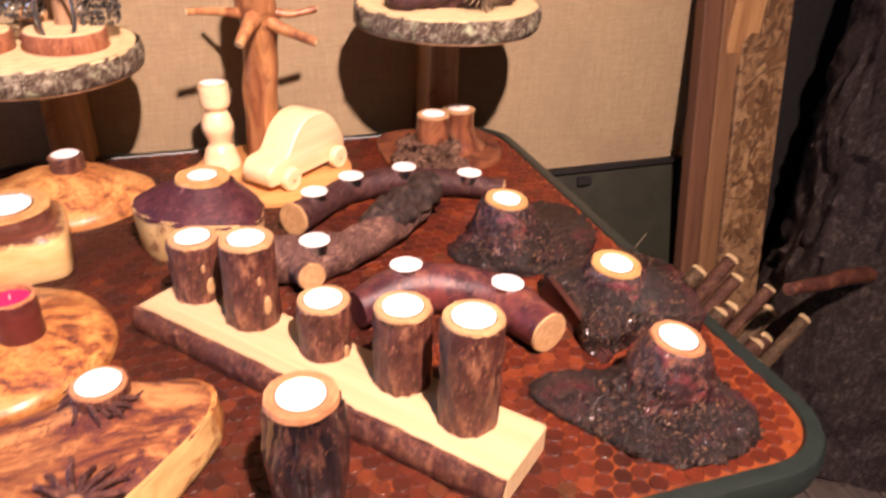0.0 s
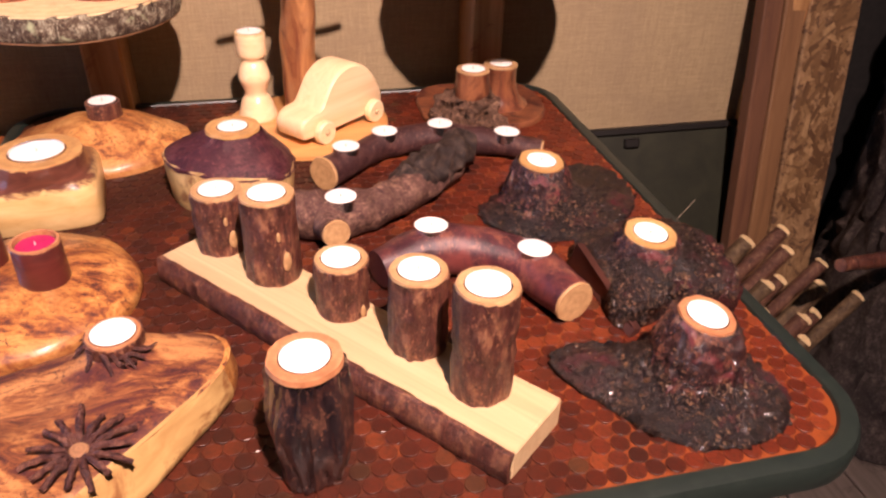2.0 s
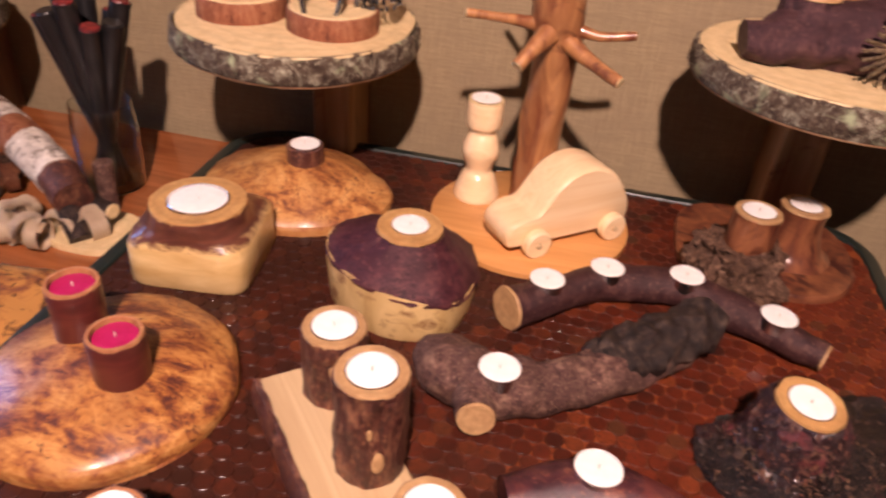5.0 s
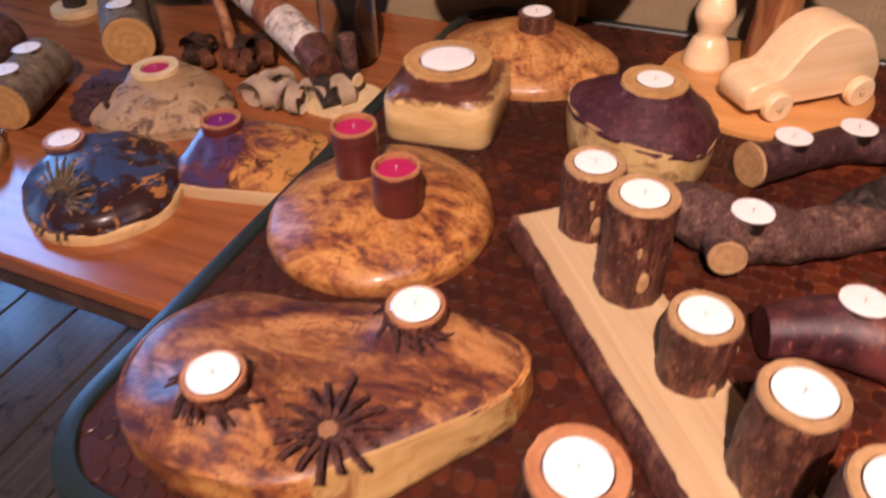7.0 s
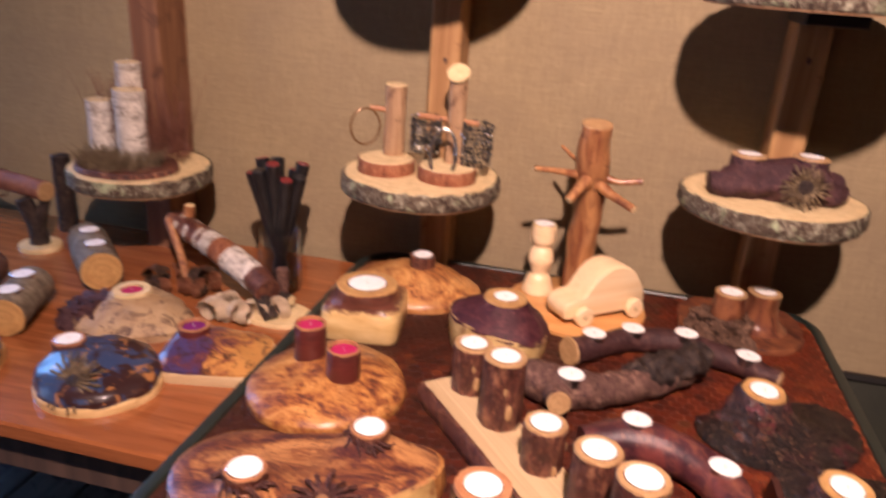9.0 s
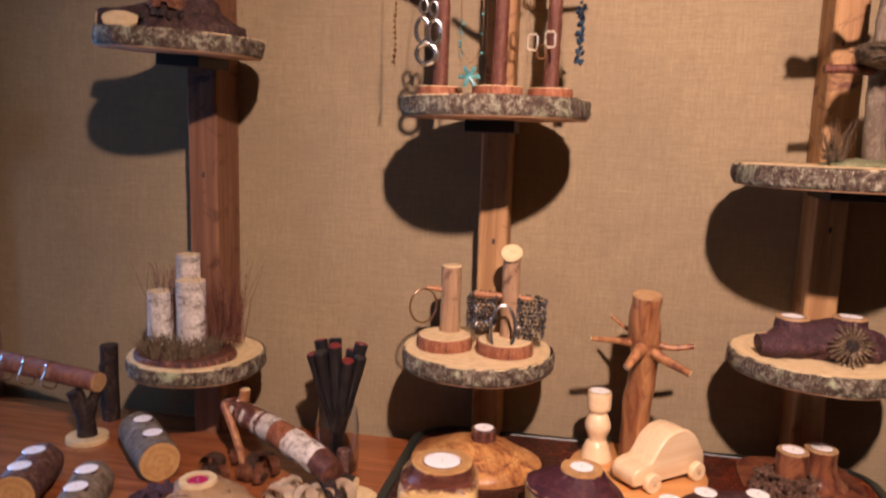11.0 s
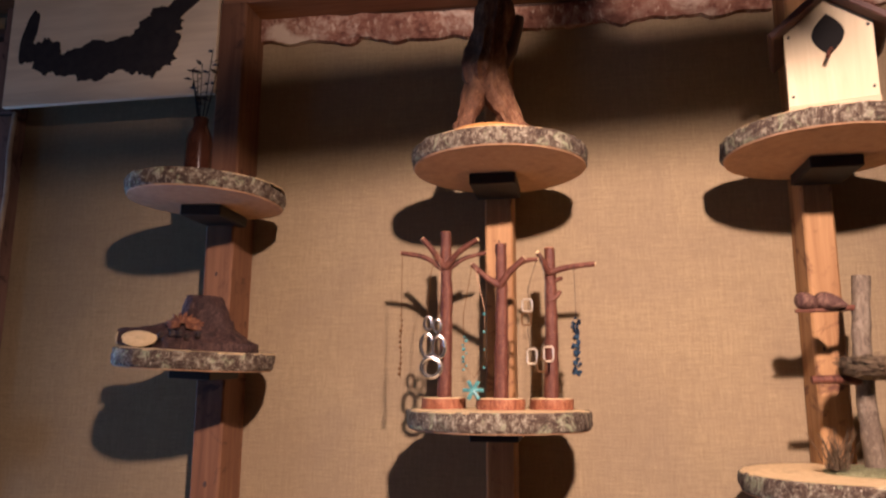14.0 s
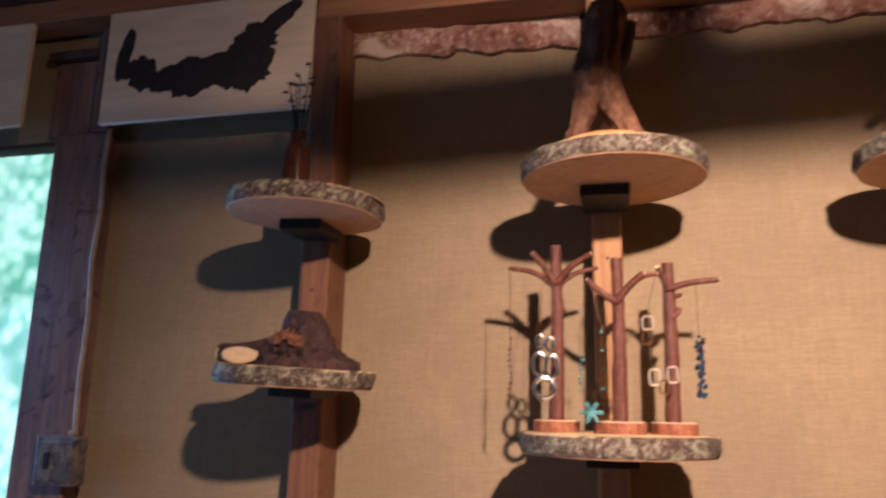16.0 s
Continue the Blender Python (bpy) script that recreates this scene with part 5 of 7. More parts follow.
def wire(pts, r, seg=6):
    bm = bmesh.new()
    rows = [[p + r * (math.cos(b) * s + math.sin(b) * u) for b in (2 * math.pi * i / seg for i in range(seg))] for p, t, s, u in frames_along(pts)]
    return ring_mesh(bm, rows, True, True)


def beads(pts, r, seed=0, jit=0.0):
    bm = bmesh.new()
    rnd = random.Random(seed)
    for p in pts:
        q = Vector(p) + Vector((rnd.uniform(-jit, jit), rnd.uniform(-jit, jit), rnd.uniform(-jit, jit)))
        bmesh.ops.create_icosphere(bm, subdivisions=1, radius=r * rnd.uniform(0.75, 1.2), matrix=Matrix.Translation(q))
    return bm


# middle post, lowest shelf: two bracelet stands
def bracelet_stand(x, y, z, r, h, top_lean, seed, pegs, label):
    e = thing("bracelet_stand", x, y, z, label, "jewelry stand", "jewelry stands")
    rad = [0.058 + 0.004 * noise.noise(Vector((seed, k, 0))) for k in range(8)]
    b = part("base", slab(rad, 0.026, 0.002, 40, 0.002, seed), M["bark_red"], e, "bark-edged base slice")
    part("sawn_top", disc_cut(0.0545, 0, 0, 36, 0.002, seed, 0.002), M["cut_pale"], b, m=pose(0, 0, 0.0275))
    part("post", tube([(0.004, 0.03, 0.024, r * 1.05), (0.004, 0.032, h * 0.5, r), (0.004, 0.034, h, r * 0.97)], 12, 20, 0.0025, 50, seed), M["peeled_tan"], e)
    part("sawn_end", disc_cut(r * (1.0 - 0.22 * top_lean), 0, 0, 24, 0, 0, 0.003), M["cut_pale"], e, m=tilt_to(0.004, 0.034 + top_lean * 0.010, h + 0.002 - 0.006 * top_lean, (0, top_lean, 1)))
    for a, b2, rr in pegs:
        part("peg", tube([(*a, rr * 1.2), (*b2, rr)], 4, 10, 0.0005, 90, 2), M["cut_red"], e)
    return e


M["peeled_tan"] = mat("peeled_tan_wood", wood_like((0.23, 0.125, 0.060), (0.46, 0.30, 0.17), (0.09, 0.04, 0.022), (40, 40, 5), 0.3, 0.60, 22), 0.5)
M["bark_red"] = mat("reddish_bark", bark_like((0.10, 0.028, 0.015), (0.26, 0.095, 0.045), (0.40, 0.19, 0.10), 55, 0.2, 0.6), 0.6)
s1 = bracelet_stand(0.222, 1.680, T_M1, 0.0215, 0.165, 0.0, 2, [((-0.01, 0.03, 0.115), (-0.045, 0.02, 0.118), 0.005)], "small upright log jewelry stand on a bark-edged slice")
s2 = bracelet_stand(0.348, 1.673, T_M1, 0.0185, 0.195, -1.0, 5, [((-0.07, 0.03, 0.112), (0.05, 0.03, 0.108), 0.005)], "small slant-cut log jewelry stand with cross peg")
tagged(part("bracelet", wire(ring_loop(0.174, 1.683, 1.073, 0.030, 0.036, 26, 0.6), 0.0022), M["bronze"]), "thin dark metal bangle hanging from a peg", "bracelet", "bracelets")


def mesh_cuff(x, y, z, r, h, seed):
    """Wide cuff of dark faceted glass stones, some of them clear and bright."""
    e = thing("bracelet", x, y, z, "wide cuff of smoky faceted stones hanging from a peg", "bracelet", "bracelets")
    e.matrix_world = pose(x, y, z, 8, 0, 20)
    rnd = random.Random(seed)
    dark, clear = bmesh.new(), bmesh.new()
    for k in range(9):
        for i in range(22):
            a = 2 * math.pi * (i + 0.5 * (k % 2)) / 22
            q = Matrix.Translation((r * 0.55 * math.cos(a) + rnd.uniform(-0.002, 0.002), r * math.sin(a) * 0.5, -h * k / 8)) @ Matrix.Rotation(rnd.uniform(0, 6.28), 4, "Z") @ Matrix.Diagonal((1, 0.7, 1.15, 1))
            bmesh.ops.create_icosphere(clear if rnd.random() < 0.3 else dark, subdivisions=1, radius=rnd.uniform(0.0030, 0.0050), matrix=q)
    for nm, b, mm in (("dark_stone", dark, M["smoky"]), ("clear_stone", clear, M["silver"])):
        tagged(part(nm, b, mm, e, smooth=False), kind="stuff")
    return e


M["smoky"] = mat("smoky_glass_stone", lambda k: k.ramp(k.noise(k.scaled(1, 1, 1), 60, 2), (0.35, (0.010, 0.010, 0.010)), (0.65, (0.085, 0.080, 0.075))), 0.12, coat=0.5)
mesh_cuff(0.296, 1.693, 1.100, 0.052, 0.062, 1)
mesh_cuff(0.398, 1.696, 1.096, 0.052, 0.075, 2)
tagged(part("bracelet", wire(ring_loop(0.346, 1.638, 1.046, 0.024, 0.048, 30, 0.2, 0.15), 0.0034, 8), M["silver"]), "oval polished silver bangle leaning on its stand", "bracelet", "bracelets")


# middle post, second shelf: three twig jewelry trees
def jewelry_tree(x, y, h, seed, branches, base_r):
    e = thing("jewelry_tree", x, y, T_M2, "reddish twig jewelry tree on a bark-edged slice", "jewelry stand", "jewelry trees")
    rad = [base_r * (1 + 0.06 * noise.noise(Vector((seed, k, 2)))) for k in range(8)]
    b = part("base", slab(rad, 0.021, 0.002, 36, 0.002, seed), M["bark_red"], e)
    part("sawn_top", disc_cut(base_r * 0.95, 0, 0, 30, 0.002, seed, 0.002), M["cut_pale"], b, m=pose(0, 0, 0.0225))
    part("trunk", tube([(0, 0.01, 0.020, 0.0150), (0.003, 0.012, h * 0.5, 0.0130), (0.002, 0.010, h, 0.0112)], 24, 18, 0.0022, 60, seed), M["twig"], e)
    part("sawn_end", disc_cut(0.0108, 0, 0, 16, 0, 0, 0.002), M["cut_red"], e, m=pose(0.002, 0.010, h + 0.001))
    for pts, r in branches:
        br = part("branch", tube([(*pts[0], r * 1.2), (*pts[1], r), (*pts[2], r * 0.85)], 10, 10, 0.0008, 80, r * 700), M["twig"], e)
        d = (Vector(pts[2]) - Vector(pts[1])).normalized()
        part("sawn_end", disc_cut(r * 0.8, 0, 0, 10, 0, 0, 0.001), M["cut_pale"], br, m=tilt_to(*(Vector(pts[2]) + d * 0.001), d))
    return e


jewelry_tree(0.196, 1.675, 0.368, 1, [(((0, 0.0, 0.285), (-0.04, -0.005, 0.312), (-0.092, -0.01, 0.322)), 0.0055), (((0, -0.005, 0.29), (-0.022, -0.02, 0.325), (-0.042, -0.03, 0.348)), 0.0062), (((0.003, 0, 0.29), (0.035, -0.01, 0.322), (0.074, -0.02, 0.345)), 0.0062), (((0.003, 0.005, 0.285), (0.04, 0.02, 0.312), (0.085, 0.03, 0.325)), 0.005)], 0.045)
jewelry_tree(0.316, 1.640, 0.332, 4, [(((0, 0, 0.245), (-0.03, -0.006, 0.265), (-0.055, -0.012, 0.288)), 0.0062), (((0, 0, 0.245), (0.025, -0.008, 0.275), (0.052, -0.014, 0.298)), 0.0068), (((0.03, -0.008, 0.28), (0.05, -0.01, 0.292), (0.078, -0.012, 0.296)), 0.005)], 0.048)
jewelry_tree(0.413, 1.680, 0.328, 8, [(((0, 0, 0.275), (0.04, -0.004, 0.285), (0.094, -0.010, 0.290)), 0.006), (((0, -0.003, 0.275), (-0.012, -0.022, 0.298), (-0.020, -0.04, 0.312)), 0.0055), (((0.0, 0.003, 0.255), (0.016, 0.012, 0.262), (0.026, 0.018, 0.266)), 0.005), (((0.0, 0.003, 0.215), (0.016, 0.006, 0.228), (0.022, 0.008, 0.238)), 0.005)], 0.044)


def necklace(label, chain, pieces, x, y, z):
    e = thing("necklace", x, y, z, label, "necklace", "necklaces on twig trees")
    part("chain", wire(chain[0], 0.0007, 5), M[chain[1]], e)
    for nm, bm, mm in pieces:
        o = part(nm, bm, M[mm], e)
        if nm.startswith("bead"):
            tagged(o, kind="stuff")
    return e


necklace("long thin brown beaded necklace", ([(0, 0, 0), (0.001, -0.002, -0.12), (0, 0, -0.26)], "bronze"), [("bead_string", beads([(0.002 * math.sin(k), -0.002, -0.13 - 0.011 * k) for k in range(12)], 0.0035, 2), "bronze")], 0.108, 1.662, T_M2 + 0.320)
necklace("silver necklace of large oval rings", ([(0, 0, 0), (-0.012, -0.01, -0.05), (-0.018, -0.012, -0.135), (0.004, -0.012, -0.14), (0.008, -0.01, -0.05), (0.004, 0, 0.0)], "bronze"),
         [("ring", wire(ring_loop(a, -0.014, b, c, d, 22, 0.15), w, 8), "silver") for a, b, c, d, w in ((-0.016, -0.152, 0.0075, 0.013, 0.0030), (0.003, -0.157, 0.0075, 0.013, 0.0030), (-0.018, -0.196, 0.0125, 0.022, 0.0042), (0.006, -0.200, 0.0125, 0.022, 0.0042), (-0.009, -0.240, 0.0190, 0.019, 0.0050))], 0.186, 1.652, T_M2 + 0.322)
fl = [wire([(0.0, 0, 0.0), (0.010 * math.cos(2.1 * k / 2), -0.001, 0.010 * math.sin(2.1 * k / 2)), (0.020 * math.cos(2.1 * k / 2), 0, 0.020 * math.sin(2.1 * k / 2))], 0.0042) for k in range(6)]
nk = necklace("turquoise bead necklace with a flower pendant", ([(0, 0, 0), (-0.016, -0.01, -0.10), (-0.014, -0.012, -0.20), (0.006, -0.012, -0.225), (0.026, -0.012, -0.19), (0.026, -0.01, -0.09), (0.006, 0, 0)], "bronze"),
              [("bead_string", beads([(-0.014 + 0.004 * math.sin(k * 2), -0.012, -0.145 - 0.008 * k) for k in range(9)] + [(0.025, -0.012, -0.10 - 0.035 * k) for k in range(4)], 0.0034, 4), "turquoise")], 0.262, 1.626, T_M2 + 0.286)
for f in fl:
    part("pendant_petal", f, M["turquoise"], nk, m=pose(0.004, -0.014, -0.248))
necklace("silver necklace of square links", ([(0, 0, 0), (-0.02, -0.01, -0.07), (-0.022, -0.012, -0.16), (-0.010, -0.014, -0.225), (0.012, -0.012, -0.17), (0.014, -0.01, -0.06), (0.004, 0, 0)], "silver"),
         [("link", wire([(a + u * c, -0.014, b + v * d) for u, v in ((-1, -0.7), (-0.7, -1), (0.7, -1), (1, -0.7), (1, 0.7), (0.7, 1), (-0.7, 1), (-1, 0.7), (-1, -0.7))], 0.0021), m2) for a, b, c, d, m2 in ((-0.022, -0.105, 0.0095, 0.012, "palebrass"), (-0.024, -0.132, 0.009, 0.012, "bronze"), (-0.014, -0.205, 0.009, 0.014, "palebrass"), (0.018, -0.200, 0.009, 0.014, "palebrass"), (0.003, -0.222, 0.008, 0.012, "bronze"))], 0.394, 1.640, T_M2 + 0.308)
necklace("dark blue beaded cluster necklace", ([(0, 0, 0), (0.001, -0.002, -0.06), (0.002, 0, -0.11)], "silver"), [("bead_drop", beads([(0.002 + 0.005 * math.sin(k * 1.9), 0.004 * math.cos(k * 2.3), -0.108 - 0.0026 * k) for k in range(44)], 0.0048, 7, 0.0035), "bluebead")], 0.464, 1.668, T_M2 + 0.288)


# middle post, top shelf: two-legged trunk
def trunk_stand():
    e = thing("trunk_sculpture", 0.302, 1.610, T_M3, "forked two-legged wooden trunk on a round base", "wood sculpture")
    part("base", slab([0.092, 0.090, 0.093, 0.091, 0.090, 0.093], 0.020, 0.003, 44), M["plaque"], e)
    part("leg", tube([(-0.054, -0.012, 0.016, 0.024), (-0.050, -0.008, 0.05, 0.020), (-0.036, 0, 0.095, 0.024), (-0.014, 0, 0.145, 0.036)], 26, 30, 0.007, 55, 1, True, 0.006), M["grainwood"], e)
    part("leg", tube([(0.062, -0.012, 0.016, 0.025), (0.048, -0.008, 0.05, 0.021), (0.026, 0, 0.095, 0.027), (0.000, 0, 0.145, 0.038)], 26, 30, 0.007, 55, 2, True, 0.006), M["grainwood"], e)
    part("trunk", tube([(-0.012, 0, 0.122, 0.020), (-0.014, 0, 0.152, 0.045), (-0.006, 0, 0.19, 0.044), (0.002, 0.0, 0.24, 0.040), (0.010, 0.004, 0.285, 0.038), (0.012, 0.008, 0.325, 0.036)], 34, 34, 0.010, 34, 3, True, 0.007), M["grainwood"], e)
    part("side_limb", tube([(0.02, 0.01, 0.18, 0.02), (0.044, 0.02, 0.23, 0.017), (0.058, 0.03, 0.295, 0.015)], 12, 16, 0.003, 40, 4), M["oldwood"], e)


M["grainwood"] = mat("brown_driftwood", bark_like((0.05, 0.020, 0.011), (0.17, 0.080, 0.040), (0.34, 0.19, 0.10), 44, 0.15, 0.9), 0.65)
trunk_stand()


# left post shelves
def birch_group():
    e = thing("birch_candle_group", -0.350, 1.650, T_L1, "three white birch logs in dry moss on a bark slice", "birch arrangement")
    part("bark_slice", slab([0.112, 0.10, 0.085, 0.10, 0.115, 0.10, 0.09, 0.10], 0.012, 0.003, 44, 0.005, 3), M["bark"], e)
    for x, y, r, h in ((-0.084, 0.040, 0.0275, 0.132), (-0.034, 0.078, 0.0265, 0.212), (-0.002, 0.030, 0.0325, 0.163)):
        b = part("birch_log", lathe([(r * 1.02, 0.010), (r, h * 0.3), (r * 0.98, h * 0.7), (r, h)], 26, 0.0015, 50, x * 90), M["birch"], e, m=pose(x, y, 0))
        part("sawn_top", disc_cut(r * 0.97, 0, 0, 24, 0, 0, 0.001), M["cut_pale"], b, m=pose(0, 0, h + 0.0008))
        part("wick", lathe([(0.001, h), (0.0008, h + 0.008), (0, h + 0.0085)], 6), M["wick"], b)
    rnd = random.Random(8)
    twigs(e, "moss_tuft", 700, 0.085, 0.040, 0.0013, rnd, M["moss"], (-0.01, 0.0, 0.010), 0.8, "dry brown moss")
    twigs(e, "dry_sprig", 100, 0.045, 0.18, 0.0009, rnd, M["twig"], (-0.070, 0.085, 0.02), 0.28, "fine dry grass sprigs")
    twigs(e, "dry_sprig", 110, 0.050, 0.19, 0.0009, rnd, M["twig"], (0.055, 0.070, 0.02), 0.30, "fine dry grass sprigs")


birch_group()


def bark_shoe():
    e = thing("driftwood_ornament", -0.335, 1.640, T_L2, "dark boot-shaped driftwood with a carved flower", "wood ornament")
    e.matrix_world = pose(-0.335, 1.640, T_L2 - 0.0012, 2.2, 3.0, 0)
    part("body", mound([0.136, 0.085, 0.06, 0.078, 0.098, 0.075, 0.062, 0.085], [(0, 0.0), (0.0, 0.018), (0.28, 0.029), (0.55, 0.046), (0.76, 0.074), (0.92, 0.106), (1.0, 0.117)], (0.004, 0.005), 0.034, 90, 0.006, 40, 3, True, 4), M["oldbark"], e)
    part("tail", tube([(-0.05, -0.01, 0.030, 0.030), (-0.10, -0.016, 0.024, 0.025), (-0.150, -0.020, 0.022, 0.020), (-0.172, -0.022, 0.021, 0.017)], 16, 22, 0.004, 40, 2), M["oldbark"], e)
    part("sawn_face", disc_cut(0.022, 0, 0, 24, 0.003, 1, 0.003), M["cut_pale"], e, "pale sawn face", m=tilt_to(-0.112, -0.0445, 0.019, (-0.08, -1, 0.12)) @ Matrix.Diagonal((2.0, 0.80, 1, 1)))
    part("sawn_face", disc_cut(0.0165, 0, 0, 22, 0.002, 4, 0.003), M["cut_pale"], e, "pale sawn face", m=tilt_to(-0.1735, -0.023, 0.021, (-1, -0.25, 0.1)))
    rnd = random.Random(4)
    for k in range(13):
        a = math.pi * (-0.08 + 1.16 * k / 12)
        c, sn = math.cos(a), math.sin(a)
        g = rnd.uniform(0.8, 1.15)
        part("carved_petal", tube([(-0.008 + 0.008 * c, -0.052, 0.050 + 0.006 * sn, 0.003), (-0.008 + 0.028 * g * c, -0.050, 0.050 + 0.016 * g * sn, 0.0048), (-0.008 + 0.048 * g * c, -0.042, 0.050 + 0.026 * g * sn, 0.0018)], 8, 8, 0.0008, 90, k), M["redpetal"], e, "carved reddish petal")
    for k in range(5):
        part("bark_knob", lathe([(0.004, -0.002), (0.0075, 0.002), (0.004, 0.006), (0, 0.007)], 12, 0.002, 200, k), M["bark_dark"], e, m=tilt_to(-0.050 + 0.020 * k + rnd.uniform(-0.004, 0.004), -0.062 + 0.003 * abs(k - 2), 0.030 + rnd.uniform(-0.004, 0.006), (0, -1, 0.3)))
    return e


M["oldbark"] = mat("dull_dark_bark", bark_like((0.014, 0.008, 0.008), (0.050, 0.026, 0.022), (0.13, 0.075, 0.055), 60, 0.6, 0.8), 0.75)
M["redpetal"] = mat("carved_red_wood", bark_like((0.07, 0.024, 0.014), (0.15, 0.058, 0.030), (0.34, 0.17, 0.075), 90, 1, 0.4), 0.6)
bark_shoe()


def vase():
    e = thing("vase", -0.385, 1.680, T_L3, "tall brown glazed vase with dark dried stems", "vase")
    part("body", lathe([(p[0], p[1]) for p in smooth_path([(0.026, 0.0, 0), (0.030, 0.006, 0), (0.0305, 0.09, 0), (0.029, 0.125, 0), (0.020, 0.148, 0), (0.017, 0.160, 0), (0.0185, 0.172, 0), (0.015, 0.171, 0), (0.014, 0.158, 0), (0.010, 0.12, 0)], 34)], 32), M["vase"], e)
    rnd = random.Random(9)
    for k in range(6):
        a = rnd.uniform(0, 6.28)
        c, s = math.cos(a), math.sin(a)
        hh = rnd.uniform(0.27, 0.35)
        st = part("stem", tube([(0.003 * c, 0.003 * s, 0.14, 0.0015), (0.015 * c, 0.012 * s, 0.20, 0.0013), (0.035 * c, 0.02 * s, hh, 0.001)], 6, 6), M["ink"], e)
        for j in range(5):
            f = 0.45 + 0.13 * j
            lx, ly, lz = 0.038 * c * f, 0.022 * s * f, 0.14 + (hh - 0.14) * f
            bm = bmesh.new()
            b = rnd.uniform(0, 6.28)
            q = [(lx, ly, lz), (lx + 0.010 * math.cos(b) - 0.004 * math.sin(b), ly + 0.010 * math.sin(b) + 0.004 * math.cos(b), lz + 0.006), (lx + 0.024 * math.cos(b), ly + 0.024 * math.sin(b), lz + 0.004), (lx + 0.010 * math.cos(b) + 0.004 * math.sin(b), ly + 0.010 * math.sin(b) - 0.004 * math.cos(b), lz + 0.001)]
            bm.faces.new([bm.verts.new(p) for p in q])
            part("leaf", bm, M["ink"], st)


vase()


# right post shelves
def twin_bark_holder():
    e = thing("bark_candle_holder", 0.933, 1.675, T_R1, "dark purple bark log with gold star and two tea lights", "candle holder", "candle holders")
    part("log", tube([(-0.105, -0.02, 0.020, 0.018), (-0.070, -0.015, 0.026, 0.029), (-0.022, 0.0, 0.031, 0.038), (0.045, 0.0, 0.033, 0.040), (0.085, 0.0, 0.028, 0.033), (0.112, 0.004, 0.022, 0.024), (0.128, 0.006, 0.020, 0.012)], 46, 40, 0.010, 40, 3), M["stain_bark"], e)
    for x, y, zt in ((-0.043, 0.005, 0.074), (0.060, 0.012, 0.079)):
        log_part(e, x, y, 0.034, zt, 0.0305, x * 20 + 3, "stain_bark", "cut")
        tealight_at(0.933 + x, 1.675 + y, T_R1 + zt + 0.002)
    star(e, 0.046, -0.047, 0.038, 0.040, 24, (0.05, -1, 0.35), M["goldspike"], M["bark_dark"], random.Random(2), 0.0024, 0.2, 0.015)


M["stain_bark"] = mat("purple_brown_bark", bark_like((0.022, 0.009, 0.012), (0.066, 0.028, 0.032), (0.14, 0.068, 0.062), 70, 0.8, 1.0), 0.6)
M["goldspike"] = mat("straw_gold_spike", bark_like((0.022, 0.013, 0.008), (0.10, 0.066, 0.034), (0.34, 0.26, 0.15), 110, 0.4, 0.5), 0.5)
twin_bark_holder()


def nest_post():
    e = thing("bird_nest_ornament", 0.985, 1.650, T_R2, "grey branch ornament with a twig nest on moss", "wood ornament")
    part("moss_base", mound([0.085, 0.075, 0.06, 0.07, 0.085, 0.07, 0.06, 0.075], [(0, 0), (0, 0.006), (0.4, 0.012), (1, 0.014)], (0, 0), 0.01, 48, 0.006, 70, 3, True, 3), M["moss_green"], e, "pale green moss")
    part("trunk", tube([(0.002, 0, 0.010, 0.0175), (-0.004, 0, 0.14, 0.0165), (-0.002, 0, 0.25, 0.016), (0.008, 0, 0.358, 0.0155)], 22, 20, 0.0025, 40, 5), M["bark_ash"], e)
    part("branch", tube([(-0.10, -0.02, 0.166, 0.007), (-0.05, -0.015, 0.168, 0.0085), (0.0, 0, 0.165, 0.010)], 10, 12, 0.001, 60, 1), M["twig"], e)
    part("branch", tube([(-0.118, -0.02, 0.292, 0.0035), (-0.06, -0.016, 0.294, 0.0045), (0.0, 0, 0.30, 0.006)], 10, 10, 0.001, 60, 2), M["twig"], e)
    nest = part("nest", lathe([(0.020, 0.166), (0.044, 0.176), (0.056, 0.196), (0.054, 0.206), (0.042, 0.196), (0.02, 0.188), (0, 0.187)], 30, 0.006, 80, 3), M["moss"], e, "twig nest", m=pose(0.0, -0.04, 0))
    rnd = random.Random(6)
    bm = bmesh.new()
    for k in range(220):
        a = rnd.uniform(0, 6.28)
        r, z = 0.05 + rnd.uniform(-0.008, 0.010), 0.178 + rnd.uniform(0, 0.03)
        p = Vector((r * math.cos(a), r * math.sin(a), z))
        d = Vector((-math.sin(a), math.cos(a), rnd.uniform(-0.35, 0.35))) * rnd.uniform(0.012, 0.026) + Vector((math.cos(a), math.sin(a), 0)) * rnd.uniform(-0.004, 0.008)
        rows = [[q + Vector((0.0007 * math.cos(b), 0.0007 * math.sin(b), 0.0007 * math.sin(b + 1))) for b in (0, 2.1, 4.2)] for q in (p - d, p + d)]
        ring_mesh(bm, rows, True, True)
    tagged(part("nest_twig", bm, M["moss"], nest), kind="stuff")
    twigs(e, "dry_plant", 70, 0.02, 0.075, 0.001, rnd, M["moss"], (-0.07, -0.02, 0.010), 0.5, "dry plant tuft")
    twigs(e, "dry_plant", 50, 0.014, 0.06, 0.001, rnd, M["moss"], (0.05, -0.01, 0.010), 0.5, "dry plant tuft")


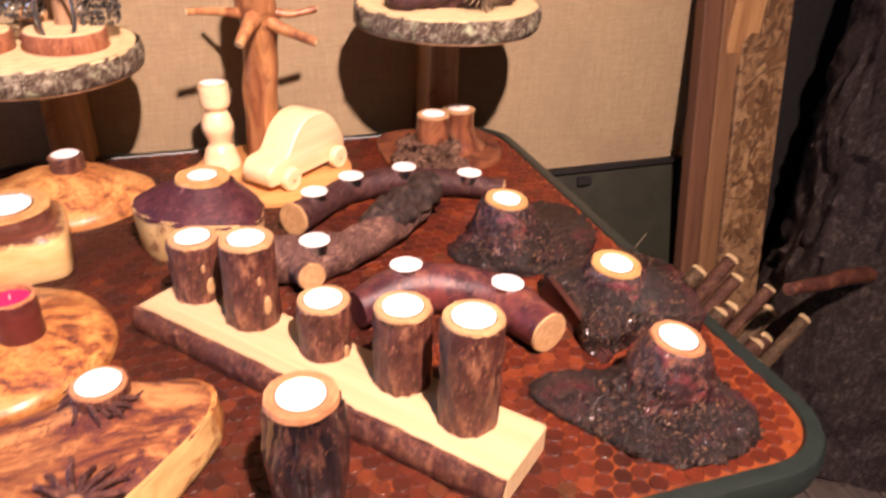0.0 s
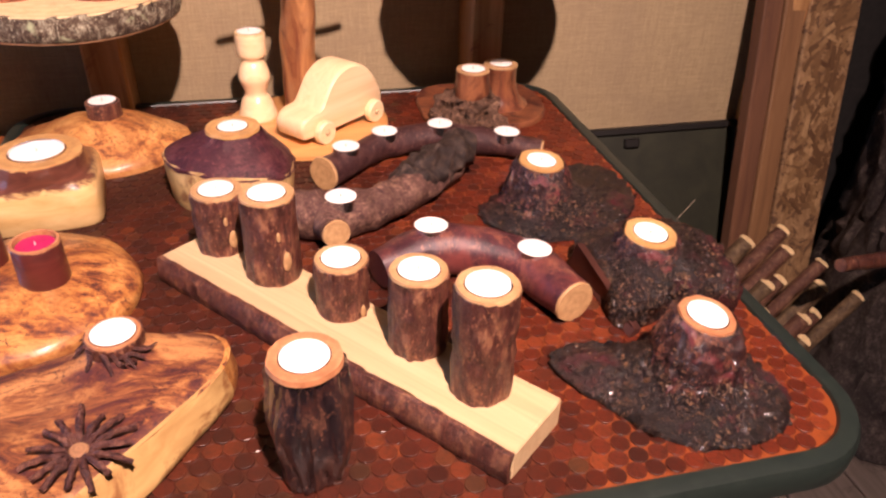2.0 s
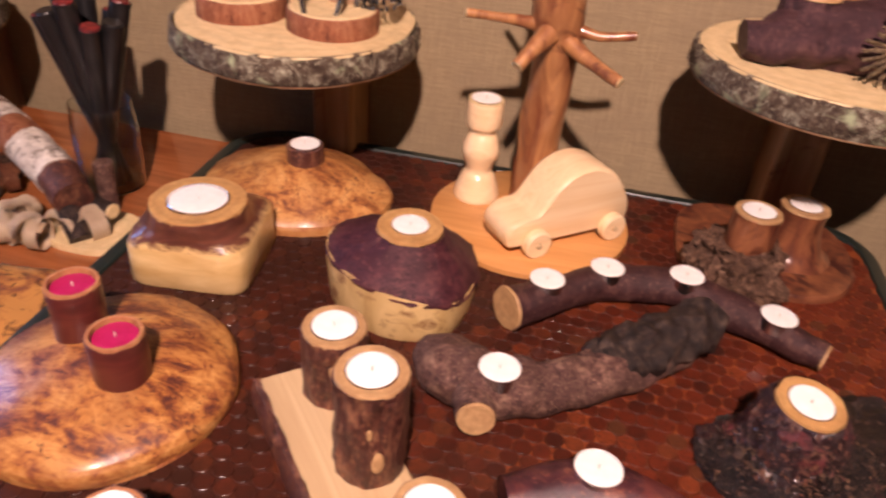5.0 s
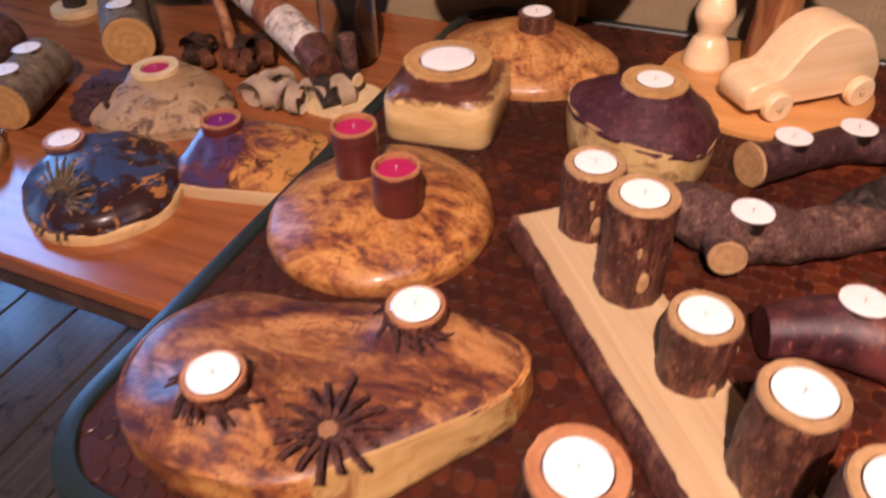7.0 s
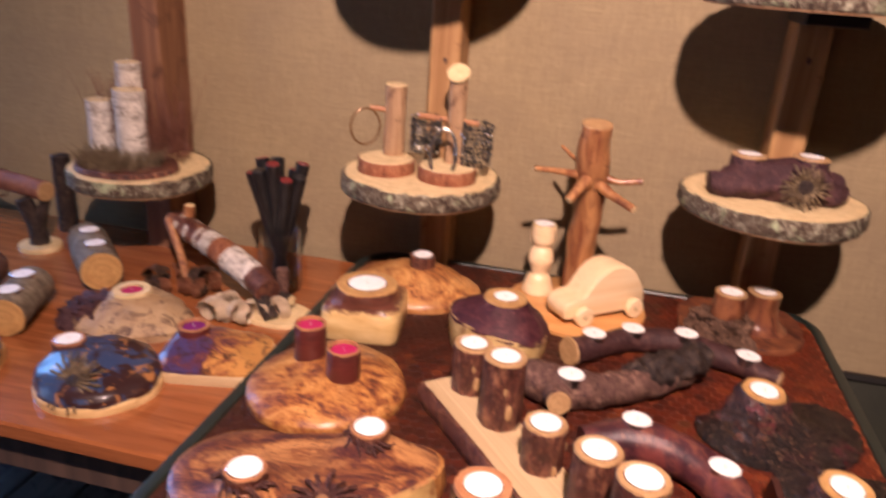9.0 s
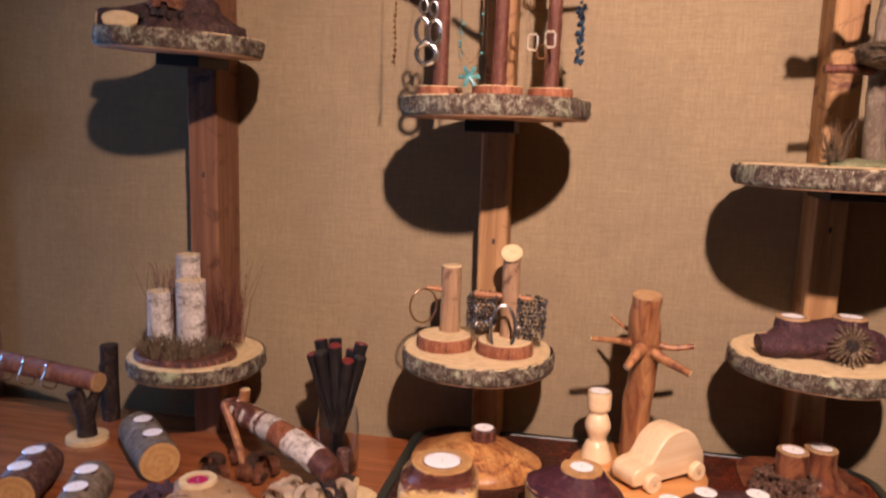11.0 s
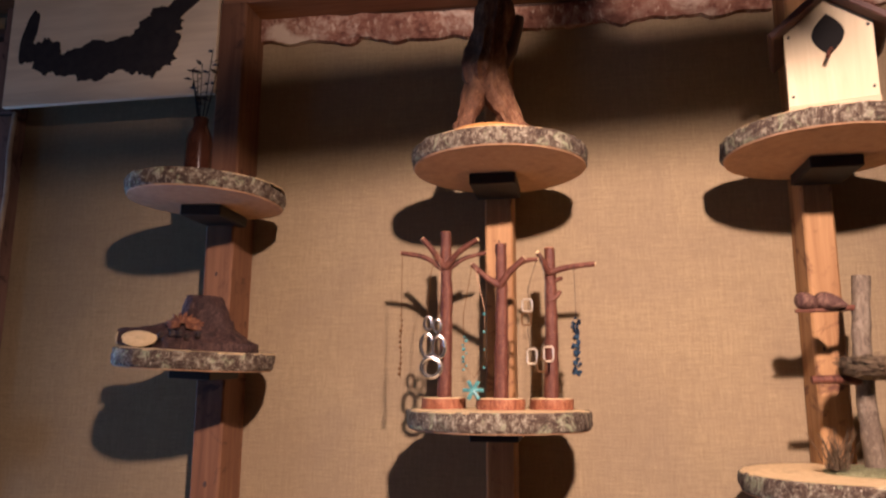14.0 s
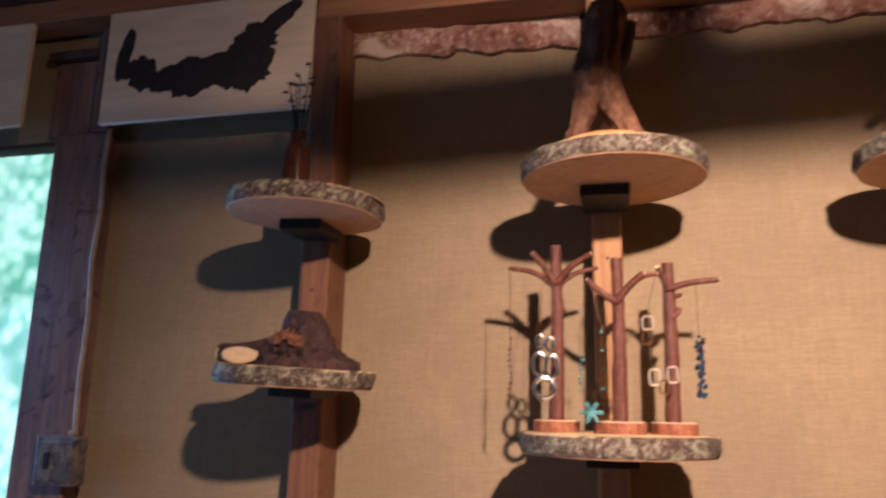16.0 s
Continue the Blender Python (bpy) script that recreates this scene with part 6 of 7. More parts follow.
M["bark_ash"] = mat("ash_grey_bark", bark_like((0.07, 0.05, 0.035), (0.19, 0.15, 0.105), (0.33, 0.28, 0.20), 50, 0.35, 0.7), 0.8)
nest_post()
for x, yaw in ((0.887, 200), (0.922, 160)):
    tagged(part("small_ornament", tube([(-0.034, 0, 0.004, 0.003), (-0.016, 0, 0.010, 0.0125), (0.002, 0, 0.014, 0.0165), (0.014, 0, 0.017, 0.0135), (0.021, 0, 0.018, 0.003)], 14, 16), M["bark_grey"], m=pose(x, 1.632, T_R2 + 0.2965, 0, 0, yaw)), "small grey-brown rounded ornament perched on a twig", "ornament", "perched ornaments")


def birdhouse():
    e = thing("birdhouse", 0.956, 1.606, T_R3, "cream birdhouse with brown roof and leaf-shaped entrance", "birdhouse", rz=-15)
    w, h, p, d = 0.074, 0.176, 0.234, 0.125
    bm = bmesh.new()
    front = [(-w, 0.032), (w, 0.032), (w, h), (0, p), (-w, h)]
    a = [bm.verts.new((x, -0.05, z)) for x, z in front]
    b = [bm.verts.new((x, -0.05 + d, z)) for x, z in front]
    bm.faces.new(a)
    bm.faces.new(b[::-1])
    for i in range(5):
        bm.faces.new((a[i], b[i], b[(i + 1) % 5], a[(i + 1) % 5]))
    part("body", bm, M["cream"], e, smooth=False)
    part("base_board", box(2 * w + 0.004, d + 0.006, 0.032, 0.002, (0, -0.05 + d / 2, 0)), M["pine"], e, smooth=False)
    for sgn in (-1, 1):
        ang = math.degrees(math.atan2(p - h, w))
        ln = math.hypot(w, p - h) + 0.030
        part("roof_board", box(ln, d + 0.05, 0.013, 0.002, (sgn * (ln / 2 - 0.003), 0, 0)), M["oldbrown"], e, "brown roof board", m=pose(0, -0.05 + d / 2 - 0.005, p + 0.001, 0, sgn * ang, 0), smooth=False)
    # Entrance is a near-black plate; the shade inside the hole is its colour.
    hole = bmesh.new()
    arc = [(-1 + 2 * i / 14) for i in range(15)]
    pts = [(0.0275 * (1 - abs(u) ** 1.8), -0.0525, 0.163 + 0.041 * u) for u in arc] + [(-0.0275 * (1 - abs(u) ** 1.8), -0.0525, 0.163 + 0.041 * u) for u in arc[-2:0:-1]]
    ring_mesh(hole, [pts, [(x, -0.0488, z) for x, y, z in pts]], True, True)
    part("entrance", hole, M["darkin"], e, "near-black leaf-shaped plate for the shaded entrance")
    part("perch", tube([(0.004, -0.05, 0.134, 0.004), (0.0, -0.068, 0.124, 0.0038), (-0.006, -0.080, 0.108, 0.0035)], 6, 10), M["twig"], e)
    for x, z in ((-0.066, 0.05), (-0.066, 0.17), (0.066, 0.05), (0.066, 0.17)):
        part("nail_head", lathe([(0.003, 0), (0.003, 0.001), (0, 0.0015)], 10), M["iron"], e, m=tilt_to(x, -0.0503, z, (0, -1, 0)))


M["oldbrown"] = mat("brown_stained_board", wood_like((0.050, 0.018, 0.013), (0.105, 0.042, 0.026), (0.028, 0.011, 0.009), (4, 50, 50), 0.2, 0.66), 0.6)
birdhouse()


# ---- signs, cable and box by the window ----
def sign_board(x0, x1, z0, z1, y, shapes, label):
    """A painted board; each shape is a ragged lobe (x, z, half width, half height, tilt, raggedness, seed)."""
    e = thing("wall_sign", (x0 + x1) / 2, y, z0, label, "sign", "painted boards")
    part("board", box(x1 - x0, 0.016, z1 - z0, 0.002, (0, 0.008, 0)), M["white_panel"], e, smooth=False)
    w = (x1 - x0) / 2
    for k, (cx, cz, rx, rz, tilt, wob, sd) in enumerate(shapes):
        ct, st = math.cos(radians(tilt)), math.sin(radians(tilt))
        pts = []
        for i in range(72):
            a = 2 * math.pi * i / 72
            g = 1 + wob * noise.fractal(Vector((2.4 * math.cos(a) + sd, 2.4 * math.sin(a), sd)), 0.6, 2, 4)
            px, pz = rx * g * math.cos(a), rz * g * math.sin(a)
            pts.append((min(max(cx + ct * px - st * pz, -w + 0.004), w - 0.004), min(max(cz + st * px + ct * pz, 0.004), z1 - z0 - 0.004)))
        bm = bmesh.new()
        ring_mesh(bm, [[(x, 0.0005, z) for x, z in pts], [(x, -0.0008 - 0.0003 * k, z) for x, z in pts]], True, True)
        part("painted_shape", bm, M["ink"], e, "dark painted silhouette", smooth=False)


sign_board(-1.012, -0.408, 2.257, 2.580, 1.772,
           [(-0.242, 0.196, 0.020, 0.078, -12, 0.10, 1.0), (-0.236, 0.150, 0.030, 0.030, 0, 0.25, 5.0), (-0.180, 0.135, 0.042, 0.052, 25, 0.30, 2.0), (-0.125, 0.105, 0.035, 0.030, 0, 0.30, 8.0),
            (-0.040, 0.112, 0.088, 0.052, -6, 0.28, 3.0), (0.045, 0.128, 0.060, 0.045, 10, 0.28, 6.0), (0.118, 0.125, 0.074, 0.070, 30, 0.25, 4.0),
            (0.145, 0.195, 0.060, 0.050, 38, 0.25, 7.0), (0.195, 0.242, 0.095, 0.024, 38, 0.15, 9.0)],
           "weathered white board painted with a ragged dark island shape")
sign_board(-1.70, -1.272, 2.277, 2.60, 1.778, [], "weathered white board high above the window")
tagged(part("cable", wire([(-1.012, 1.822, 2.262), (-1.016, 1.820, 2.16), (-1.008, 1.818, 2.03), (-1.018, 1.820, 1.90), (-1.006, 1.818, 1.74), (-1.012, 1.820, 1.60), (-1.006, 1.822, 1.455)], 0.0065, 8), M["conduit"]), "yellowed cable running down beside the window post", "cable")
for c0, dz in ((0.0, 0.0), (1.3, 0.012)):
    tagged(part("cable", wire([(-0.98 + 0.05 * k, 1.768 - 0.004 * math.sin(k + c0), 2.652 + dz + 0.004 * math.sin(0.9 * k + c0)) for k in range(14)], 0.004, 7), M["conduit"]), "thin pale cable lying along the fir batten", "cable", "cables over the signs")
M["box_cover"] = mat("grimy_grey_plate", blotch((0.17, 0.155, 0.125), (0.085, 0.085, 0.075), (0.04, 0.034, 0.03), 26), 0.6)
jb = thing("junction_box", -1.026, 1.828, 1.335, "grimy grey electrical box under a cable", "electrical box", rz=4)
part("box", box(0.112, 0.046, 0.118, 0.008, (0, -0.023, 0), 2), M["box_cover"], jb, smooth=False)
part("cover", box(0.088, 0.005, 0.094, 0.002, (0.006, -0.0485, 0.012)), M["box_cover"], jb, smooth=False)
part("cover_slot", box(0.016, 0.004, 0.040, 0.001, (-0.018, -0.052, 0.040)), M["iron"], jb, smooth=False)
part("cable_clip", box(0.016, 0.014, 0.012, 0.002, (0.018, -0.016, 0.119)), M["conduit"], jb, smooth=False)

# unseen overhead blocker, added to throw the soft band of shade on the wall top
BR = math.degrees(math.atan(0.045))
blocker = thing("tie_beam", 0.85, 0.55, 2.404, "unseen stepped board hung from the ceiling to cast shade", "beam", kind="structure")
part("upper_board", box(0.428, 0.04, 0.094, 0.004, (-0.226, 0, -0.070)), M["beam"], blocker, m=pose(0, 0, 0, 0, -BR, 0), smooth=False)
part("lower_board", box(0.24, 0.03, 0.052, 0.004, (-0.535, 0.036, -0.088)), M["beam"], blocker, smooth=False)
part("hanger", box(0.06, 0.04, 0.480, 0.004, (-0.165, 0, 0.0155)), M["beam"], blocker, smooth=False)


# ---- crafts on the low bench ----
def pale_burl():
    e = thing("candle_holder", -0.205, 1.420, ZL, "pale wooden mound with crusty bark and magenta candle", "candle holder", "candle holders")
    part("mound", mound([0.128, 0.105, 0.085, 0.09, 0.10, 0.10, 0.095, 0.105], [(0, 0), (0, 0.014), (0.15, 0.026), (0.6, 0.044), (1, 0.056)], (0, 0.015), 0.034, 56, 0.005, 30, 3, False, 3), M["palebark"], e)
    part("bark_crust", mound([0.056, 0.062, 0.06, 0.062, 0.066, 0.062, 0.060, 0.058], [(0, 0), (0, 0.014), (0.35, 0.034), (0.7, 0.046), (1, 0.051)], (0.022, 0.01), 0.02, 70, 0.014, 70, 8, True, 4), M["stain_bark"], e, "crusty dark bark", m=pose(-0.064, -0.020, 0))
    part("rim", disc_cut(0.036, HOLE, 0.014, 32, 0.002, 2, 0.006), M["cut_pale"], e, m=pose(0, 0.015, 0.062))
    tealight_at(-0.205, 1.435, ZL + 0.060, wax="wax_red")


M["palebark"] = mat("pale_speckled_wood", wood_like((0.26, 0.155, 0.075), (0.43, 0.30, 0.165), (0.085, 0.042, 0.028), (14, 14, 14), 0.3, 0.585, 30), 0.6)
pale_burl()


def wedge_burl():
    e = thing("candle_holder", 0.030, 1.335, ZL, "burl wedge with pale sawn base and purple candle", "candle holder", "candle holders", rz=12)
    rad = [0.094 / (abs(math.cos(a)) ** 5 + abs(math.sin(a) / 0.80) ** 5) ** 0.2 for a in (math.pi * i / 12 for i in range(24))]
    part("base", slab(rad, 0.019, 0.002, 52, 0.001, 3), M["pine"], e, "pale sawn base")
    part("mound", mound([r * 0.985 for r in rad], [(0, 0.017), (0, 0.023), (0.25, 0.032), (0.7, 0.043), (1, 0.050)], (-0.045, 0.020), 0.027, 56, 0.003, 26, 5, False, 3), M["wedge"], e)
    p = (-0.045, 0.020)
    wooden_cup(e, p[0], p[1], 0.040, 0.062, 0.028, "cup_red")
    q = e.matrix_world @ Vector((p[0], p[1], 0.0605))
    tealight_at(q.x, q.y, q.z, wax="wax_purple")


wedge_burl()


def blue_dome():
    e = thing("candle_holder", -0.115, 1.210, ZL, "blue-patched wooden dome with straw star and tea light", "candle holder", "candle holders")
    rad = [0.105, 0.10, 0.105, 0.11, 0.10, 0.095, 0.095, 0.10]
    part("base", slab(rad, 0.016, 0.003, 52, 0.002, 3), M["sap"], e, "pale sapwood base")
    part("dome", mound([r * 0.985 for r in rad], [(0, 0.012), (-0.01, 0.022), (0.06, 0.032), (0.4, 0.046), (1, 0.056)], (-0.03, 0.02), 0.03, 56, 0.004, 26, 7, True, 3), M["bluepatch"], e)
    wooden_cup(e, -0.066, 0.022, 0.036, 0.061, 0.0265, "bark")
    tealight_at(-0.181, 1.232, ZL + 0.0625)
    star(e, 0.006, -0.060, 0.040, 0.050, 24, (0.0, -0.66, 0.74), M["goldspike"], M["bark_dark"], random.Random(12), 0.0024, 0.2, 0.014)


blue_dome()


def lying_log(x0, y0, x1, y1, r, label, lights, bark="bark_ash", seed=1):
    e = thing("log_candle_holder", x0, y0, ZL, label, "candle holder", "candle holders")
    d = Vector((x1 - x0, y1 - y0, 0))
    part("log", tube([(0, 0, r, r), (d.x * 0.5, d.y * 0.5, r, r * 1.02), (d.x, d.y, r, r)], 14, 28, 0.0022, 40, seed), M[bark], e)
    u = d.normalized()
    for q, s in ((Vector((0, 0, r)) - u * 0.0025, -1), (Vector((d.x, d.y, r)) + u * 0.0025, 1)):
        part("sawn_end", disc_cut(r * 0.97, 0, 0, 30, 0.001, seed, 0.003), M["cut_orange"], e, "sawn end grain", m=tilt_to(*q, u * s))
    for f in lights:
        tealight_at(x0 + d.x * f, y0 + d.y * f, ZL + 2 * r + 0.003)


lying_log(-0.338, 1.520, -0.480, 1.660, 0.042, "thick short log lying down with two tea lights", (0.28, 0.72))
lying_log(-0.368, 1.290, -0.425, 1.430, 0.038, "short grey log lying down with two tea lights", (0.25, 0.72), seed=4)
lying_log(-0.520, 1.330, -0.570, 1.470, 0.040, "short dark log lying down with two tea lights", (0.25, 0.72), "bark_grey", 7)


def flat_blue():
    e = thing("candle_holder", -0.390, 1.165, ZL, "flat blue and brown slab with pale front edge", "candle holder", "candle holders", rz=25)
    rad = [0.10, 0.10, 0.085, 0.10, 0.12, 0.10, 0.085, 0.095]
    part("base", slab(rad, 0.022, 0.003, 48, 0.002, 3), M["cut_orange"], e, "pale sawn base")
    part("top", mound([r * 0.985 for r in rad], [(0, 0.020), (0, 0.024), (0.3, 0.036), (1, 0.044)], (0, 0), 0.03, 48, 0.006, 30, 9, True, 3), M["bluepatch"], e)


flat_blue()
tagged(part("wood_chip", box(0.055, 0.030, 0.008, 0.002), M["pine"], m=pose(-0.300, 1.455, ZL, 0, 0, 20), smooth=False), "small pale wooden block lying on the bench", "wood block")


def bracelet_bar():
    e = thing("bracelet_bar", -0.615, 1.665, ZL, "horizontal reddish log bracelet bar on a forked stump", "jewelry stand")
    part("base", slab([0.048, 0.045, 0.047, 0.046], 0.012, 0.002, 34, 0.001, 2), M["cut_pale"], e)
    part("fork", tube([(0, 0, 0.010, 0.022), (-0.005, 0, 0.06, 0.019), (-0.022, -0.01, 0.120, 0.017)], 12, 16, 0.002, 40, 1), M["bark_dark"], e)
    part("fork", tube([(0, 0.0, 0.05, 0.016), (0.012, 0.006, 0.09, 0.014), (0.020, 0.012, 0.118, 0.012)], 10, 14, 0.002, 40, 3), M["bark_dark"], e)
    part("bar", tube([(0.035, 0.0, 0.142, 0.0235), (-0.15, 0.03, 0.150, 0.0235), (-0.42, 0.07, 0.158, 0.024)], 16, 22, 0.0015, 30, 4), M["bark_red"], e)
    part("sawn_end", disc_cut(0.0228, 0, 0, 26, 0, 0, 0.003), M["cut"], e, m=tilt_to(0.0375, -0.0004, 0.142, (1, -0.16, -0.04)))


bracelet_bar()
for k, (dx, r) in enumerate(((-0.10, 0.031), (-0.17, 0.033), (-0.24, 0.031))):
    cx, cy, cz = -0.615 + dx, 1.665 - dx * 0.165, ZL + 0.1425
    tagged(part("bracelet", wire([(cx + 0.006 * math.sin(3 * a), cy + r * math.cos(a), cz + r * math.sin(a)) for a in (2 * math.pi * i / 26 for i in range(27))], 0.0024), M["silver"]), "thin silver bangle on the log bar", "bracelet", "bracelets")
tagged(part("log_stub", lathe([(0.022, 0), (0.0215, 0.12), (0.021, 0.190), (0.019, 0.192), (0, 0.192)], 22, 0.002, 50, 2), M["bark_dark"], m=pose(-0.640, 1.790, ZL)), "dark upright log stub at the back of the bench", "log")


def birch_branch():
    e = thing("birch_branch_stand", -0.05, 1.555, ZL, "birch branch propped on twig legs over a pale plaque", "branch ornament")
    part("plaque", slab([0.075, 0.06, 0.05, 0.06, 0.08, 0.06, 0.05, 0.06], 0.010, 0.003, 40, 0.002, 2), M["cut_pale"], e, m=pose(0.10, -0.02, 0))
    bands = [((0.085, -0.03, 0.058, 0.026), (0.045, 0.0, 0.068, 0.029), "bark"), ((0.045, 0.0, 0.068, 0.029), (-0.035, 0.045, 0.080, 0.030), "birch"), ((-0.035, 0.045, 0.080, 0.030), (-0.075, 0.066, 0.088, 0.029), "bark_red"), ((-0.075, 0.066, 0.088, 0.029), (-0.11, 0.085, 0.093, 0.028), "birch"), ((-0.11, 0.085, 0.093, 0.028), (-0.22, 0.13, 0.112, 0.025), "bark")]
    for k, (a, b, mm) in enumerate(bands):
        part("branch_length", tube([a, tuple((np.array(a) + np.array(b)) / 2), b], 8, 22, 0.002, 50, k), M[mm], e)
    for f in (0.12, 0.42, 0.70):
        c, d = Vector((-0.11, 0.085, 0.093)).lerp(Vector((-0.22, 0.13, 0.112)), f), Vector((-0.11, 0.045, 0.019)).normalized()
        part("bark_ring", tube([(*(c - d * 0.005), 0.0283 - 0.003 * f), (*(c + d * 0.005), 0.0283 - 0.003 * f)], 3, 22, 0.001, 60, f), M["birch"], e, "thin pale bark ring")
    part("twig_leg", tube([(0.105, -0.055, 0.012, 0.015), (0.06, -0.02, 0.050, 0.014), (0.02, 0.02, 0.085, 0.012)], 10, 14, 0.0015, 50, 2), M["bark_dark"], e)
    part("twig_leg", tube([(0.125, -0.01, 0.036, 0.0115), (0.09, 0.0, 0.038, 0.0115), (0.05, 0.01, 0.05, 0.012)], 8, 14, 0.0015, 50, 3), M["bark_dark"], e)
    part("sawn_end", disc_cut(0.011, 0, 0, 16, 0, 0, 0.002), M["cut_pale"], e, m=tilt_to(0.1268, -0.0105, 0.036, (1, -0.3, 0)))
    part("twig_leg", tube([(-0.13, 0.03, 0.004, 0.009), (-0.17, 0.07, 0.06, 0.009), (-0.215, 0.10, 0.125, 0.0085)], 10, 12, 0.001, 50, 4), M["peg"], e)
    part("stub", tube([(-0.185, 0.12, 0.10, 0.013), (-0.180, 0.125, 0.125, 0.0125), (-0.178, 0.128, 0.152, 0.0125)], 8, 14, 0.001, 50, 5), M["peg"], e)
    part("sawn_end", disc_cut(0.012, 0, 0, 16, 0, 0, 0.002), M["cut_pale"], e, m=pose(-0.178, 0.128, 0.154))


birch_branch()


def curl(x, y, z, r, w, turns, yaw, material, label):
    bm = bmesh.new()
    n = int(16 * turns)
    a0, b0 = [], []
    for i in range(n + 1):
        t = 2 * math.pi * i / 16
        rr = r * (1 - 0.35 * i / n)
        p = (rr * math.cos(t), rr * math.sin(t) + r)
        a0.append(bm.verts.new((-w / 2 + 0.006 * i / n, p[0], p[1])))
        b0.append(bm.verts.new((w / 2 + 0.006 * i / n, p[0], p[1])))
    for i in range(n):
        bm.faces.new((a0[i], a0[i + 1], b0[i + 1], b0[i]))
    g = bmesh.ops.solidify(bm, geom=bm.faces[:], thickness=0.0016)
    return tagged(part("bark_curl", bm, M[material], m=pose(x, y, z, 0, 0, yaw)), label, "bark curl", "bark curls on the bench")


rnd = random.Random(21)
for k in range(14):
    curl(-0.07 + 0.13 * rnd.random(), 1.475 + 0.06 * rnd.random(), ZL, 0.014 + 0.012 * rnd.random(), 0.014 + 0.016 * rnd.random(), 1.3 + 0.5 * rnd.random(), rnd.uniform(0, 180), "shav", "pale curled strip of birch bark")
for k in range(16):
    curl(-0.26 + 0.14 * rnd.random(), 1.545 + 0.08 * rnd.random(), ZL, 0.013 + 0.012 * rnd.random(), 0.012 + 0.014 * rnd.random(), 1.2 + 0.5 * rnd.random(), rnd.uniform(0, 180), "bark_red" if k % 2 else "bark_scale", "brown curled strip of bark")


def pen_jar():
    e = thing("glass_jar", -0.005, 1.665, ZL, "clear glass jar holding black wooden pens", "jar")
    part("glass", lathe([(0, 0), (0.040, 0.0), (0.044, 0.004), (0.046, 0.03), (0.046, 0.105), (0.043, 0.125), (0.043, 0.135), (0.0415, 0.135), (0.0415, 0.125), (0.0440, 0.104), (0.0440, 0.03), (0.042, 0.006), (0, 0.005)], 36), M["glass"], e)


pen_jar()
rnd = random.Random(31)
for k in range(9):
    a = 2 * math.pi * k / 9 + rnd.uniform(-0.3, 0.3)
    c, s = math.cos(a), math.sin(a)
    l = rnd.uniform(0.255, 0.288)
    b, t = Vector((-0.005 - 0.018 * c, 1.665 - 0.018 * s, ZL + 0.0065)), Vector((-0.005 + 0.055 * c, 1.665 + 0.040 * s, ZL + l))
    e = thing("pen", b.x, b.y, b.z, "black lacquered wooden pen with a red tip in a jar", "pen", "pens in the glass jar")
    d = t - b
    part("barrel", tube([(0, 0, 0, 0.009), (*(d * 0.5), 0.0128), (*d, 0.0145)], 6, 14), M["black"], e)
    part("tip", disc_cut(0.0125, 0, 0, 14, 0, 0, 0.002), M["redtip"] if k % 3 else M["black"], e, "dull red cap", m=tilt_to(*(d * 1.008), d.normalized()))
tagged(part("log_stub", lathe([(0.014, 0), (0.0135, 0.03), (0.0135, 0.075), (0.012, 0.0765), (0, 0.0765)], 20, 0.001, 60, 2), M["bark_grey"], m=pose(0.030, 1.600, ZL)), "thin upright stick stub beside the jar", "log")


# ---- leaning boards, trunk, basket and sticks beyond the table ----
def leaning(name, x0, x1, yb, zt, slope, thick, m, label, cat):
    """A sheet that leans back against the wall: its foot is forward."""
    ln = math.hypot(zt, zt * slope)
    e = thing(name, (x0 + x1) / 2, yb, 0.003, label, cat)
    ang = math.degrees(math.atan(slope))
    part("sheet", box(x1 - x0, thick, ln, 0.003, (0, thick / 2, 0)), m, e, m=pose(0, 0, 0, -ang, 0, 0), smooth=False)
    return e, ang, ln


M["lid_green"] = mat("dull_dark_green_metal", lambda k: k.ramp(k.noise(k.scaled(1, 1, 1), 14, 8, 0.5, 0.7), (0.3, (0.009, 0.011, 0.006)), (0.7, (0.024, 0.026, 0.014))), 0.55)
def strand_col(k):
    ge = k.nt.nodes.new("ShaderNodeNewGeometry")
    n = k.noise(k.scaled(60, 60, 60), 1.0, 5, 0.5)
    c = k.ramp(ge.outputs["Random Per Island"], (0.0, (0.075, 0.036, 0.015)), (0.45, (0.15, 0.082, 0.034)), (0.85, (0.25, 0.150, 0.066)), (1.0, (0.36, 0.23, 0.11)))
    return k.mix(k.ramp(n, (0.35, (0.4, 0.4, 0.4)), (0.6, (0, 0, 0))), c, (0.09, 0.045, 0.02))


M["strand"] = mat("pressed_wood_strand", strand_col, 0.6)
M["plank_tan"] = mat("smooth_tan_plank", wood_like((0.13, 0.062, 0.024), (0.20, 0.105, 0.044), (0.10, 0.042, 0.020), (45, 45, 3), 0.2, 0.68, 9), 0.7)
M["plank_red"] = mat("dark_red_plank", wood_like((0.075, 0.030, 0.014), (0.135, 0.060, 0.027), (0.05, 0.022, 0.013), (45, 45, 3), 0.25, 0.66, 9), 0.75)
cs, ang, ln = leaning("metal_case_lid", 1.12, 1.615, 1.648, 0.612, 0.36, 0.02, M["lid_green"], "dark green metal lid with black edging leaning on the wall", "metal lid")
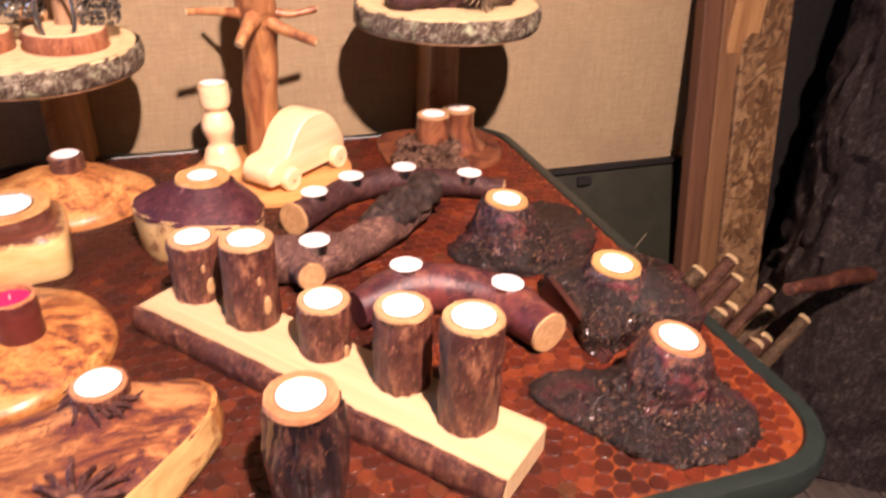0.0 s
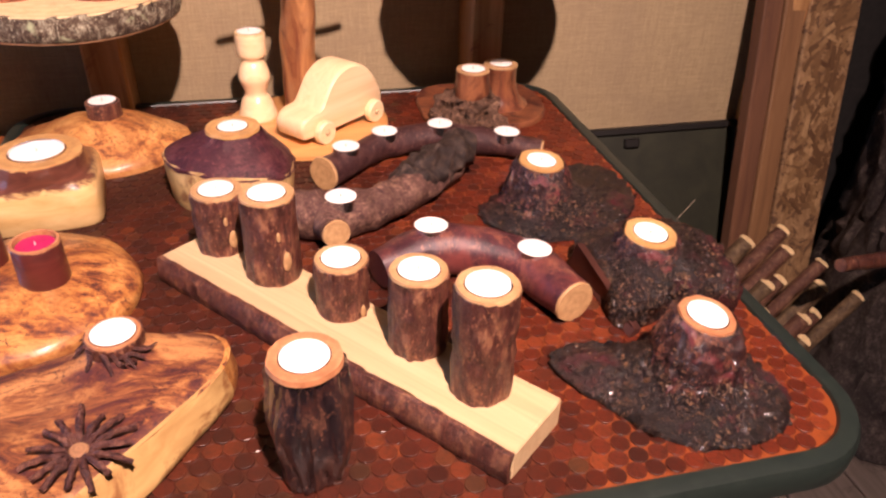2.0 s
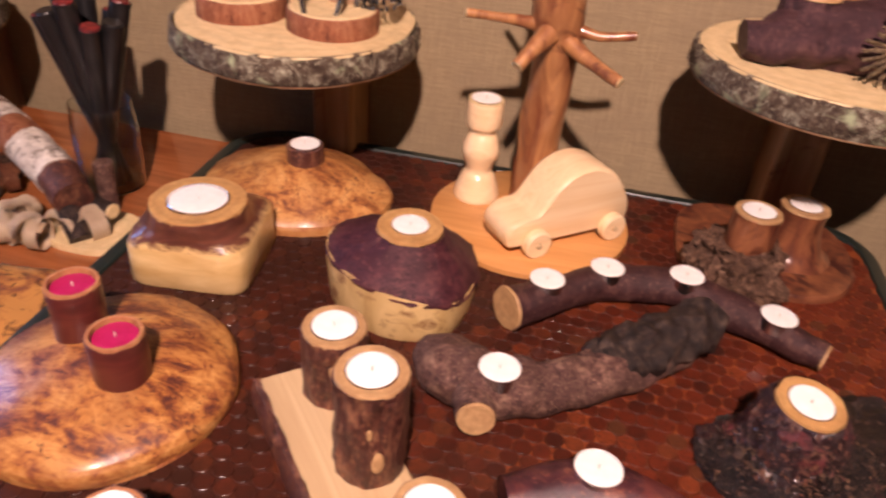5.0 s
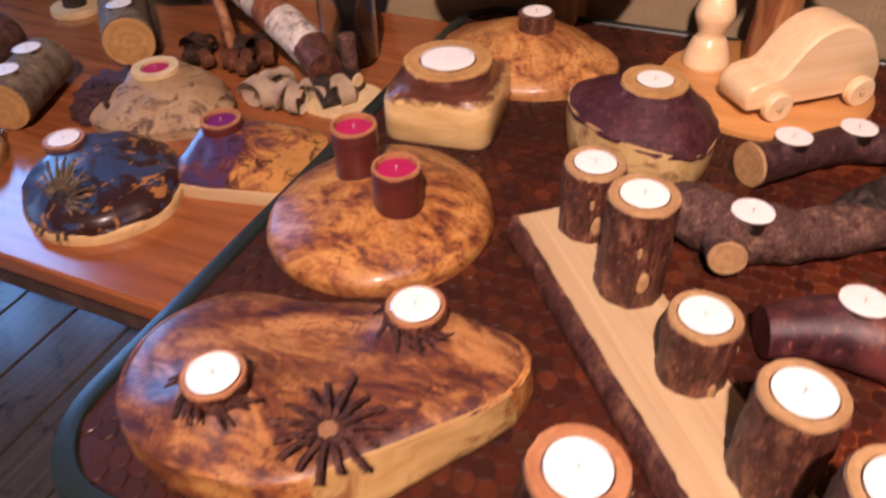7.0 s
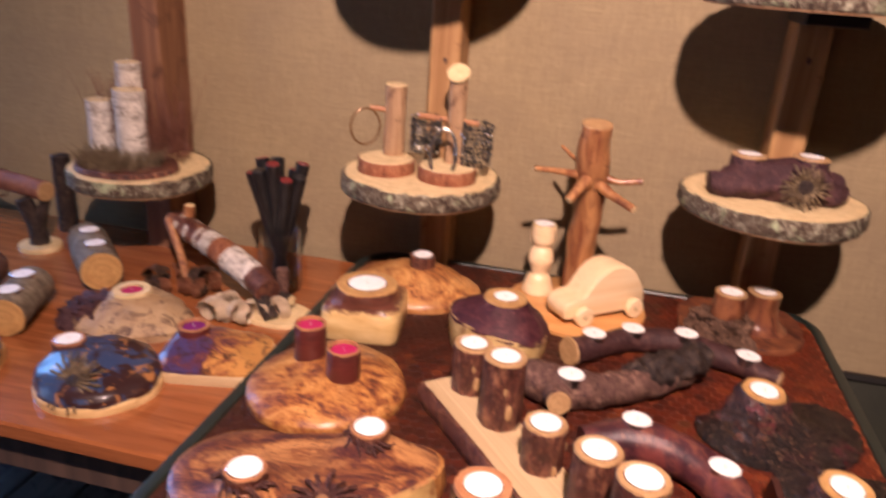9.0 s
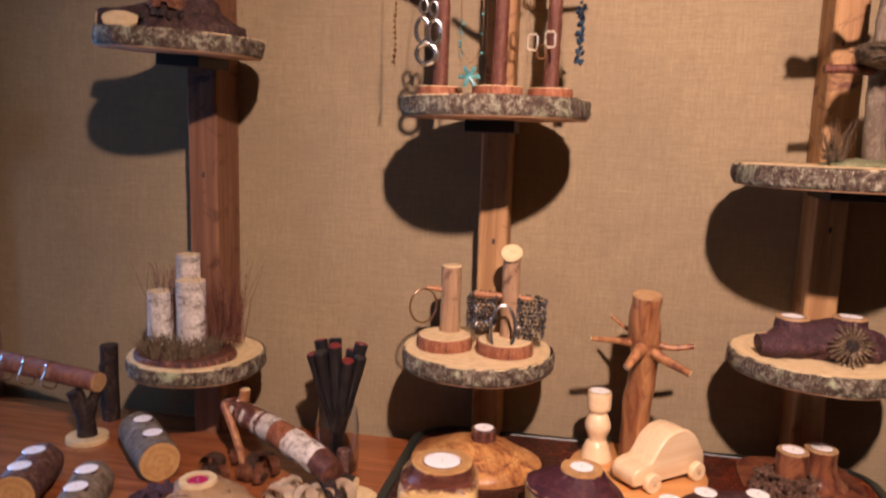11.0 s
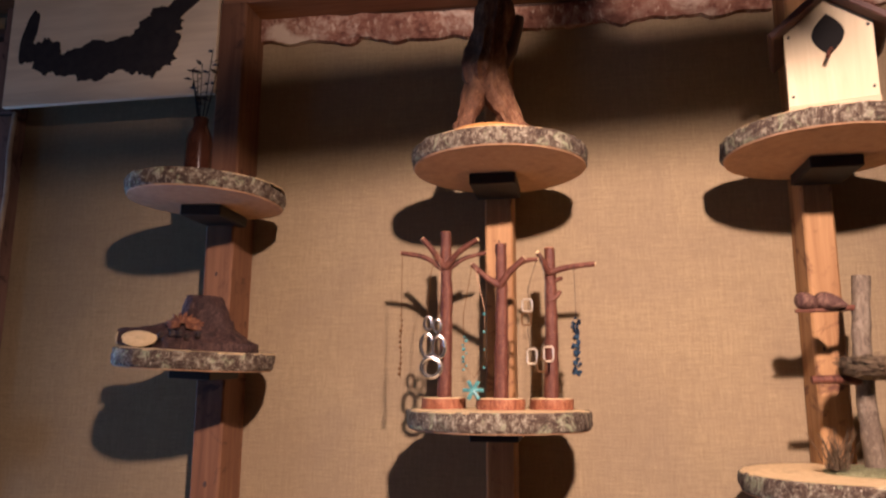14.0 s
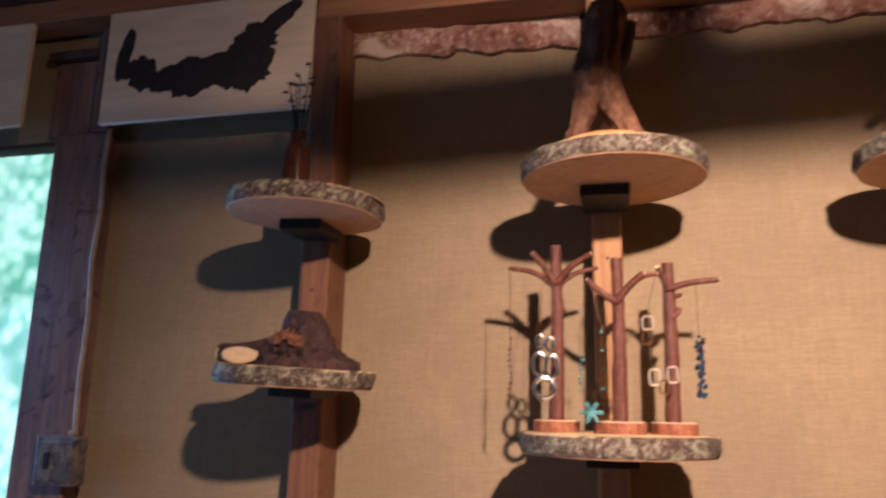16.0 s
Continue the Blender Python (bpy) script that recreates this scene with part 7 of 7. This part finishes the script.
for a, b, c, d in ((-0.2475, 0.2475, ln - 0.012, ln + 0.004), (0.2355, 0.2475, 0.0, ln - 0.012), (-0.2475, -0.2355, 0.0, ln - 0.012)):
    part("edging", box(b - a, 0.032, d - c, 0.003, ((a + b) / 2, 0.008, c)), M["iron"], cs, "black metal edging", m=pose(0, 0, 0, -ang, 0, 0), smooth=False)
part("hasp", box(0.036, 0.010, 0.022, 0.003, (-0.02, -0.006, ln - 0.042)), M["iron"], cs, m=pose(0, 0, 0, -ang, 0, 0), smooth=False)
part("scratch", box(0.0014, 0.0010, 0.17, 0, (0, 0, 0)), M["conduit"], cs, "pale scratch", m=pose(0, 0, 0, -ang, 0, 0) @ pose(0.02, -0.0012, 0.36, 0, 48, 0), smooth=False)
leaning("plank", 1.560, 1.604, 1.640, 1.30, 0.18, 0.035, M["plank_red"], "reddish plank leaning against the wall", "plank")
leaning("plank", 1.606, 1.655, 1.636, 1.36, 0.18, 0.034, M["plank_tan"], "smooth tan plank leaning against the wall", "plank")
osb, ang, ln = leaning("strand_board", 1.658, 1.782, 1.630, 1.40, 0.18, 0.03, M["osb"], "strand board offcut leaning against the wall", "board")
rnd = random.Random(40)
strand = bmesh.new()
for k in range(420):
    cx, cz, a = rnd.uniform(-0.052, 0.052), rnd.uniform(0.45, ln - 0.02), rnd.gauss(1.2, 0.6)
    l, w, h = rnd.uniform(0.012, 0.030), rnd.uniform(0.003, 0.008), rnd.uniform(0.0006, 0.0016)
    u, v = Vector((math.cos(a), 0, math.sin(a))) * l, Vector((-math.sin(a), 0, math.cos(a))) * w
    q = [Vector((cx, 0.0004, cz)) + i * u + j * v for i, j in ((-1, -0.8), (0.9, -1), (1, 0.7), (-0.8, 1))]
    q = [Vector((min(max(p.x, -0.0605), 0.0605), p.y, p.z)) for p in q]
    low = [strand.verts.new(p) for p in q]
    top = [strand.verts.new((0.96 * p.x + 0.04 * cx, -h, 0.96 * p.z + 0.04 * cz)) for p in q]
    strand.faces.new(top)
    for i in range(4):
        strand.faces.new((low[i], low[(i + 1) % 4], top[(i + 1) % 4], top[i]))
tagged(part("strand", strand, M["strand"], osb, "pressed wood strands", m=pose(0, 0, 0, -ang, 0, 0), smooth=False), kind="stuff")
# Black sheet stands in for the shade between board and trunk.
leaning("dark_sheet", 1.775, 2.60, 1.845, 1.75, 0.01, 0.012, M["gapblack"], "black sheet put in for the shade beside the trunk", "sheet")
M["bark_trunk"] = mat("rough_grey_trunk_bark", bark_like((0.012, 0.009, 0.008), (0.032, 0.024, 0.021), (0.12, 0.095, 0.08), 80, 0.7, 1.0), 0.85)
def tree_trunk():
    e = thing("tree_trunk", 2.0, 1.56, 0, "large upright dark tree trunk with rough bark", "tree trunk")
    bm = bmesh.new()
    rows = []
    for j in range(90):
        z = 2.2 * (j / 89) ** 1.2
        r0 = 0.225 + 0.065 * math.exp(-z / 0.22)
        row = []
        for i in range(110):
            a = 2 * math.pi * i / 110
            p = Vector((math.cos(a), math.sin(a), 0)) * r0 + Vector((0, 0, z))
            r = r0 + 0.030 * noise.noise(Vector((p.x * 6, p.y * 6, z * 3))) + 0.022 * noise.fractal(Vector((p.x * 22, p.y * 22, z * 11)), 0.6, 2.0, 4) * (1 if z > 0 else 0.4)
            row.append((r * math.cos(a) + 0.02 * z, r * math.sin(a), z))
        rows.append(row)
    ring_mesh(bm, rows, True, True)
    part("bark", bm, M["bark_trunk"], e)
    part("limb_stub", tube([(-0.10, -0.08, 0.46, 0.024), (-0.25, -0.14, 0.520, 0.017), (-0.40, -0.19, 0.555, 0.014), (-0.505, -0.22, 0.580, 0.012)], 18, 18, 0.003, 40, 3), M["bark"], e, "bare side limb")


tree_trunk()


def stick_bundle():
    """Short sticks joined side by side in a stepped fan on a post."""
    e = thing("stick_mat", 1.45, 1.50, 0.0, "stepped fan of short cut sticks joined side by side", "stick mat")
    rnd = random.Random(17)
    d = Vector((0.64, 0.06, 0.72)).normalized()
    step = Vector((0.0250, -0.0136, -0.0236))
    part("post", tube([(0, 0, 0, 0.045), (0.01, 0, 0.15, 0.04), (0.03, 0, 0.27, 0.036)], 8, 18, 0.003, 40, 2), M["bark_dark"], e)
    for j in range(3):
        for i in range(8 if j == 0 else 7):
            top = Vector((0.048, 0.05, 0.534)) + step * (i + 0.5 * (j % 2)) + d * (0.036 * ((i * 2 + j) % 3) - 0.045 + rnd.uniform(-0.010, 0.010) - 0.100 * j)
            top += Vector((-0.012, -0.02, 0.012)) * j
            l, r = rnd.uniform(0.13, 0.17), rnd.uniform(0.0132, 0.0165)
            p = top - d * l
            st = part("stick", tube([(*p, r), (*(p + d * l * 0.5), r * 1.03), (*top, r)], 8, 18, 0.0016, 50, i * 3 + j), M["stickbark" if rnd.random() < 0.6 else "stickbark_red"], e)
            n = (d + Vector((rnd.uniform(-0.35, -0.1), rnd.uniform(-0.5, -0.2), rnd.uniform(0.1, 0.4)))).normalized()
            part("sawn_end", disc_cut(r * 1.06, 0, 0, 18, 0, 0, 0.004), M["cut_pale"], st, m=tilt_to(*(top + d * 0.004), n))


M["stickbark_red"] = mat("reddish_stick_bark", bark_like((0.035, 0.014, 0.010), (0.085, 0.036, 0.022), (0.18, 0.10, 0.06), 60, 0.6, 0.6), 0.7)
M["stickbark"] = mat("olive_brown_stick_bark", bark_like((0.035, 0.022, 0.012), (0.090, 0.056, 0.029), (0.20, 0.14, 0.08), 60, 0.6, 0.6), 0.7)
stick_bundle()


# ---- pennies, nearest first, last in the file ----
PR = 0.00945
coin_rows, near_coins = [], []
inside = rounded(TX0 + 0.0135, TX1 - 0.0135, TY0 + 0.0135, TY1 - 0.0135, TR - 0.012)


def in_outline(x, y, m=0.45 * PR):
    x0, x1, y0, y1, r = TX0 + 0.013 + m, TX1 - 0.013 - m, TY0 + 0.013 + m, TY1 - 0.013 - m, TR - 0.012 - m
    if not (x0 <= x <= x1 and y0 <= y <= y1):
        return False
    dx, dy = max(x0 + r - x, 0, x - x1 + r), max(y0 + r - y, 0, y - y1 + r)
    return dx * dx + dy * dy <= r * r or dx == 0 or dy == 0


rnd = random.Random(3)
iy = 0
y = TY0 + 0.0235
while y < TY1:
    x = TX0 + 0.0235 + (iy % 2) * 0.0097
    while x < TX1:
        if in_outline(x, y):
            near_coins.append((x + rnd.uniform(-7e-4, 7e-4), y + rnd.uniform(-7e-4, 7e-4)))
        x += 0.0194
    y += 0.0170
    iy += 1


def coin_mesh():
    bm = bmesh.new()
    ring_mesh(bm, [[(r * math.cos(a), r * math.sin(a), z) for a in (2 * math.pi * i / 14 for i in range(14))] for r, z in ((PR, -0.0016), (PR, -0.0001), (PR - 0.0004, 0.0002), (PR - 0.0011, 0.0002), (PR - 0.0014, -0.0001))], False, True)
    me = bpy.data.meshes.new("coin")
    bm.to_mesh(me)
    bm.free()
    me.materials.append(M["coin"])
    return me


CM = coin_mesh()
near = [c for c in near_coins if c[1] < 1.02 and c[0] > 0.40][:300]
far = [c for c in near_coins if c not in set(near)]
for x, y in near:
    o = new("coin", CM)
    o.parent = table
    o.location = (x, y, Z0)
    o.rotation_euler = (rnd.uniform(-0.02, 0.02), rnd.uniform(-0.02, 0.02), rnd.uniform(0, 6.28))
V = np.array([v.co[:] for v in CM.vertices])
F = [tuple(p.vertices) for p in CM.polygons]
verts, faces = [], []
for k, (x, y) in enumerate(far):
    verts.append(V + np.array((x, y, Z0)))
    faces += [tuple(i + k * len(V) for i in f) for f in F]
me = bpy.data.meshes.new("penny_inlay")
me.from_pydata(np.vstack(verts).tolist(), [], faces)
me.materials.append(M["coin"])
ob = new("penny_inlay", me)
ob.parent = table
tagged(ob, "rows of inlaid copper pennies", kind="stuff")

# ---- floor planks ----
first = part("plank", box(0.160, 4.3, 0.02, 0.003, (0, 0, -0.02)), M["floor"], floor, smooth=False)
first.location = (-2.5, -0.2, 0.0)
for k in range(1, 34):
    o = new("plank", first.data)
    o.parent = floor
    o.location = (-2.5 + 0.1655 * k, -0.2, 0.0)
